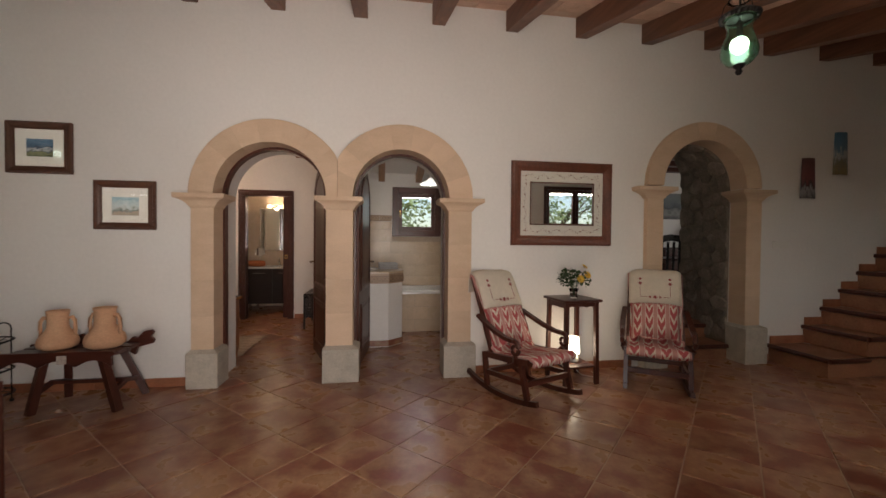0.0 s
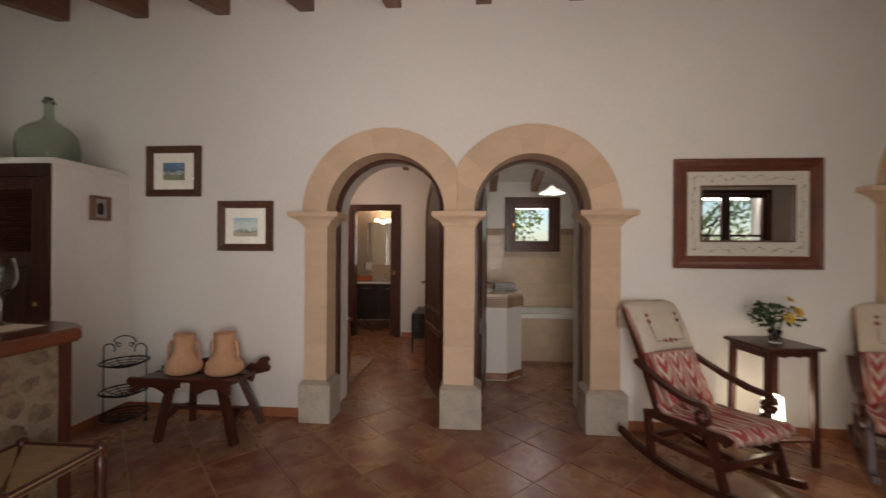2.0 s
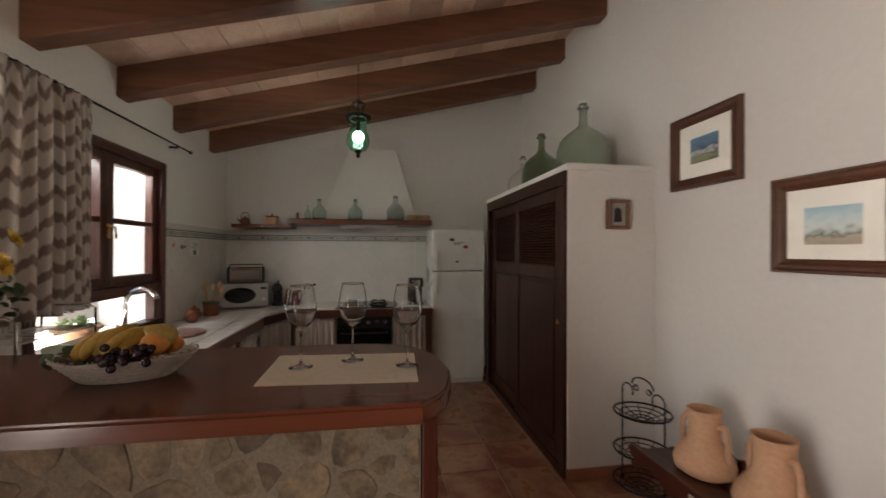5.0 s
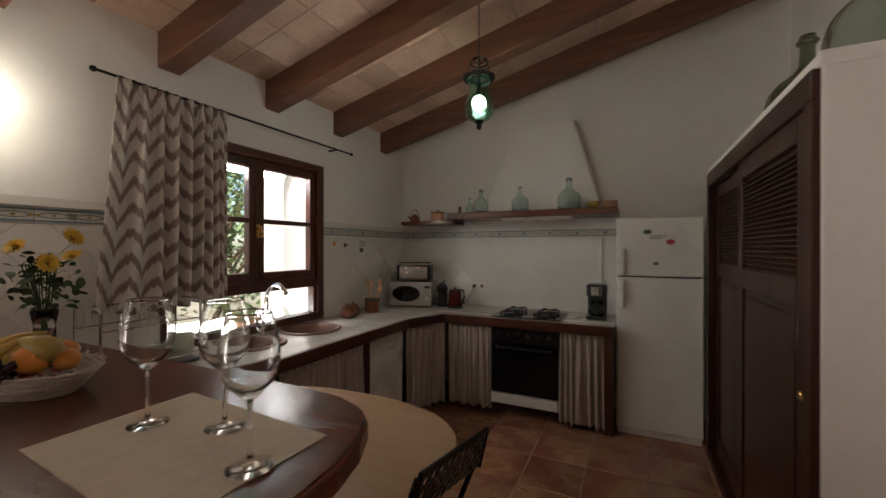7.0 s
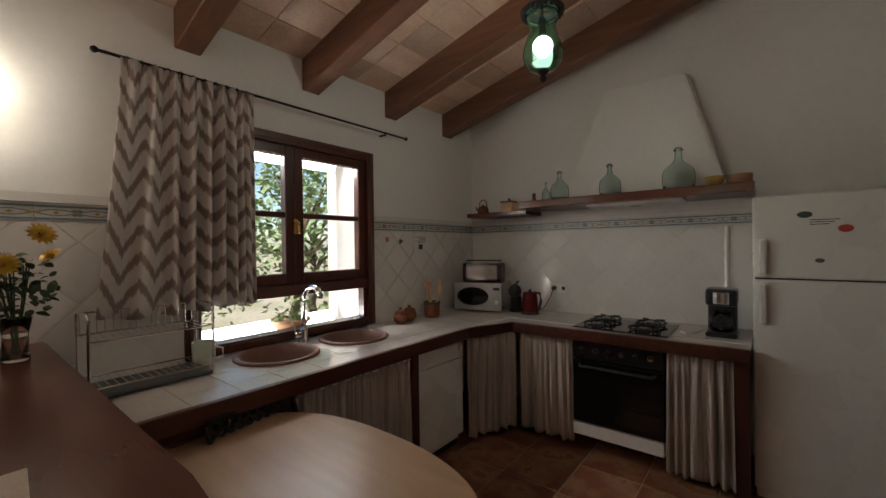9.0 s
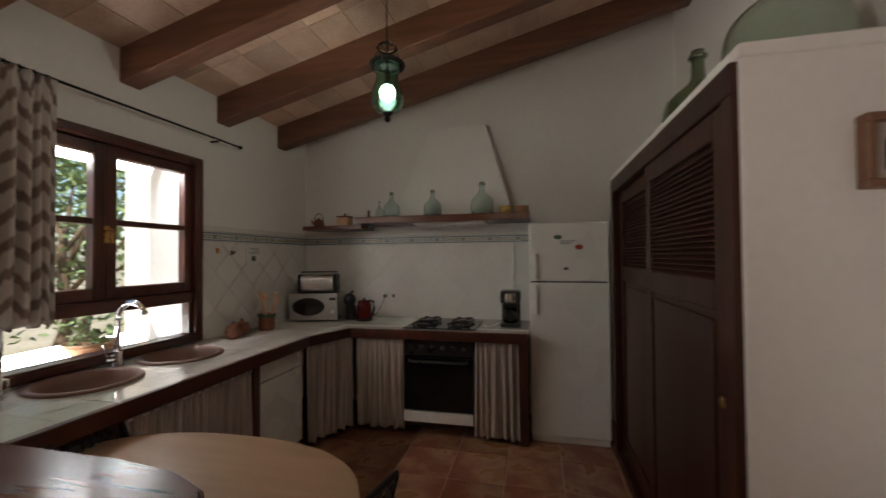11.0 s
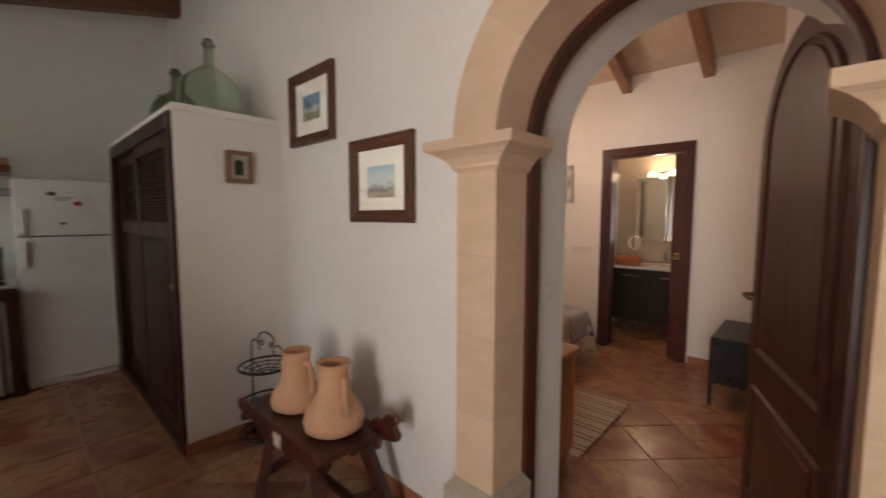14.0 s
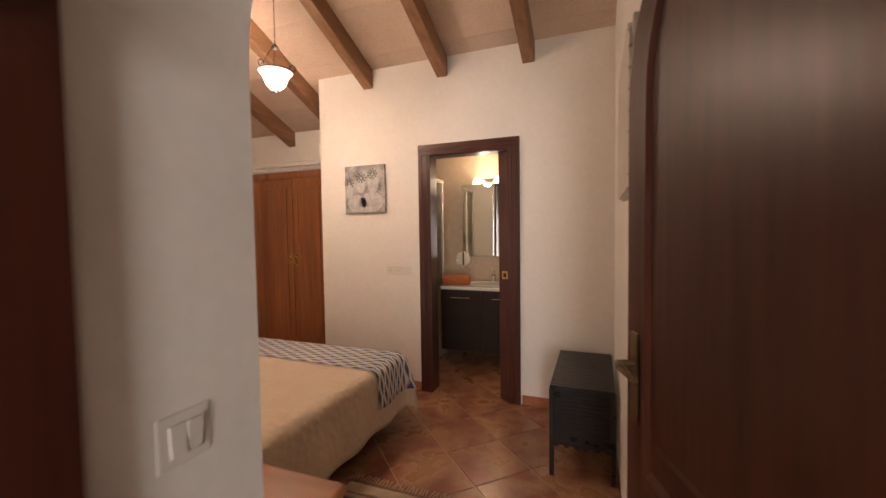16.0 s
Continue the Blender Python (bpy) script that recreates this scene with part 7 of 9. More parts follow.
# painted roof tiles on the wall by the stairs
for x, z, h, art, lb in ((5.92, 2.095, 0.46, paint("dusk_painting", [(0.0, (0.10, 0.10, 0.11)), (0.2, (0.30, 0.30, 0.30)), (0.3, (0.06, 0.04, 0.04)), (0.5, (0.18, 0.05, 0.05)), (1.0, (0.14, 0.06, 0.05))], 5, 7.0), "curved roof tile painted with a dusky red scene"), (6.36, 2.395, 0.49, paint("sky_painting", [(0.0, (0.28, 0.22, 0.10)), (0.3, (0.20, 0.20, 0.14)), (0.42, (0.45, 0.48, 0.48)), (0.6, (0.12, 0.22, 0.30)), (1.0, (0.08, 0.20, 0.30))], 5, 9.0), "curved roof tile painted with a blue sky scene")):
    th = thing("painted_roof_tile", lb, "wall ornament", pose(x, WALL - 0.001, z), "painted roof tiles")
    bm = bmesh.new()
    rings = []
    for j in range(9):
        f = j / 8
        w = 0.105 - 0.02 * f
        rings.append([bm.verts.new((w * math.sin(a), -0.045 * math.cos(a * 0.95) - 0.003, h * (f - 0.5))) for a in np.linspace(-1.45, 1.45, 13)])
    for a, b in zip(rings, rings[1:]):
        for k in range(12):
            bm.faces.new((a[k], a[k + 1], b[k + 1], b[k]))
    ob = part("tile_body", bm, art, th, smooth=True)
    md = ob.modifiers.new("thickness", "SOLIDIFY")
    md.thickness = 0.012

th = thing("light_switch", "white triple switch plate on the wall by the stairs", "switch", pose(5.58, WALL - 0.001, 1.33))
part("plate", box(-0.108, 0.108, -0.010, 0, -0.041, 0.041, 0.003), WHITE, th)
for k in (-1, 0, 1):
    part("rocker", box(k * 0.071 - 0.022, k * 0.071 + 0.022, -0.014, -0.009, -0.022, 0.022, 0.002), WHITE, th)

# ---- rocking chairs ----
KILIM = bpy.data.materials.new("red_ikat_cloth")
KILIM.use_nodes = True
nt = KILIM.node_tree
tcn = nt.nodes.new("ShaderNodeTexCoord")
sepn = nt.nodes.new("ShaderNodeSeparateXYZ")
nt.links.new(tcn.outputs["UV"], sepn.inputs[0])
nz = nt.nodes.new("ShaderNodeTexNoise")
nz.inputs["Scale"].default_value, nz.inputs["Detail"].default_value = 60, 3
mpn = nt.nodes.new("ShaderNodeMapping")
mpn.inputs["Scale"].default_value = (1.0, 0.15, 1)
nt.links.new(tcn.outputs["UV"], mpn.inputs[0])
nt.links.new(mpn.outputs[0], nz.inputs["Vector"])
u4 = node_math(nt, "MULTIPLY", sepn.outputs["X"], 4.0)
fu = node_math(nt, "FRACT", u4)
zig = node_math(nt, "PINGPONG", fu, 0.5)
flame = node_math(nt, "FRACT", node_math(nt, "ADD", node_math(nt, "SUBTRACT", node_math(nt, "MULTIPLY", sepn.outputs["Y"], 6.0), node_math(nt, "MULTIPLY", zig, 2.2)), node_math(nt, "MULTIPLY", nz.outputs["Fac"], 0.5)))
wht = node_math(nt, "LESS_THAN", flame, 0.36)
incol = node_math(nt, "GREATER_THAN", zig, 0.20)
sel = node_math(nt, "MULTIPLY", wht, incol)
red = nt.nodes.new("ShaderNodeMix")
red.data_type = "RGBA"
red.inputs["A"].default_value, red.inputs["B"].default_value = (0.50, 0.25, 0.22, 1), (0.42, 0.085, 0.085, 1)
nt.links.new(incol, red.inputs["Factor"])
fin = nt.nodes.new("ShaderNodeMix")
fin.data_type = "RGBA"
fin.inputs["B"].default_value = (0.66, 0.58, 0.48, 1)
nt.links.new(red.outputs["Result"], fin.inputs["A"])
line = node_math(nt, "LESS_THAN", node_math(nt, "ABSOLUTE", node_math(nt, "SUBTRACT", zig, 0.17)), 0.018)
nt.links.new(node_math(nt, "MAXIMUM", sel, line), fin.inputs["Factor"])
nt.links.new(fin.outputs["Result"], nt.nodes["Principled BSDF"].inputs["Base Color"])
nt.nodes["Principled BSDF"].inputs["Roughness"].default_value = 0.9
EMB = material("red_embroidery", (0.30, 0.05, 0.05), 0.85, var=0.2, scale=50, fine=200)


def cloth_strip(path, w, th_, seed, n=16):
    """A thick padded strip along a side path of (y, z), w wide; returns the bmesh and its rows."""
    rnd = random.Random(seed)
    bm = bmesh.new()
    rows = []
    for j, (y, z) in enumerate(path):
        a, b = path[max(j - 1, 0)], path[min(j + 1, len(path) - 1)]
        ty, tz = b[0] - a[0], b[1] - a[1]
        L = math.hypot(ty, tz)
        ny, nz_ = -tz / L, ty / L
        row = []
        for i in range(n + 1):
            u = i / n
            puff = th_ * (1 - (2 * u - 1) ** 6) + 0.004 * math.sin(9 * u + j * 1.1 + seed)
            row.append(bm.verts.new(((u - 0.5) * w, y + ny * puff, z + nz_ * puff)))
        rows.append(row)
    for a, b in zip(rows, rows[1:]):
        for i in range(n):
            bm.faces.new((a[i], a[i + 1], b[i + 1], b[i]))
    return bm, n, len(rows) - 1


def rocking_chair(m, label):
    """Faces local -y; floor at z = 0."""
    th = thing("rocking_chair", label, "rocking chair", m, "rocking chairs")
    w = 0.255
    for s in (-1, 1):
        x = s * w
        rock = [(x, y, 0.022 + 0.30 * (y + 0.03) ** 2 + (0.16 * max(0.0, y - 0.25) ** 1.5)) for y in np.linspace(-0.46, 0.44, 15)]
        part("rocker", sweep(rock, 0.034, 0.042), WOOD, th)
        part("front_leg", sweep([(x, -0.36, 0.045), (x, -0.27, 0.36)], 0.034, 0.042), WOOD, th)
        part("rear_leg", sweep([(x, 0.15, 0.03), (x, 0.19, 0.34)], 0.034, 0.042), WOOD, th)
        part("back_post", sweep([(x * 0.95, 0.10, 0.32), (x * 0.93, 0.24, 0.64), (x * 0.90, 0.42, 1.0)], 0.03, 0.034), WOOD, th)
        part("seat_rail", sweep([(x, -0.36, 0.375), (x, -0.10, 0.345), (x, 0.17, 0.325)], 0.034, 0.05), WOOD, th)
        arm = [(x * 1.06, 0.27, 0.66), (x * 1.10, 0.16, 0.615), (x * 1.13, 0.02, 0.565), (x * 1.14, -0.12, 0.53), (x * 1.13, -0.22, 0.525)]
        part("arm", sweep(arm, 0.046, 0.03), WOOD, th)
        scr = [(x * 1.13, -0.235 - 0.058 * math.sin(a) * (1 - a / 9.5), 0.462 + 0.062 * math.cos(a) * (1 - a / 9.5)) for a in np.linspace(-0.3, 6.4, 22)]
        part("arm_scroll", tube(scr, [0.022 - 0.0005 * k for k in range(22)], 8), WOOD, th, "carved scroll at the arm end", smooth=True)
        part("arm_post", sweep([(x * 1.10, -0.24, 0.40), (x * 1.02, -0.20, 0.345)], 0.03, 0.05), WOOD, th)
    part("front_rail", prism([(-w, 0.375), (w, 0.375)] + [(w - 2 * w * f, 0.325 + 0.014 * abs(math.sin(math.pi * 5 * f))) for f in np.linspace(0, 1, 31)], "y", -0.365, -0.335), WOOD_X, th, "carved front rail")
    part("stretcher", sweep([(-w, -0.32, 0.19), (w, -0.32, 0.19)], 0.028, 0.045), WOOD_X, th)
    part("stretcher", sweep([(-w, 0.16, 0.17), (w, 0.16, 0.17)], 0.028, 0.04), WOOD_X, th)
    part("side_stretcher", sweep([(-w, -0.31, 0.20), (-w, 0.16, 0.17)], 0.026, 0.04), WOOD, th)
    part("side_stretcher", sweep([(w, -0.31, 0.20), (w, 0.16, 0.17)], 0.026, 0.04), WOOD, th)
    part("crest_rail", sweep([(-w * 0.92, 0.42, 0.985), (w * 0.92, 0.42, 0.985)], 0.03, 0.045), WOOD_X, th)
    path = [(-0.40, 0.345), (-0.415, 0.385), (-0.38, 0.405), (-0.25, 0.385), (-0.05, 0.36), (0.06, 0.355), (0.12, 0.40), (0.20, 0.58), (0.28, 0.75), (0.36, 0.91), (0.405, 1.0), (0.44, 1.015), (0.45, 0.97)]
    bm, n, rows = cloth_strip(path, 0.50, 0.016, 3)
    ob = part("cloth_cover", bm, KILIM, th, "red and white ikat cloth cover", smooth=True)
    uv_grid(ob, n, rows)
    md = ob.modifiers.new("thickness", "SOLIDIFY")
    md.thickness = 0.012
    # loose cushion on the back
    bm, n, rows = cloth_strip([(0.065, 0.39), (0.075, 0.40), (0.145, 0.55), (0.215, 0.70), (0.222, 0.715)], 0.42, 0.055, 5)
    ob = part("back_cushion", bm, KILIM, th, "red ikat cushion", smooth=True)
    uv_grid(ob, n, rows)
    md = ob.modifiers.new("thickness", "SOLIDIFY")
    md.thickness = 0.02
    # linen head cover, folded over the crest
    bm, n, rows = cloth_strip([(0.232, 0.715), (0.30, 0.86), (0.37, 0.985), (0.41, 1.022), (0.455, 1.03), (0.475, 0.98), (0.475, 0.84)], 0.475, 0.030, 7)
    hc = part("head_cover", bm, LINEN, th, "off-white linen head cover with red embroidery", smooth=True)
    md = hc.modifiers.new("thickness", "SOLIDIFY")
    md.thickness = 0.004

    def on_cover(u, v, h=0.0):
        y0, z0, y1, z1 = 0.232, 0.715, 0.37, 0.985
        L = math.hypot(y1 - y0, z1 - z0)
        ny, nz2 = -(z1 - z0) / L, (y1 - y0) / L
        p = 0.030 * (1 - (2 * (u / 0.475)) ** 6) + 0.012 + h
        return (u, y0 + (y1 - y0) * v + ny * p, z0 + (z1 - z0) * v + nz2 * p)
    for cu, cv, s in ((-0.135, 0.70, 1.0), (-0.135, 0.86, 0.8), (0.135, 0.70, 1.0), (0.135, 0.86, 0.8), (0.0, 0.22, 1.0), (-0.045, 0.22, 0.7), (0.045, 0.22, 0.7)):
        bm = bmesh.new()
        r = 0.024 * s
        pts = [((cu + (r if k % 2 == 0 else r * 0.45) * math.cos(math.pi * k / 6)), (cv + (r if k % 2 == 0 else r * 0.45) * math.sin(math.pi * k / 6) / 0.30)) for k in range(12)]
        bm.faces.new([bm.verts.new(on_cover(p[0], p[1])) for p in pts])
        o = part("embroidered_flower", bm, EMB, hc)
        md = o.modifiers.new("thickness", "SOLIDIFY")
        md.thickness = 0.0015
    for a, b in (((-0.135, 0.60), (-0.135, 0.26)), ((0.135, 0.60), (0.135, 0.26)), ((-0.135, 0.22), (-0.07, 0.22)), ((0.135, 0.22), (0.07, 0.22))):
        part("embroidered_line", tube([on_cover(a[0] + (b[0] - a[0]) * f, a[1] + (b[1] - a[1]) * f) for f in (0, 0.5, 1)], 0.0022, 5), EMB, hc)
    return th


rocking_chair(pose(2.31, 4.10, 0, 0, 0, 23.5), "carved dark rocking chair with red ikat cover beside a table")
rocking_chair(pose(3.66, 4.11, 0, 0, 0, -34), "carved dark rocking chair with red ikat cover near an arch")

# ---- side table, lamp and flowers ----
th = thing("side_table", "tall dark wooden side table with a lower shelf against the wall", "side table", pose(2.90, 4.30, 0, 0, 0, 6))
part("tabletop", box(-0.20, 0.20, -0.20, 0.20, 0.775, 0.80, 0.008), WOOD_X, th)
part("apron", prism([(-0.155, 0.775), (0.155, 0.775)] + [(0.155 - 0.31 * f, 0.725 + 0.012 * abs(math.sin(math.pi * 3 * f))) for f in np.linspace(0, 1, 19)], "y", -0.163, -0.148), WOOD_X, th)
part("apron", box(-0.155, 0.155, 0.148, 0.163, 0.72, 0.775), WOOD_X, th)
for s in (-1, 1):
    part("apron", box(s * 0.155 - 0.008, s * 0.155 + 0.008, -0.15, 0.15, 0.72, 0.775), WOOD_X, th)
    for q in (-1, 1):
        part("leg", sweep([(s * 0.165, q * 0.165, 0), (s * 0.155, q * 0.155, 0.775)], 0.036, 0.036), WOOD, th)
for k in range(4):
    part("shelf_slat", box(-0.16, 0.16, -0.155 + 0.079 * k, -0.155 + 0.079 * k + 0.073, 0.155, 0.172, 0.003), WOOD_X, th)
th = thing("table_lamp", "small white ceramic lamp with a glowing white shade", "lamp", pose(2.925, 4.32, 0.173))
part("foot", lathe([(0.0, 0), (0.05, 0), (0.058, 0.02), (0.05, 0.05), (0.032, 0.068), (0.02, 0.075), (0.0, 0.078)], 24), WHITE, th, smooth=True)
part("shade", lathe([(0.062, 0.078), (0.066, 0.09), (0.056, 0.235), (0.050, 0.24), (0.047, 0.24), (0.060, 0.09)], 28, False), glow("lit_shade", (1.0, 0.83, 0.60), 5.0), th, "glowing white shade", smooth=True).visible_shadow = False
bouquet("bunch of yellow flowers with dense green leaves in a glass vase", pose(2.90, 4.27, 0.8005), 0.30, 0.165, ((0.10, -0.06, 0.22, 0.045, 60, 10), (0.13, 0.05, 0.29, 0.04, 40, 40), (0.0, -0.12, 0.19, 0.045, 70, 0)), 190, 33, 0.09, 0.045)
tagged(part("lamp_lead", tube([(2.93, 4.40, 0.18), (3.02, 4.50, 0.06), (3.06, 4.40, 0.006), (3.18, 4.30, 0.006), (3.22, 4.50, 0.006)], 0.003, 6), WHITE), "thin white lamp lead on the floor", "lead")

# ---- stairs by the end of the hall ----
STEPTILE = material("stair_tile", (0.30, 0.135, 0.07), 0.38, var=0.16, scale=7, fine=50, second=(0.22, 0.085, 0.045), tint=0.15)
th = thing("staircase", "tiled staircase with dark rounded wooden nosings climbing along the wall", "stairs")
xs = [5.44, 5.90, 6.15, 6.40, 6.65, 6.90, 7.15, 7.40, 7.65, 7.90]
for k, x in enumerate(xs):
    z0, z1 = (0.0 if k == 0 else 0.20 + 0.206 * (k - 1)), 0.20 + 0.206 * k
    xe = xs[k + 1] + 0.02 if k + 1 < len(xs) else 8.6
    part("riser", box(x + 0.02, EAST, 3.98, WALL, z0, z1 - 0.03), STEPTILE, th)
    part("tread", box(x + 0.03, xe, 4.0, WALL, z1 - 0.03, z1 - 0.004, 0.003), STEPTILE, th)
    ob = part("nosing", joined(tube([(x + 0.012, 3.96, z1 - 0.024), (x + 0.012, WALL - 0.002, z1 - 0.024)], 0.025, 10), tube([(x + 0.012, 3.96, z1 - 0.024), (xe, 3.96, z1 - 0.024)], 0.025, 10)), WOOD, th, "dark rounded wooden nosing")
    part("skirting", box(x + 0.03, xe, WALL - 0.014, WALL - 0.001, z1 - 0.004, z1 + 0.085, 0.002), SKIRT, th)

# ---- steps and dining room beyond the third arch ----
GREYSTONE = material("grey_rubble", (0.28, 0.235, 0.185), 0.85, var=0.25, scale=6, fine=40, bump=0.6, bump_scale=24, second=(0.13, 0.11, 0.09), tint=0.28)
A3 = ARCHES[2]
th = thing("dining_steps", "two tiled steps with dark wooden nosings under the arch", "stairs")
for k, (y0, z0, z1) in enumerate(((4.71, 0.0, 0.17), (5.05, 0.17, 0.34))):
    part("riser", box(3.90, 5.6, y0 + 0.02, 7.9, z0, z1 - 0.02), STEPTILE, th)
    part("tread", box(3.90, 5.6, y0 + 0.025, y0 + 0.36 if k == 0 else 7.9, z1 - 0.02, z1 - 0.003, 0.003), STEPTILE, th)
    part("nosing", tube([(3.95, y0 + 0.01, z1 - 0.022), (5.25, y0 + 0.01, z1 - 0.022)], 0.024, 10), WOOD, th, "dark rounded wooden nosing")
# thick rubble wall in the passage
DX0, DX1, DY1 = 3.2, 9.2, 8.3
stone_wall = structure("wall_passage", joined(box(5.16, 5.36, BACK, 5.62, 0, 3.2), box(3.70, 3.88, BACK, 5.62, 0, 3.2), prism([(3.88, 3.2), (3.88, 2.10)] + arc(4.52, 2.10, 0.64, 180, 0, 16) + [(5.16, 3.2)], "y", BACK + 0.002, 5.62)), material("rubble_mortar", (0.24, 0.20, 0.155), 0.9, var=0.15, scale=12, fine=80, bump=0.5), "rough grey rubble stone passage wall")
rubble(stone_wall, voronoi_cells(4.80, 5.61, 0.36, 2.45, 58, 31, gap=0.010), lambda u, v, d: (5.158 - d, u, v), 0.045, 9, GREYSTONE)
cells = voronoi_cells(0.0, 2.0, BACK + 0.01, 5.61, 26, 37, gap=0.010)
rubble(stone_wall, cells, lambda u, v, d: (4.52 - (0.642 - d) * math.cos(u / 0.642), v, 2.10 + (0.642 - d) * math.sin(u / 0.642)), 0.035, 13, GREYSTONE)
ra, rb = 0.508, 0.5185
structure("wall_passage_lining", prism([(A3[0] - ra, 0)] + arc(A3[0], A3[2], ra, 180, 0, 28) + [(A3[0] + ra, 0), (A3[0] + rb, 0)] + arc(A3[0], A3[2], rb, 0, 180, 28) + [(A3[0] - rb, 0)], "y", 4.767, 5.148), bpy.data.materials["rubble_mortar"], "rough mortar lining of the stone passage")
rubble(stone_wall, voronoi_cells(4.768, 5.146, 0.20, 1.95, 30, 41, gap=0.004), lambda u, v, d: (5.074 - d, u, v), 0.03, 15, GREYSTONE)
rubble(stone_wall, voronoi_cells(0.0, 1.60, 4.768, 5.146, 26, 43, gap=0.004), lambda u, v, d: (A3[0] + (0.510 - d) * math.cos(u / 0.517), v, A3[2] + (0.510 - d) * math.sin(u / 0.517)), 0.03, 17, GREYSTONE)
structure("wall_dining_far", box(DX0, DX1, DY1, DY1 + 0.15, 0, 3.6), PLASTER, "off-white end wall of the dining room")
# the opening is added out of view, to hold the dining room's fill lamp
structure("wall_dining_right", joined(box(DX1, DX1 + 0.15, BACK, 6.0, 0, 3.6), box(DX1, DX1 + 0.15, 6.9, DY1, 0, 3.6), box(DX1, DX1 + 0.15, 6.0, 6.9, 0, 1.3), box(DX1, DX1 + 0.15, 6.0, 6.9, 2.3, 3.6)), PLASTER, "off-white side wall of the dining room")
structure("wall_dining_left", box(DX0 - 0.15, DX0, BACK, DY1, 0, 3.6), PLASTER, "off-white side wall of the dining room")
structure("ceiling_dining", box(DX0, DX1, BACK, DY1, 3.0, 3.1), PLASTER, "white ceiling of the dining room")
structure("floor_dining", box(DX0, DX1, BACK + 0.3, DY1, 0.2, 0.337), STEPTILE, "terracotta floor of the dining room")
first = None
for k in range(6):
    if first is None:
        first = tagged(part("ceiling_beam", box(DX0, DX1, -0.07, 0.07, 2.80, 3.0, 0.005), WOOD_X), "dark wooden dining room beam", "beam", "beams of the dining room")
        first.location.y = 5.9
    else:
        copy_thing(first, pose(0, 5.9 + 0.55 * k, 0))
th = thing("landscape_painting", "unframed dark grey landscape painting on the dining room wall", "painting", pose(7.35, DY1 - 0.002, 2.12))
part("canvas", box(-0.42, 0.42, -0.03, 0, -0.27, 0.27, 0.004), paint("grey_landscape", [(0.0, (0.06, 0.06, 0.06)), (0.25, (0.22, 0.22, 0.21)), (0.4, (0.04, 0.05, 0.05)), (0.6, (0.10, 0.12, 0.13)), (1.0, (0.16, 0.18, 0.18))], 4, 3.0), th)
th = thing("dining_table", "dark wooden dining table in the dim dining room", "table", pose(6.3, 7.0, 0.338))
part("tabletop", box(-0.9, 0.9, -0.45, 0.45, 0.71, 0.75, 0.008), WOOD_X, th)
for sx in (-1, 1):
    for sy in (-1, 1):
        part("leg", box(sx * 0.8 - 0.04, sx * 0.8 + 0.04, sy * 0.36 - 0.04, sy * 0.36 + 0.04, 0, 0.71, 0.006), WOOD, th)


def dining_chair(m):
    th = thing("dining_chair", "black high-backed slatted dining chair with tied seat cushion", "chair", m, "dining chairs")
    for s in (-1, 1):
        part("back_post", sweep([(s * 0.20, 0.19, 0), (s * 0.20, 0.20, 0.45), (s * 0.20, 0.27, 1.08)], 0.035, 0.035), BLACK, th)
        part("front_leg", box(s * 0.20 - 0.018, s * 0.20 + 0.018, -0.21, -0.174, 0, 0.44, 0.004), BLACK, th)
    part("seat", box(-0.22, 0.22, -0.22, 0.21, 0.43, 0.455, 0.006), BLACK, th)
    part("seat_cushion", box(-0.20, 0.20, -0.20, 0.17, 0.456, 0.495, 0.018, 3), LINEN, th)
    part("crest_rail", sweep([(-0.21, 0.268, 1.05), (0, 0.275, 1.09), (0.21, 0.268, 1.05)], 0.025, 0.10), BLACK, th)
    for k in range(4):
        part("slat", sweep([(-0.12 + 0.08 * k, 0.205, 0.48), (-0.12 + 0.08 * k, 0.268, 1.02)], 0.035, 0.012), BLACK, th)
    part("stretcher", box(-0.20, 0.20, -0.20, -0.18, 0.20, 0.23), BLACK, th)
    return th


first = dining_chair(pose(5.62, 6.45, 0.338, 0, 0, 150))
copy_thing(first, pose(6.35, 6.42, 0.338, 0, 0, 172))
th = thing("sideboard", "dark wooden sideboard against the dining room wall", "sideboard", pose(7.4, DY1 - 0.26, 0.338))
part("body", box(-0.8, 0.8, -0.22, 0.25, 0.08, 0.92, 0.008), WOOD_X, th)
for k in range(3):
    part("door", box(-0.78 + 0.53 * k, -0.27 + 0.53 * k, -0.235, -0.22, 0.12, 0.88, 0.006), WOOD, th)
th = thing("shaded_lamp", "table lamp with pale shade on the sideboard", "lamp", pose(7.75, DY1 - 0.28, 1.26))
part("foot", lathe([(0.0, 0), (0.07, 0), (0.03, 0.06), (0.02, 0.22)], 18), BLACK, th)
part("shade", lathe([(0.15, 0.22), (0.13, 0.45), (0.125, 0.45), (0.145, 0.22)], 24, False), LINEN, th)
th = thing("floor_box", "white junction box low on the rubble wall", "box", pose(5.112, 5.06, 0.50))
part("cover", box(-0.02, 0, -0.09, 0.09, -0.06, 0.06, 0.004), WHITE, th)

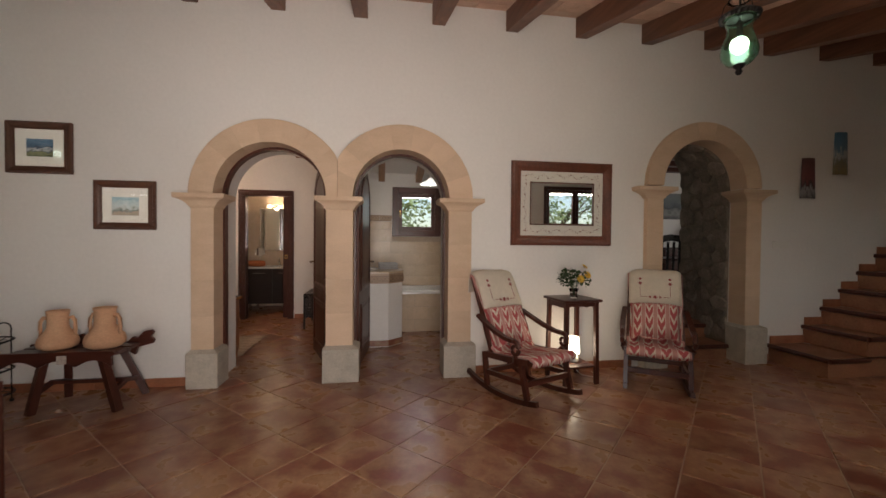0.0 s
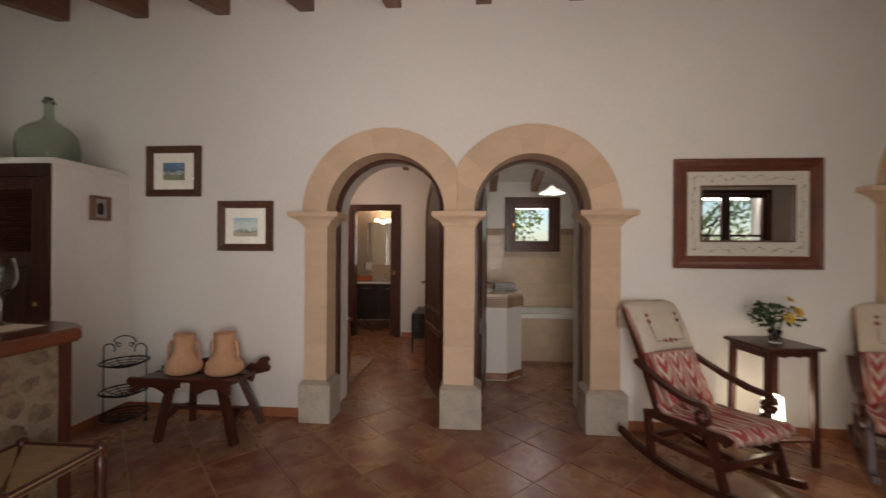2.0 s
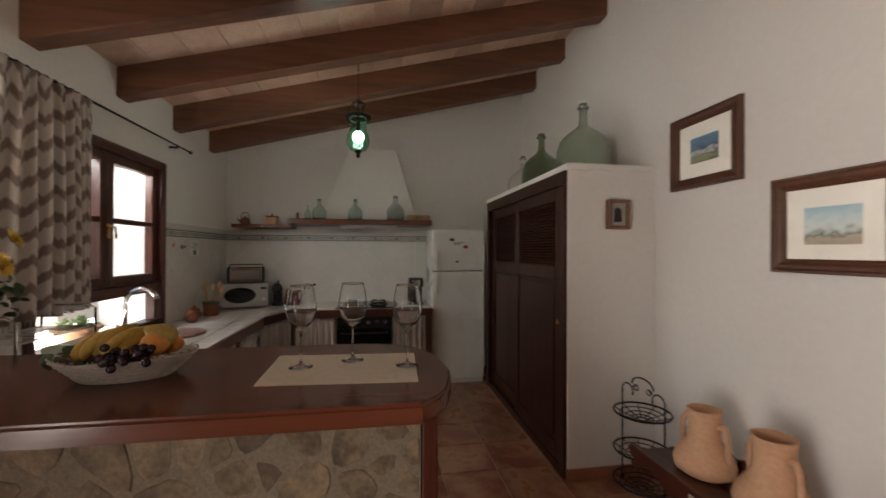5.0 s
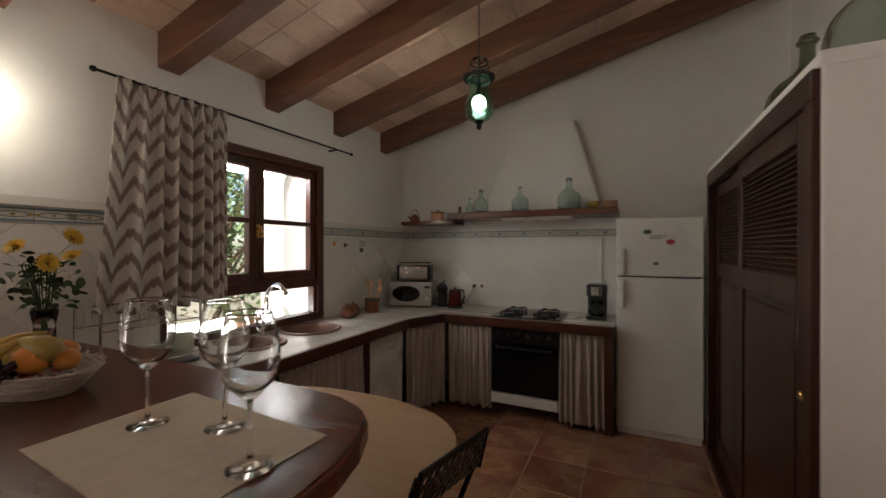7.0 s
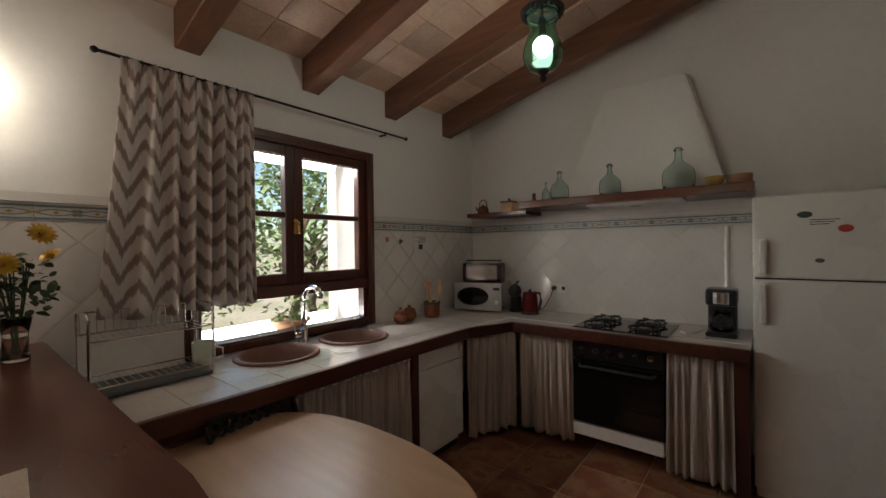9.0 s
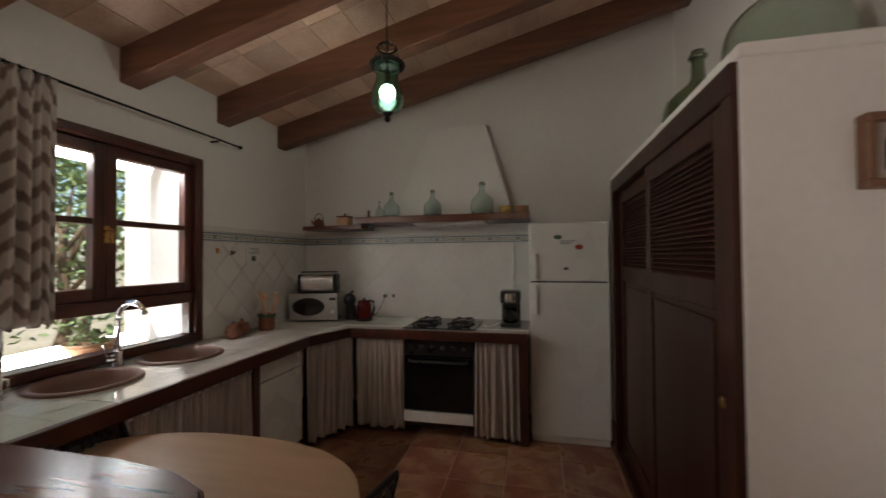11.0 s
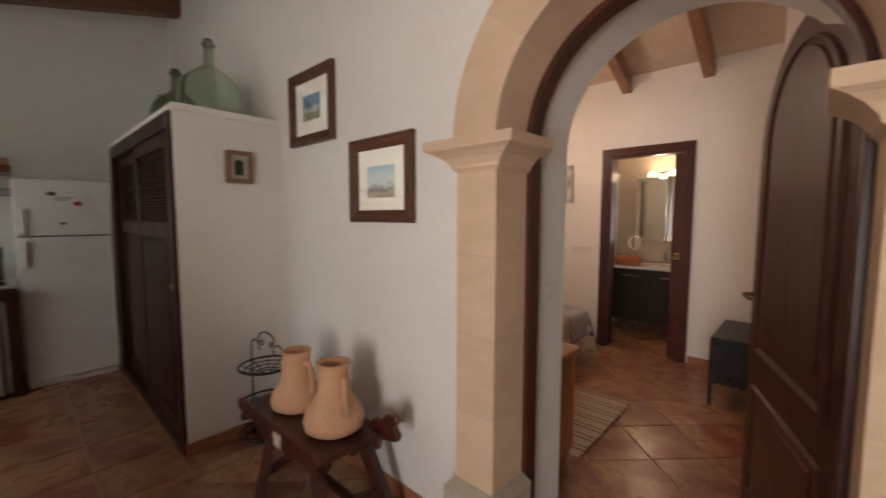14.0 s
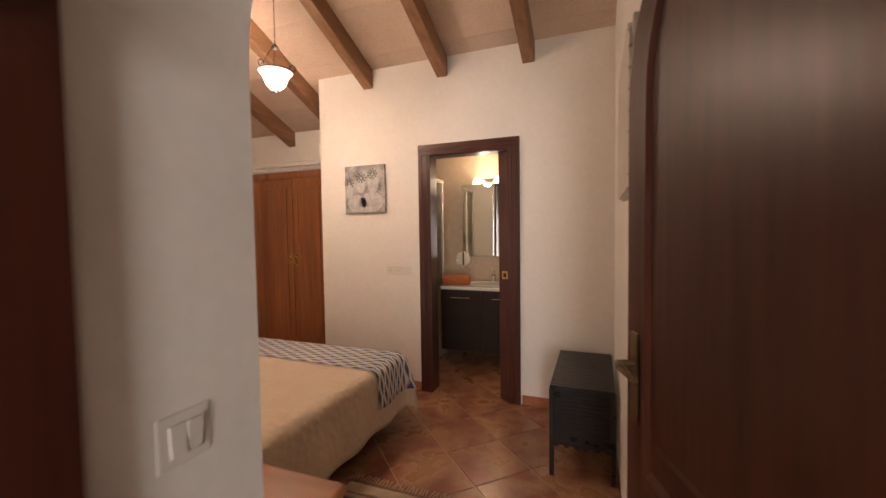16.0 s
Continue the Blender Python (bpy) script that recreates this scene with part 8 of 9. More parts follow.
# ---- bedroom ----
ORANGEWOOD = material("orange_brown_wood", (0.36, 0.135, 0.045), 0.3, var=0.22, scale=3, fine=24, bump=0.05, bump_scale=40, stretch=(1, 1, 0.08), second=(0.22, 0.072, 0.022), tint=0.08)
ORANGETOP = material("orange_brown_top", (0.40, 0.17, 0.06), 0.25, var=0.18, scale=3, fine=24, bump=0.04, bump_scale=40, stretch=(0.1, 1, 1), second=(0.28, 0.10, 0.034))
th = thing("door_frame", "moulded dark wooden casing of the shower room doorway", "door frame")
for xa, xb in ((-1.284, -1.171), (-0.50, -0.40)):
    jm = part("jamb", box(xa, xb, BR_FAR - 0.022, BR_FAR, 0, 2.08, 0.004), WOOD, th)
    part("bead", box(xa + 0.022, xa + 0.040, BR_FAR - 0.030, BR_FAR - 0.022, 0, 2.09, 0.003), WOOD, jm)
    part("bead", box(xb - 0.040, xb - 0.022, BR_FAR - 0.030, BR_FAR - 0.022, 0, 2.09, 0.003), WOOD, jm)
hd = part("head", box(-1.284, -0.40, BR_FAR - 0.024, BR_FAR, 2.08, 2.173, 0.004), WOOD_X, th)
part("bead", box(-1.262, -0.422, BR_FAR - 0.032, BR_FAR - 0.024, 2.135, 2.152, 0.003), WOOD_X, hd)
part("bead", box(-1.22, -0.46, BR_FAR - 0.032, BR_FAR - 0.024, 2.10, 2.116, 0.003), WOOD_X, hd)
part("lining", joined(box(-1.20, -1.176, BR_FAR + 0.002, BR_FAR + 0.138, 0, 2.098), box(-1.17, -0.475, BR_FAR + 0.002, BR_FAR + 0.138, 2.075, 2.097)), WOOD, th)
th = thing("pocket_door", "dark wooden sliding pocket door standing nearly open", "door")
part("leaf", box(-0.584, -0.475, BR_FAR + 0.045, BR_FAR + 0.085, 0.012, 2.072, 0.002), WOOD, th)
pl = part("pull", box(-0.560, -0.512, BR_FAR + 0.040, BR_FAR + 0.045, 1.02, 1.085, 0.002), BRASS, th, "square brass flush pull")
# black slab on the pull's face, painting the shade of its recess
part("pull_recess", box(-0.549, -0.523, BR_FAR + 0.038, BR_FAR + 0.040, 1.035, 1.07), BLACK, pl)

# canvas with plain grey statue shapes
CANVAS_GREY = material("canvas_print_grey", (0.50, 0.50, 0.50), 0.85, var=0.2, scale=10, fine=90, second=(0.07, 0.07, 0.07), mix=0.5)
PALEGREY = material("pale_grey_print", (0.55, 0.55, 0.55), 0.85, var=0.2, scale=22, fine=120, second=(0.34, 0.34, 0.34))
DARKGREY = material("dark_grey_print", (0.10, 0.10, 0.10), 0.85, var=0.3, scale=25, fine=140)
th = thing("canvas_print", "square black and white canvas print of stone statues", "picture", pose(-1.8245, BR_FAR - 0.002, 1.8235))
part("canvas", box(-0.21, 0.21, -0.028, 0.0, -0.2165, 0.2165, 0.003), CANVAS_GREY, th)
for ex, ez, a, b, m in [(0.09, 0.05, 0.060, 0.090, PALEGREY), (-0.035, 0.035, 0.045, 0.070, PALEGREY), (0.08, -0.12, 0.115, 0.090, PALEGREY), (-0.08, -0.13, 0.10, 0.080, PALEGREY), (-0.165, -0.01, 0.035, 0.06, PALEGREY)] + [(cx_ + q * 0.022 * math.cos(a), cz_ + q * 0.020 * math.sin(a), 0.0085, 0.0085, DARKGREY) for cx_, cz_ in ((0.085, 0.135), (-0.035, 0.105), (-0.165, 0.06)) for q in (1, 2) for a in np.linspace(0, 5.6, 5 + 2 * q)]:
    part("print_shape", prism([(ex + a * math.cos(q), ez + b * math.sin(q)) for q in np.linspace(0, 2 * math.pi, 19)[:-1]], "y", -0.0287 - 0.0004 * (m == DARKGREY) - 0.0006 * (ez < 0), -0.0275), m, th)

OFFWHITE = material("switch_plastic", (0.72, 0.69, 0.64), 0.35, var=0.03, scale=8, fine=60)
th = thing("socket_plate", "white triple socket and switch plate on the bedroom wall", "socket", pose(-1.4975, BR_FAR, 1.075))
for k in (-1, 0, 1):
    p = part("module", box(k * 0.0815 - 0.0405, k * 0.0815 + 0.0405, -0.010, 0, -0.038, 0.038, 0.004), OFFWHITE, th)
    if k < 1:
        part("socket_well", moved(lathe([(0.0, -0.001), (0.020, -0.001), (0.022, 0.003), (0.024, 0.003), (0.024, 0.0)], 20, False), pose(k * 0.0815, -0.010, 0, 90)), OFFWHITE, p)
        for s in (-1, 1):
            # raised black discs stand in for the shade inside the pin holes
            part("pin_hole", moved(lathe([(0.0, 0.0012), (0.0035, 0.0012), (0.0035, 0.0)], 8), pose(k * 0.0815 + s * 0.009, -0.010, 0, 90)), BLACK, p)
    else:
        part("rocker", box(k * 0.0815 - 0.024, k * 0.0815 + 0.024, -0.014, -0.010, -0.024, 0.024, 0.002), OFFWHITE, p)
th = thing("light_switch", "white double light switch on the plaster reveal", "switch", pose(-0.4505, 4.995, 1.095, 0, 0, 90))
p = part("plate", box(-0.046, 0.046, -0.010, 0.0, -0.044, 0.044, 0.004), OFFWHITE, th)
for s in (-1, 1):
    part("rocker", moved(box(-0.0135, 0.0135, -0.005, 0.0, -0.026, 0.026, 0.0015), pose(s * 0.0142, -0.010, 0, 4 * s)), OFFWHITE, p)

# bed with a quilted cover and a patterned runner
QUILT = bpy.data.materials.new("quilted_cotton")
QUILT.use_nodes = True
nt = QUILT.node_tree
tc = nt.nodes.new("ShaderNodeTexCoord")
vo = nt.nodes.new("ShaderNodeTexVoronoi")
vo.feature = "SMOOTH_F1"
vo.inputs["Scale"].default_value = 26
nt.links.new(tc.outputs["Object"], vo.inputs["Vector"])
bp = nt.nodes.new("ShaderNodeBump")
bp.inputs["Strength"].default_value, bp.inputs["Distance"].default_value = 0.55, 0.012
bp.invert = True
nt.links.new(vo.outputs["Distance"], bp.inputs["Height"])
nz = nt.nodes.new("ShaderNodeTexNoise")
nz.inputs["Scale"].default_value = 6
cr = nt.nodes.new("ShaderNodeValToRGB")
cr.color_ramp.elements[0].color, cr.color_ramp.elements[1].color = (0.55, 0.44, 0.32, 1), (0.64, 0.53, 0.40, 1)
nt.links.new(tc.outputs["Object"], nz.inputs["Vector"])
nt.links.new(nz.outputs["Fac"], cr.inputs["Fac"])
bs = nt.nodes["Principled BSDF"]
nt.links.new(cr.outputs["Color"], bs.inputs["Base Color"])
nt.links.new(bp.outputs["Normal"], bs.inputs["Normal"])
bs.inputs["Roughness"].default_value = 0.9

RUNNER = bpy.data.materials.new("blue_ikat_runner")
RUNNER.use_nodes = True
nt = RUNNER.node_tree
uvn = nt.nodes.new("ShaderNodeUVMap")
sep = nt.nodes.new("ShaderNodeSeparateXYZ")
nt.links.new(uvn.outputs["UV"], sep.inputs[0])
U, V = sep.outputs[0], sep.outputs[1]
nz = nt.nodes.new("ShaderNodeTexNoise")
nz.inputs["Scale"].default_value = 60
nt.links.new(uvn.outputs["UV"], nz.inputs["Vector"])
wob = node_math(nt, "MULTIPLY", node_math(nt, "SUBTRACT", nz.outputs["Fac"], 0.5), 0.5)
row = node_math(nt, "MULTIPLY", V, 13.0)
fr = node_math(nt, "ABSOLUTE", node_math(nt, "SUBTRACT", node_math(nt, "FRACT", row), 0.5))
shift = node_math(nt, "MULTIPLY", node_math(nt, "FLOOR", row), 0.5)
col = node_math(nt, "FRACT", node_math(nt, "ADD", node_math(nt, "MULTIPLY", U, 12.0), shift))
fc = node_math(nt, "ABSOLUTE", node_math(nt, "SUBTRACT", col, 0.5))
dist = node_math(nt, "ADD", node_math(nt, "ADD", node_math(nt, "MULTIPLY", fr, 1.1), fc), wob)
cr = nt.nodes.new("ShaderNodeValToRGB")
cr.color_ramp.elements[0].position, cr.color_ramp.elements[0].color = 0.30, (0.055, 0.075, 0.14, 1)
cr.color_ramp.elements[1].position, cr.color_ramp.elements[1].color = 0.62, (0.62, 0.58, 0.53, 1)
e = cr.color_ramp.elements.new(0.44)
e.color = (0.20, 0.24, 0.33, 1)
nt.links.new(dist, cr.inputs["Fac"])
nt.links.new(cr.outputs["Color"], nt.nodes["Principled BSDF"].inputs["Base Color"])
nt.nodes["Principled BSDF"].inputs["Roughness"].default_value = 0.9

BX0, BX1, BY0, BY1, BTOP = -2.75, -1.18, 5.25, 7.22, 0.50
rndb = random.Random(31)


def draped(u0, u1, v0, v1, nu, nv, lift, zlow_side, zlow_end, seed, corner=0.07):
    """A cloth over the mattress: u runs across to the bed's open side, v along to the foot. Past the edges it hangs."""
    rn = random.Random(seed)
    ph = [rn.uniform(0, 6.3) for k in range(6)]
    bm = bmesh.new()
    for j in range(nv + 1):
        v = v0 + (v1 - v0) * j / nv
        for i in range(nu + 1):
            u = u0 + (u1 - u0) * i / nu
            x, y, z = u, v, BTOP + lift
            du, dv = u - (BX1 - 0.05), v - (BY1 - 0.05)
            ru = rv = 0.0
            R = 0.05
            if du > 0:
                if du < R * 1.57:
                    x, z = BX1 - 0.05 + (R + lift) * math.sin(du / R), z - R + R * math.cos(du / R)
                else:
                    ru = du - R * 1.57
                    x, z = BX1 + lift, z - R - ru
                    x += 0.03 * ru / 0.35 + 0.012 * min(1, ru * 6) * math.sin(v * 17 + ph[0])
            if dv > 0:
                if dv < R * 1.57:
                    y, z = BY1 - 0.05 + (R + lift) * math.sin(dv / R), z - R + R * math.cos(dv / R)
                else:
                    rv = dv - R * 1.57
                    y, z = BY1 + lift, z - R - rv
                    y += 0.03 * rv / 0.35 + 0.012 * min(1, rv * 6) * math.sin(u * 15 + ph[1])
            if du > 0 and dv > 0:
                z = max(z, BTOP + lift - max(ru, rv) - 2 * R)
                x += corner * min(1, ru * 5) * 0.6
                y += corner * min(1, rv * 5) * 0.6
            z += 0.004 * math.sin(u * 5 + ph[2]) * math.sin(v * 4 + ph[3])
            bm.verts.new((x, y, max(z, 0.06)))
    bm.verts.ensure_lookup_table()
    w = nu + 1
    for j in range(nv):
        for i in range(nu):
            bm.faces.new((bm.verts[j * w + i], bm.verts[j * w + i + 1], bm.verts[(j + 1) * w + i + 1], bm.verts[(j + 1) * w + i]))
    return bm


th = thing("bed", "double bed made up with a beige quilted cover", "bed")
part("base", box(BX0 + 0.02, BX1 - 0.05, BY0 + 0.02, BY1 - 0.06, 0.14, 0.26, 0.01), WOOD_X, th)
part("mattress", box(BX0, BX1 - 0.02, BY0, BY1 - 0.03, 0.26, BTOP - 0.008, 0.05, 4), WHITE, th)
for fx in (BX0 + 0.12, BX1 - 0.15):
    for fy in (BY0 + 0.15, BY1 - 0.24):
        part("foot", lathe([(0.024, 0), (0.03, 0.14)], 12), WOOD, th).location = (fx, fy, 0)
ob = tagged(part("bedspread", draped(BX0 + 0.01, BX1 + 0.355, BY0 + 0.02, BY1 + 0.355, 66, 72, 0.006, 0.12, 0.12, 5), QUILT, smooth=True), "beige quilted cotton bedspread hanging over the bed's sides", "bedspread")
md = ob.modifiers.new("thickness", "SOLIDIFY")
md.thickness, md.offset = 0.008, 1.0
ob = tagged(part("bed_runner", draped(BX0 + 0.03, BX1 + 0.235, 6.78, BY1 + 0.015, 60, 20, 0.020, 0.3, 0.3, 5), RUNNER, smooth=True), "blue and white ikat cloth across the foot of the bed", "bed runner")
uv_grid(ob, 60, 20)
md = ob.modifiers.new("thickness", "SOLIDIFY")
md.thickness, md.offset = 0.004, 1.0

th = thing("dresser", "low orange-brown wooden dresser with a plain rounded top", "dresser")
part("top", box(-1.02, -0.49, 5.17, 5.50, 0.668, 0.70, 0.010, 3), ORANGETOP, th)
part("body", box(-1.0, -0.515, 5.18, 5.475, 0.10, 0.666, 0.004), ORANGEWOOD, th)
for k in range(3):
    d = part("drawer_front", box(-0.975, -0.54, 5.475, 5.491, 0.125 + 0.18 * k, 0.29 + 0.18 * k, 0.005), ORANGEWOOD, th)
    for s in (-1, 1):
        part("knob", moved(lathe([(0.006, 0.0), (0.006, 0.012), (0.014, 0.018), (0.0, 0.026)], 12), pose(-0.7575 + s * 0.12, 5.491, 0.2075 + 0.18 * k, -90)), BRASS, d)
for fx in (-0.97, -0.545):
    for fy in (5.21, 5.44):
        part("foot", lathe([(0.016, 0), (0.024, 0.1)], 10), ORANGEWOOD, th).location = (fx, fy, 0)

RUGA = material("rug_oatmeal", (0.42, 0.33, 0.24), 0.95, var=0.15, scale=20, fine=240, bump=0.5, bump_scale=300)
RUGB = material("rug_brown_stripe", (0.19, 0.13, 0.09), 0.95, var=0.2, scale=20, fine=240, bump=0.5, bump_scale=300)
th = thing("bedside_rug", "striped oatmeal and brown woven rug with fringes", "rug", pose(-0.81, 5.98, 0.0125))
y = -0.46
k = 0
while y < 0.455:
    w = (0.075, 0.018, 0.030, 0.014)[k % 4]
    part("stripe", box(-0.31, 0.31, y, min(y + w, 0.46) - 0.001, 0, 0.007 - 0.0012 * (k % 2), 0.002, 1), RUGB if k % 2 else RUGA, th)
    y += w
    k += 1
fringe = [sweep([(-0.305 + 0.0203 * j, s * 0.459, 0.004), (-0.305 + 0.0203 * j + rndb.uniform(-0.006, 0.006), s * 0.485, 0.003), (-0.305 + 0.0203 * j + rndb.uniform(-0.012, 0.012), s * 0.515, 0.0025)], 0.006, 0.003) for j in range(31) for s in (-1, 1)]
tagged(part("fringe", joined(*fringe), RUGA, th), kind="stuff")

th = thing("slatted_bench", "black wooden slatted bench with a lower shelf", "bench", pose(0.10, 7.24, 0))
for sx in (-0.165, 0.165):
    for sy in (-0.345, 0.345):
        part("leg", box(sx - 0.014, sx + 0.014, sy - 0.014, sy + 0.014, 0, 0.515, 0.003), BLACK, th)
for k in range(22):
    yy = -0.347 + 0.033 * k
    part("top_slat", box(-0.175, 0.175, yy - 0.0135, yy + 0.0135, 0.515, 0.532, 0.003), BLACK, th)
for sy in (-0.345, 0.345):
    for k in range(14):
        part("end_slat", box(-0.15, 0.15, sy - 0.006, sy + 0.006, 0.185 + 0.0235 * k, 0.206 + 0.0235 * k, 0.002), BLACK, th)
for k in range(6):
    xx = -0.14 + 0.056 * k
    part("shelf_slat", box(xx - 0.014, xx + 0.014, -0.345, 0.345, 0.17, 0.186, 0.003), BLACK, th)
for sx in (-0.165, 0.165):
    part("rail", box(sx - 0.010, sx + 0.010, -0.33, 0.33, 0.48, 0.513, 0.003), BLACK, th)
    part("rail", box(sx - 0.010, sx + 0.010, -0.33, 0.33, 0.14, 0.17, 0.003), BLACK, th)

PALECANVAS = material("white_textile", (0.62, 0.59, 0.55), 0.9, var=0.08, scale=20, fine=200, bump=0.3, bump_scale=200)
th = thing("wall_hanging", "pale grey wall picture with slanted relief folds", "picture", pose(BR_R, 6.235, 1.81, 0, 0, -90))
part("backing", box(-0.315, 0.315, -0.022, 0.0, -0.265, 0.265, 0.003), PALECANVAS, th)
for k in range(-8, 26):
    xa = -0.31 + 0.04 * k
    za, zb = -0.26, 0.26
    p0, p1 = Vector((xa, -0.026, za)), Vector((xa - 0.32 + 0.0, -0.026, zb))
    q0 = max(0.0, (p0.x - 0.305) / 0.32)
    q1 = min(1.0, (p0.x + 0.305) / 0.32)
    if q1 - q0 > 0.06:
        part("relief_fold", tube([p0.lerp(p1, q0 + (q1 - q0) * j / 5) + Vector((0.010 * math.sin(j * 1.3), 0, 0)) for j in range(6)], 0.010, 6), PALECANVAS, th)

# fitted wardrobe
th = thing("wardrobe", "fitted orange-brown wooden wardrobe with double doors", "wardrobe")
part("body", box(BR_L, -2.335, 8.44, 8.95, 0.0, 2.15), ORANGEWOOD, th)
part("fascia", box(BR_L, -2.335, 8.405, 8.44, 2.09, 2.17, 0.003), ORANGEWOOD, th)
for j, (xa, xb) in enumerate(((-4.28, -3.74), (-3.735, -3.255), (-3.25, -2.77), (-2.765, -2.345))):
    d = part("door", box(xa, xb, 8.412, 8.438, 0.06, 2.085, 0.004), ORANGEWOOD, th)
    part("door_panel", box(xa + 0.08, xb - 0.08, 8.404, 8.412, 0.18, 1.98, 0.006, 1), ORANGEWOOD, d)
    hx = xb - 0.035 if j % 2 else xa + 0.035
    h = part("handle", joined(tube([(hx, 8.412, 1.16), (hx, 8.372, 1.155), (hx, 8.365, 1.11), (hx, 8.372, 1.065), (hx, 8.412, 1.06)], 0.006), box(hx - 0.013, hx + 0.013, 8.408, 8.412, 1.04, 1.18, 0.003)), BRASS, d, "curved brass handle")
tagged(part("wardrobe_cornice", joined(box(BR_L, -2.335, 8.36, 8.42, 2.172, 2.215, 0.006), box(BR_L, -2.335, 8.34, 8.42, 2.217, 2.27, 0.012)), PLASTER), "white plaster cornice above the fitted wardrobe", "cornice")

# bedroom pendant
OPAL_LIT = glow("lit_opal_glass", (1.0, 0.86, 0.66), 2.0)
th = thing("pendant_lamp", "iron pendant with a lit white glass bell, on chains", "lamp", pose(-1.93, 6.80, 2.42) @ Matrix.Scale(0.76, 4))
part("shade", lathe([(0.018, 0.02), (0.05, 0.025), (0.085, 0.06), (0.105, 0.115), (0.125, 0.155), (0.15, 0.175), (0.145, 0.178), (0.118, 0.158), (0.098, 0.115), (0.078, 0.065), (0.045, 0.032), (0.0, 0.03)], 28, False), OPAL_LIT, th, "lit white glass bell", smooth=True)
part("finial", lathe([(0.0, -0.02), (0.010, -0.012), (0.014, 0.0), (0.009, 0.010), (0.020, 0.018), (0.0, 0.024)], 12), BLACKIRON, th, smooth=True)
part("rim_band", tube([(0.152 * math.cos(a), 0.152 * math.sin(a), 0.178) for a in np.linspace(0, 2 * math.pi, 29)[:-1]], 0.006, 6, True), BLACKIRON, th)
for k in range(3):
    a = 2 * math.pi * k / 3 + 0.4
    ca, sa = math.cos(a), math.sin(a)
    part("scroll_arm", tube([((0.152 + 0.03 * math.sin(q)) * ca, (0.152 + 0.03 * math.sin(q)) * sa, 0.178 + 0.03 - 0.03 * math.cos(q)) for q in np.linspace(0, 5.2, 14)], 0.005, 6), BLACKIRON, th)
    for j in range(8):
        f0, f1 = j / 8, (j + 1) / 8
        r0, r1 = 0.15 - 0.125 * f0, 0.15 - 0.125 * f1
        z0, z1 = 0.20 + 0.20 * f0, 0.20 + 0.20 * f1
        part("chain_link", tube([(r0 * ca, r0 * sa, z0), ((r0 + r1) / 2 * ca + 0.006 * sa, (r0 + r1) / 2 * sa - 0.006 * ca, (z0 + z1) / 2), (r1 * ca, r1 * sa, z1 + 0.004), ((r0 + r1) / 2 * ca - 0.006 * sa, (r0 + r1) / 2 * sa + 0.006 * ca, (z0 + z1) / 2)], 0.0025, 5, True), BLACKIRON, th)
part("crown", lathe([(0.012, 0.38), (0.03, 0.395), (0.034, 0.405), (0.018, 0.42), (0.008, 0.44), (0.0, 0.445)], 16), BLACKIRON, th, smooth=True)
top = (bed_z(6.80) + 0.165 - 2.42) / 0.76
n = int((top - 0.46) / 0.030)
for j in range(n):
    z0 = 0.44 + j * 0.030
    dx, dy = (0.007, 0) if j % 2 else (0, 0.007)
    part("chain_link", tube([(0, 0, z0), (dx, dy, z0 + 0.017), (0, 0, z0 + 0.034), (-dx, -dy, z0 + 0.017)], 0.0025, 5, True), BLACKIRON, th)
part("ceiling_cup", moved(lathe([(0.012, -0.05), (0.03, -0.04), (0.05, -0.015), (0.055, 0.0)], 20), pose(0, 0, top)), BLACKIRON, th, smooth=True)

# ---- shower room ----
DARKBROWN = material("dark_brown_laminate", (0.030, 0.016, 0.011), 0.35, var=0.2, scale=4, fine=30, stretch=(0.1, 1, 1), second=(0.020, 0.011, 0.008))
CERAMIC = material("white_ceramic", (0.80, 0.78, 0.74), 0.08, var=0.02, scale=4, fine=30, gloss_var=0.03)
TOWEL_ORANGE = material("orange_towelling", (0.55, 0.17, 0.06), 0.95, var=0.15, scale=20, fine=260, bump=0.8, bump_scale=320)
TOWEL_WHITE = material("grey_white_towelling", (0.55, 0.53, 0.52), 0.95, var=0.1, scale=20, fine=260, bump=0.8, bump_scale=320)
th = thing("vanity_unit", "dark brown vanity unit on silver legs with white basin", "vanity")
part("body", box(-1.40, -0.50, 8.62, 9.2, 0.14, 0.79), DARKBROWN, th)
for xa, xb in ((-1.415, -0.963), (-0.957, -0.505)):
    d = part("door", box(xa, xb, 8.60, 8.62, 0.135, 0.79, 0.002), DARKBROWN, th)
    c = (xa + xb) / 2
    part("handle", tube([(c - 0.11, 8.60, 0.712), (c - 0.11, 8.575, 0.712), (c + 0.11, 8.575, 0.712), (c + 0.11, 8.60, 0.712)], 0.006, 8), STEEL, d, "brushed steel bar handle")
for x in (-1.37, -0.535):
    for y in (8.66, 9.14):
        part("leg", box(x - 0.02, x + 0.02, y - 0.02, y + 0.02, 0, 0.14, 0.003), STEEL, th)
bt = part("basin_top", box(-1.425, -0.50, 8.585, 9.215, 0.795, 0.83, 0.010, 3), CERAMIC, th, "white ceramic basin top")
part("basin_bowl", moved(lathe([(0.24, 0.012), (0.23, 0.016), (0.215, 0.008), (0.16, -0.03), (0.0, -0.032)], 30, False), pose(-0.95, 8.88, 0.822) @ Matrix.Diagonal((1.1, 0.8, 1, 1))), CERAMIC, bt, smooth=True)
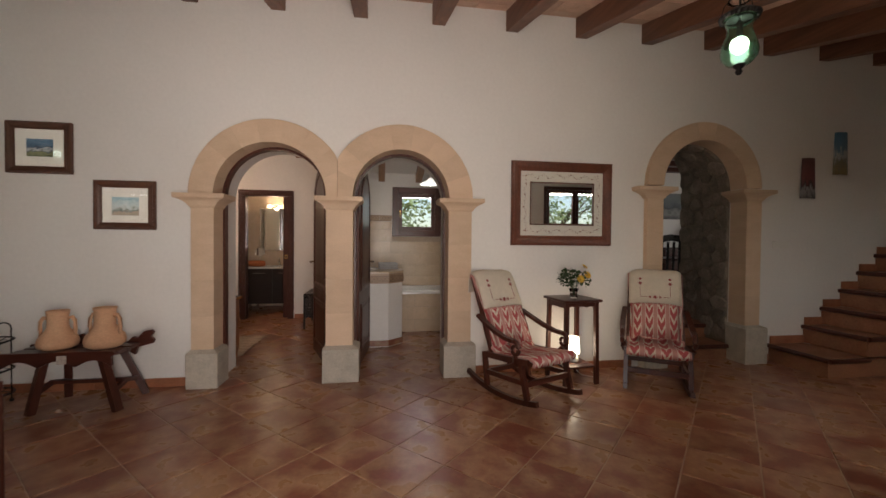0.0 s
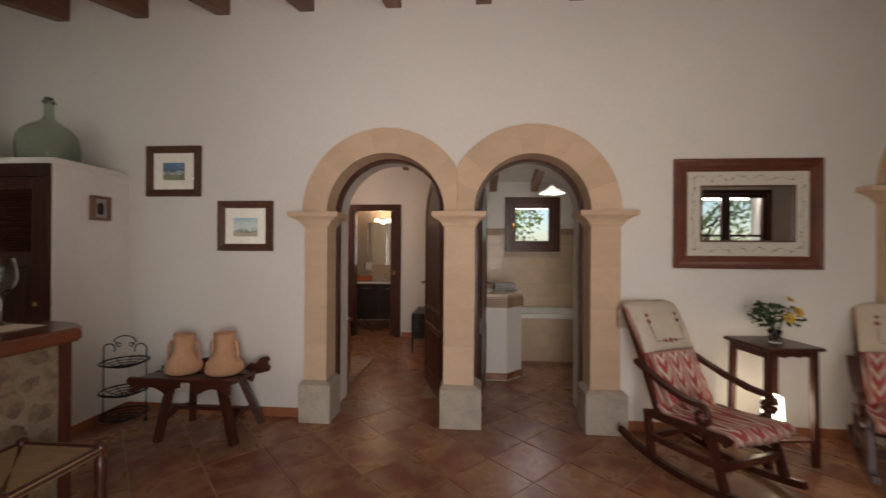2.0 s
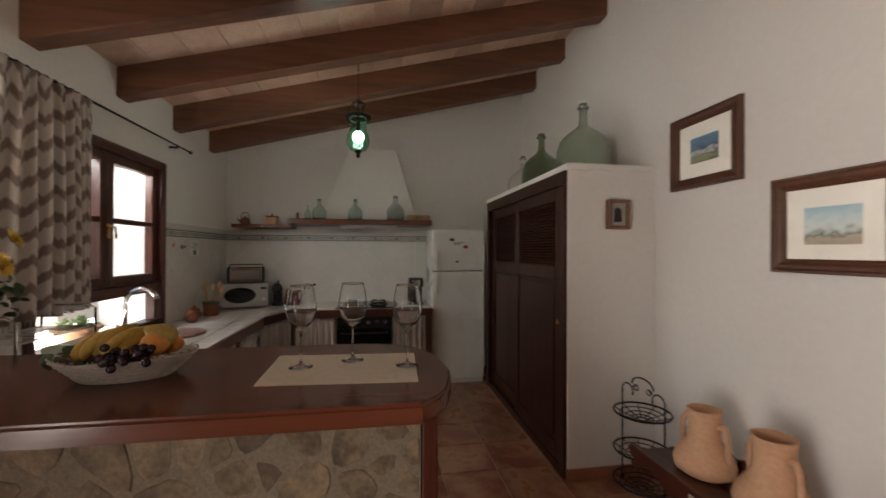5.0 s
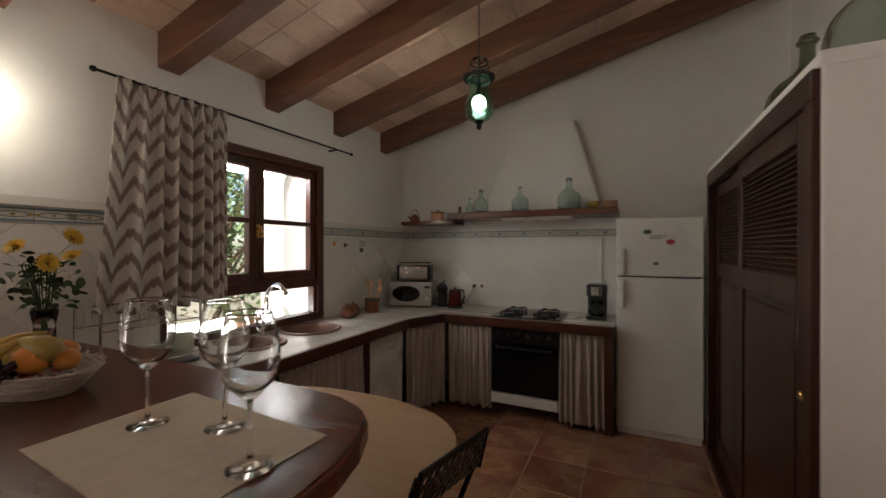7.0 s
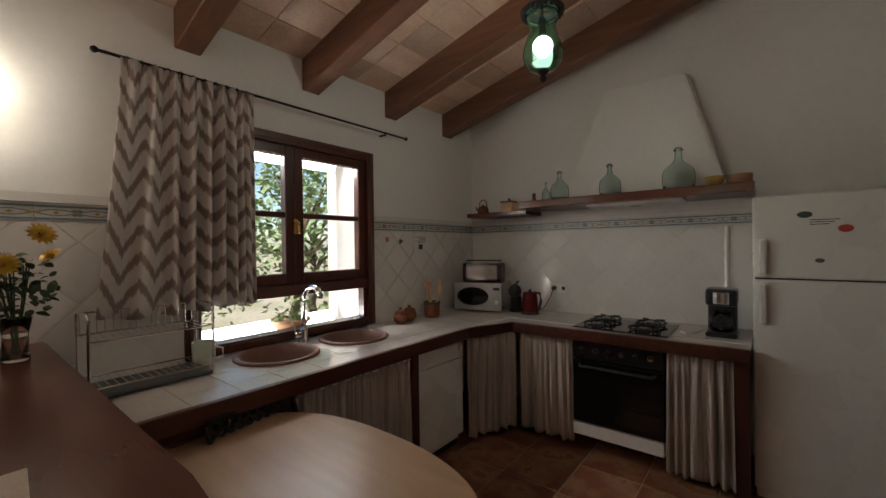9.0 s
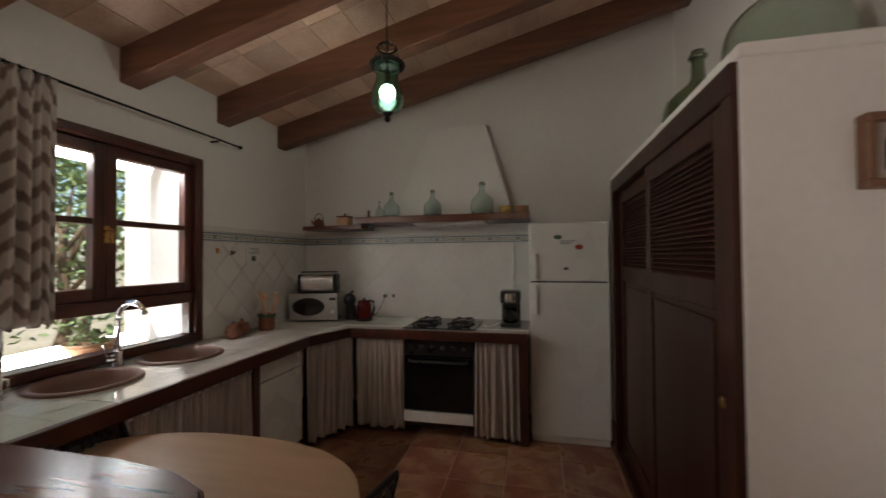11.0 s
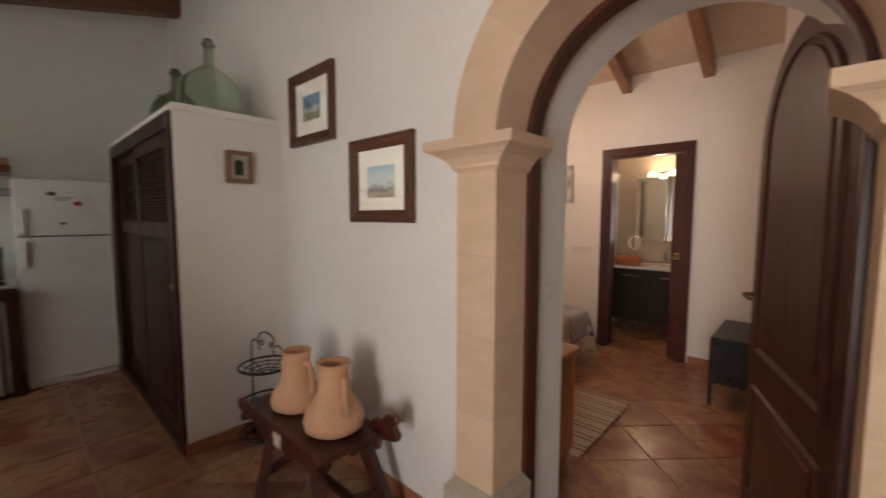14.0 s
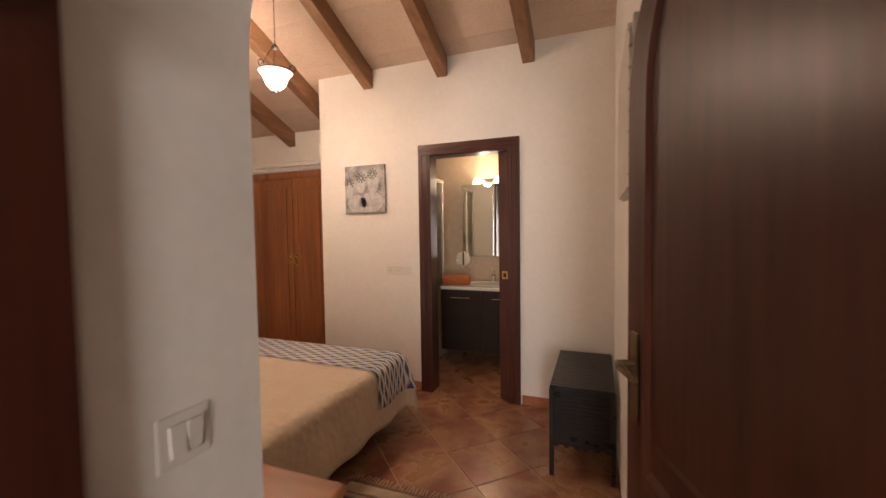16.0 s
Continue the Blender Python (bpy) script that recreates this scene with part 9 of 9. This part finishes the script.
tp = part("tap", joined(moved(lathe([(0.026, 0), (0.026, 0.006), (0.018, 0.012), (0.018, 0.10), (0.0, 0.11)], 16), pose(-0.95, 9.12, 0.831)), tube([(-0.95, 9.12, 0.905), (-0.95, 9.05, 0.92), (-0.95, 8.99, 0.90)], 0.011)), CHROME, th, "chrome mixer tap", smooth=True)
part("tap_lever", sweep([(-0.95, 9.12, 0.945), (-0.95, 9.06, 0.985)], 0.018, 0.006), CHROME, tp)
tw = thing("rolled_towel", "rolled orange towel lying on the basin top", "towel", pose(-1.28, 8.72, 0.888))
spiral = [(a / 25 * 0.055 * math.cos(a), a / 25 * 0.055 * math.sin(a)) for a in np.linspace(3.0, 25.0, 70)]
part("roll", joined(tube([(-0.15, 0, 0), (-0.148, 0, 0), (-0.10, 0, 0), (0.10, 0, 0), (0.148, 0, 0), (0.15, 0, 0)], [0.03, 0.05, 0.057, 0.057, 0.050, 0.03], 24)), TOWEL_ORANGE, tw, smooth=True)
part("rolled_edge", joined(*[tube([(s * 0.148, p[0], p[1]) for p in spiral], 0.006, 5) for s in (-1, 1)]), TOWEL_ORANGE, tw)
th = thing("magnifier_mirror", "round chrome magnifying mirror on a folding wall arm", "mirror", pose(-1.30, 9.05, 1.10, 0, 0, 12))
part("mirror_ring", moved(tube([(0.085 * math.cos(a), 0, 0.085 * math.sin(a)) for a in np.linspace(0, 2 * math.pi, 33)[:-1]], 0.008, 8, True), pose(0, 0, 0)), CHROME, th, smooth=True)
part("mirror_glass", moved(lathe([(0.0, 0.004), (0.083, 0.004), (0.083, -0.004), (0.0, -0.004)], 30), pose(0, 0, 0, 90)), MIRROR, th)
part("arm", tube([(0, 0.01, -0.085), (0.0, 0.03, -0.12), (0.02, 0.14, -0.12)], 0.006), CHROME, th)

th = thing("mirror_cabinet", "mirror-fronted bathroom cabinet above the vanity", "mirror")
part("body", box(-1.31, -0.56, 9.07, 9.218, 1.13, 1.97, 0.003), STEEL, th)
for xa, xb in ((-1.308, -0.94), (-0.935, -0.562)):
    part("mirror_door", box(xa, xb, 9.058, 9.068, 1.132, 1.968, 0.001, 1), MIRROR, th, "mirrored cabinet door")
th = thing("mirror_light", "chrome light bar with two warm glass shades above the cabinet", "lamp")
part("bar", box(-1.22, -0.78, 9.19, 9.215, 2.005, 2.045, 0.004), CHROME, th)
for x in (-1.13, -0.88):
    h = part("arm", tube([(x, 9.19, 2.025), (x, 9.10, 2.03), (x, 9.06, 2.02)], 0.008), CHROME, th)
    part("shade", moved(lathe([(0.018, 0.035), (0.03, 0.02), (0.045, -0.01), (0.05, -0.035), (0.0, -0.03)], 18, False), pose(x, 9.06, 2.01)), glow("lit_vanity_glass", (1.0, 0.72, 0.40), 2.5), th, "lit frosted glass shade", smooth=True)
FLUTED = glass("fluted_shower_plastic", (0.92, 0.92, 0.90), 0.35, 1.15)
WHITEPROFILE = material("white_profile", (0.72, 0.69, 0.65), 0.3, var=0.03, scale=6, fine=50)
th = thing("shower_screen", "white framed shower screen with fluted translucent panels", "shower screen")
for y in (7.98, 8.28, 8.58, 8.90):
    part("frame_upright", box(-1.535, -1.495, y - 0.016, y + 0.016, 0.12, 1.98, 0.004), WHITEPROFILE, th)
for z in (0.10, 1.98):
    part("frame_rail", box(-1.54, -1.49, 7.96, 8.92, z, z + 0.035, 0.004), WHITEPROFILE, th)
for k in range(28):
    y = 7.995 + 0.0318 * k
    part("fluted_strip", moved(box(-0.003, 0.003, -0.0155, 0.0155, 0.135, 1.98), pose(-1.515, y + 0.014, 0, 0, 0, 14 if k % 2 else -14)), FLUTED, th)
tagged(part("shower_tray", box(-2.19, -1.48, 7.93, 8.95, 0.0, 0.10, 0.012, 3), CERAMIC), "white ceramic shower tray behind the screen", "shower tray")

# ---- bathroom ----
BATHTILE = material("beige_bath_tile", (0.58, 0.45, 0.31), 0.3, var=0.07, scale=5, fine=50, second=(0.50, 0.37, 0.25), mix=0.5, tint=0.07)
BATHGROUT = material("bath_grout", (0.46, 0.37, 0.28), 0.85, var=0.1, scale=12, fine=90)
BORDER = material("border_tile", (0.46, 0.33, 0.22), 0.4, var=0.1, scale=10, fine=80, second=(0.34, 0.22, 0.14))
BORDER_DARK = material("border_relief", (0.22, 0.14, 0.09), 0.45, var=0.1, scale=10, fine=80)


def tiled(name, label, u0, u1, v0, v1, w, h, place, hole=None):
    th = thing(name, label, "tiles", kind="structure")
    part("mortar", joined(*[b for b in [box(u0, u1, -0.004, -0.0005, v0, v1)] if hole is None] or [box(u0, u1, -0.004, -0.0005, v0, hole[2]), box(u0, hole[0], -0.004, -0.0005, hole[2], v1), box(hole[1], u1, -0.004, -0.0005, hole[2], v1)]), BATHGROUT, th).matrix_basis = place
    cache = {}
    v, r = v0, 0
    while v < v1 - 0.01:
        vb = min(v + h, v1)
        u = u0 - (w / 2 if r % 2 else 0)
        while u < u1 - 0.01:
            ua, ub = max(u, u0), min(u + w, u1)
            spans = [(ua, ub)]
            if hole and vb > hole[2] + 0.02:
                spans = [(ua, min(ub, hole[0])), (max(ua, hole[1]), ub)]
            for a, b in spans:
                if b - a > 0.015:
                    key = (round(b - a, 3), round(vb - v, 3))
                    if key not in cache:
                        ob = part("wall_tile", box(-(b - a) / 2 + 0.002, (b - a) / 2 - 0.002, -0.011, -0.004, -(vb - v) / 2 + 0.002, (vb - v) / 2 - 0.002, 0.0012, 1), BATHTILE, th)
                        cache[key] = ob.data
                    else:
                        ob = new("wall_tile", cache[key])
                        ob.parent = th
                    ob.matrix_basis = place @ pose((a + b) / 2, 0, (v + vb) / 2)
            u += w
        v, r = v + h, r + 1
    return th


def border(parent, u0, u1, z0, z1, place, depth=-0.012):
    n = max(1, round((u1 - u0) / 0.20))
    for k in range(n):
        a, b = u0 + (u1 - u0) * k / n, u0 + (u1 - u0) * (k + 1) / n
        t = part("border_tile", box(a + 0.0015, b - 0.0015, depth, -0.003, z0, z1, 0.0015, 1), BORDER, parent)
        t.matrix_basis = place
        c, zm, q = (a + b) / 2, (z0 + z1) / 2, (z1 - z0)
        part("relief_scroll", joined(tube([(a + (b - a) * j / 16, depth - 0.0005, zm + 0.26 * q * math.sin(j / 16 * 4 * math.pi)) for j in range(17)], 0.0035, 5), tube([(a + (b - a) * j / 16, depth - 0.0005, zm - 0.26 * q * math.sin(j / 16 * 4 * math.pi)) for j in range(17)], 0.0035, 5), box(a + 0.002, b - 0.002, depth - 0.003, depth + 0.001, z0 + 0.004, z0 + 0.012), box(a + 0.002, b - 0.002, depth - 0.003, depth + 0.001, z1 - 0.012, z1 - 0.004)), BORDER_DARK, t)


FARW = pose(0, BT_FAR, 0)
th = tiled("wall_tiles_bath", "beige bathroom wall tiles with a relief border", BR_R + 0.12, BT_R, 0.0, 1.655, 0.40, 0.19, FARW, (1.24, 2.05, 1.41, 2.2))
border(th, BR_R + 0.12, 1.24, 1.657, 1.755, FARW)
border(th, 2.05, BT_R, 1.657, 1.755, FARW)
RIGHTW = pose(BT_R, 0, 0, 0, 0, -90)
th = tiled("wall_tiles_bath_side", "beige bathroom side wall tiles with a relief border", -BT_FAR, -5.9, 0.0, 1.655, 0.40, 0.19, RIGHTW)
border(th, -BT_FAR, -5.9, 1.657, 1.755, RIGHTW)

th = thing("window_3", "small dark wooden bathroom window with one pane", "window", kind="structure")
for xa, xb, za, zb in ((1.245, 1.345, 1.415, 2.215), (1.945, 2.045, 1.415, 2.215), (1.345, 1.945, 2.115, 2.215), (1.345, 1.945, 1.415, 1.515)):
    part("casing", box(xa, xb, BT_FAR - 0.026, BT_FAR - 0.001, za, zb, 0.005), WOOD if xb - xa < 0.2 else WOOD_X, th)
for xa, xb, za, zb in ((1.34, 1.405, 1.51, 2.12), (1.885, 1.95, 1.51, 2.12), (1.405, 1.885, 2.055, 2.12), (1.405, 1.885, 1.51, 1.575)):
    part("sash", box(xa, xb, BT_FAR + 0.01, BT_FAR + 0.055, za, zb, 0.004), WOOD if xb - xa < 0.2 else WOOD_X, th)
pn = part("pane", box(1.40, 1.89, BT_FAR + 0.028, BT_FAR + 0.034, 1.57, 2.06), PANE, th)
pn.visible_shadow = False
part("latch", joined(box(1.36, 1.385, BT_FAR - 0.004, BT_FAR + 0.012, 1.76, 1.84, 0.003), tube([(1.372, BT_FAR - 0.004, 1.80), (1.372, BT_FAR - 0.03, 1.80), (1.372, BT_FAR - 0.035, 1.72)], 0.006)), BRASS, th)

th = thing("bathtub", "white built-in bathtub behind a beige tiled front", "bathtub")
T0, T1, Y0, Y1 = 1.16, BT_R - 0.014, 6.52, BT_FAR - 0.014
bm = bmesh.new()
rings = []
for ins, z, cr_ in ((0.0, 0.56, 0.02), (0.0, 0.60, 0.02), (0.012, 0.612, 0.03), (0.05, 0.612, 0.08), (0.075, 0.595, 0.11), (0.10, 0.40, 0.12), (0.15, 0.22, 0.14), (0.24, 0.18, 0.14)):
    r = []
    for cx_, cy_, a0 in ((T1 - ins - cr_, Y1 - ins - cr_, 0), (T0 + ins + cr_, Y1 - ins - cr_, 90), (T0 + ins + cr_, Y0 + ins + cr_, 180), (T1 - ins - cr_, Y0 + ins + cr_, 270)):
        for k in range(6):
            a = radians(a0 + 18 * k)
            px_, py_ = cx_ + cr_ * math.cos(a), cy_ + cr_ * math.sin(a)
            dip = 0.035 * math.exp(-((px_ - 1.95) / 0.20) ** 2) if z > 0.59 else 0.0
            r.append(bm.verts.new((px_, py_, z - dip)))
    rings.append(r)
for a, b in zip(rings, rings[1:]):
    for k in range(24):
        bm.faces.new((a[k], a[(k + 1) % 24], b[(k + 1) % 24], b[k]))
bm.faces.new(rings[-1])
part("tub_shell", bm, CERAMIC, th, smooth=True)
fr = tiled("bathtub_front", "beige tiled front of the bathtub", T0, T1, 0.0, 0.555, 0.40, 0.185, pose(0, 6.55, 0))

# faceted washstand with a tiled top
poly = [(0.425, 5.72), (1.16, 5.72), (1.34, 5.90), (1.34, 6.36), (0.425, 6.36)]
WASHSTAND = thing("washstand", "white plastered washstand with chamfered corner and tiled top", "washstand")
part("base", prism(poly, "z", 0.0, 0.80), PLASTER, WASHSTAND)


def outset(d):
    return [(0.425, 5.72 - d), (1.16 + 0.41 * d, 5.72 - d), (1.34 + d, 5.90 - 0.41 * d), (1.34 + d, 6.36), (0.425, 6.36)]


part("tile_band", prism(outset(0.010), "z", 0.80, 0.922), BORDER, WASHSTAND)
for (xa, ya), (xb, yb) in zip(outset(0.011)[:3], outset(0.011)[1:4]):
    L = math.hypot(xb - xa, yb - ya)
    pl = pose(xa, ya, 0, 0, 0, math.degrees(math.atan2(yb - ya, xb - xa)))
    border(WASHSTAND, 0.0, L, 0.815, 0.90, pl, -0.006)
part("tiled_top", prism(outset(0.016), "z", 0.924, 0.95, 0.004), BATHTILE, WASHSTAND)
for (xa, ya), (xb, yb) in zip(outset(0.012)[:3], outset(0.012)[1:4]):
    L = math.hypot(xb - xa, yb - ya)
    part("skirting_tile", box(0, L, 0, 0.010, 0.012, 0.085, 0.002), TILE, WASHSTAND).matrix_basis = pose(xa, ya, 0, 0, 0, math.degrees(math.atan2(yb - ya, xb - xa)))
ws = thing("wash_basin", "round white ceramic wash basin set on the tiled top", "basin", pose(0.82, 6.0, 0.951))
part("bowl", lathe([(0.19, 0.0), (0.205, 0.012), (0.21, 0.022), (0.20, 0.026), (0.185, 0.018), (0.12, 0.006), (0.0, 0.003)], 32, False), CERAMIC, ws, smooth=True)
part("drain", lathe([(0.0, 0.008), (0.018, 0.007), (0.020, 0.004)], 14, False), CHROME, ws)
ft = thing("folded_towel", "folded pale grey towel lying beside the wash basin", "towel", pose(1.16, 6.18, 0.951, 0, 0, 8))
for k in range(3):
    part("towel_fold", box(-0.13 + 0.003 * k, 0.13 - 0.004 * k, -0.09, 0.09, 0.030 * k, 0.030 * k + 0.029, 0.012, 3), TOWEL_WHITE, ft, smooth=True)
th = thing("pendant_lamp", "white conical glass pendant lamp, lit, in the bathroom", "lamp", pose(1.753, 6.321, 2.14))
part("shade", lathe([(0.155, 0.0), (0.150, 0.006), (0.09, 0.04), (0.045, 0.062), (0.03, 0.085), (0.022, 0.085), (0.036, 0.058), (0.082, 0.035), (0.147, 0.001)], 30, False), glow("lit_white_glass", (1.0, 0.95, 0.86), 0.9), th, "flared white glass shade", smooth=True)
part("bulb", moved(ball(0.032), pose(0, 0, 0.015)), glow("lit_bulb", (1.0, 0.93, 0.80), 12.0), th, "glowing bulb", smooth=True)
topb = 2.44 + 0.27 * (BT_FAR - 6.321) - 2.14
part("holder", lathe([(0.03, 0.085), (0.026, 0.11), (0.016, 0.13), (0.0, 0.135)], 14), WHITE, th, smooth=True)
part("cord", tube([(0, 0, 0.13), (0, 0, topb)], 0.0035, 6), WHITE, th)
part("ceiling_cup", moved(lathe([(0.01, -0.03), (0.04, -0.02), (0.045, 0.0)], 16), pose(0, 0, topb)), WHITE, th, smooth=True)

# ---- outside ----
GROUND = material("dry_ground", (0.42, 0.35, 0.26), 0.95, var=0.2, scale=0.6, fine=12, bump=0.3, bump_scale=6, second=(0.16, 0.17, 0.07), mix=0.5)
tagged(part("ground", box(-400, 400, -400, 400, -0.4, -0.08), GROUND), "dry sandy ground with sparse grass around the house", "ground", kind="structure")
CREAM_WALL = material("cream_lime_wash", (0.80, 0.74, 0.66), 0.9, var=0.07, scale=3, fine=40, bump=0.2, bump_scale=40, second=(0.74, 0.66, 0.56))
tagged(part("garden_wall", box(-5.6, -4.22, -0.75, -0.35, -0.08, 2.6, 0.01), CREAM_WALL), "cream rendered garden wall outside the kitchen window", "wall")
FOLIAGE = material("tree_foliage", (0.25, 0.33, 0.145), 0.55, var=0.3, scale=2, fine=20, second=(0.16, 0.225, 0.08), tint=0.35, per="island")
BARK = material("bark", (0.16, 0.11, 0.07), 0.9, var=0.25, scale=6, fine=60, bump=0.6, bump_scale=40, stretch=(1, 1, 0.3))


def tree(x, y, h, r, seed, label):
    rn = random.Random(seed)
    th = thing("tree", label, "tree", pose(x, y, -0.08), "garden trees")
    part("trunk", tube([(0.05 * math.sin(2 * k), 0.04 * math.cos(3 * k), h * 0.6 * k / 5) for k in range(6)], [0.10, 0.085, 0.075, 0.065, 0.055, 0.04], 9), BARK, th, smooth=True)
    out = []
    for k in range(9):
        a, z = rn.uniform(0, 6.3), h * rn.uniform(0.25, 0.55)
        q = r * rn.uniform(0.55, 0.9)
        tip = (q * math.cos(a), q * math.sin(a), z + h * rn.uniform(0.12, 0.4))
        part("limb", tube([(0, 0, z), (tip[0] * 0.5, tip[1] * 0.5, z + 0.6 * (tip[2] - z)), tip], [0.035, 0.022, 0.008], 6), BARK, th)
        out.append(tip)
    for k, tip in enumerate(out + [(0, 0, h * 0.85), (0.3 * r, 0.1, h * 0.35), (-0.3 * r, 0.2, h * 0.3)]):
        leaf_spray("crown", tip, (r * 0.5, r * 0.5, h * 0.17), 150, 0.11, 0.032, seed * 20 + k, FOLIAGE, th)
    return th


tree(-4.7, -2.3, 3.4, 1.3, 3, "leafy green garden tree outside the kitchen window")
tree(-3.2, -2.9, 3.4, 1.4, 4, "leafy green garden tree outside the kitchen window")
tree(5.2, -2.9, 3.0, 1.3, 5, "leafy green garden tree outside the hall window")
tree(4.2, -2.2, 3.6, 1.5, 11, "leafy green garden tree outside the hall window")
tree(6.3, -2.5, 3.8, 1.5, 12, "leafy green garden tree outside the hall window")
tree(-5.9, -3.6, 3.8, 1.5, 8, "leafy green garden tree outside the kitchen window")
tree(1.0, 11.2, 3.2, 1.3, 6, "sunlit green garden tree behind the bathroom window")
th = thing("planter", "shallow terracotta bowl of low green plants on the window sill", "planter", pose(-2.86, 0.72, 0.90))
part("pot", lathe([(0.0, 0.0), (0.09, 0.0), (0.125, 0.055), (0.14, 0.06), (0.14, 0.08), (0.128, 0.08), (0.115, 0.06), (0.0, 0.055)], 26, False), CLAY, th)
leaf_spray("foliage", (0, 0, 0.09), (0.12, 0.11, 0.035), 90, 0.05, 0.012, 77, FOLIAGE, th)
floor_field("floor_hall", "glossy mottled terracotta floor tiles laid diagonally", -1.98, 5.7, 0.5, BACK, 0.38, 45, 0.10, 3.53)
floor_field("floor_hall_end", "glossy mottled terracotta floor tiles laid diagonally by the stairs", 5.7, EAST, 0.97, WALL, 0.38, 45, 0.10, 3.53)
floor_field("floor_kitchen", "glossy mottled terracotta floor tiles laid square in the kitchen", WEST, -1.985, SOUTH, WALL, 0.38, 0, -3.02, 3.36)
floor_field("floor_bedroom", "glossy terracotta floor tiles laid diagonally in the bedroom", BR_L, BR_R, BACK, 9.22, 0.38, 45, -0.45, 6.9)
floor_field("floor_bathroom", "terracotta floor tiles laid diagonally in the bathroom", BR_R + 0.12, BT_R, BACK, BT_FAR, 0.38, 45, 1.35, 5.6)
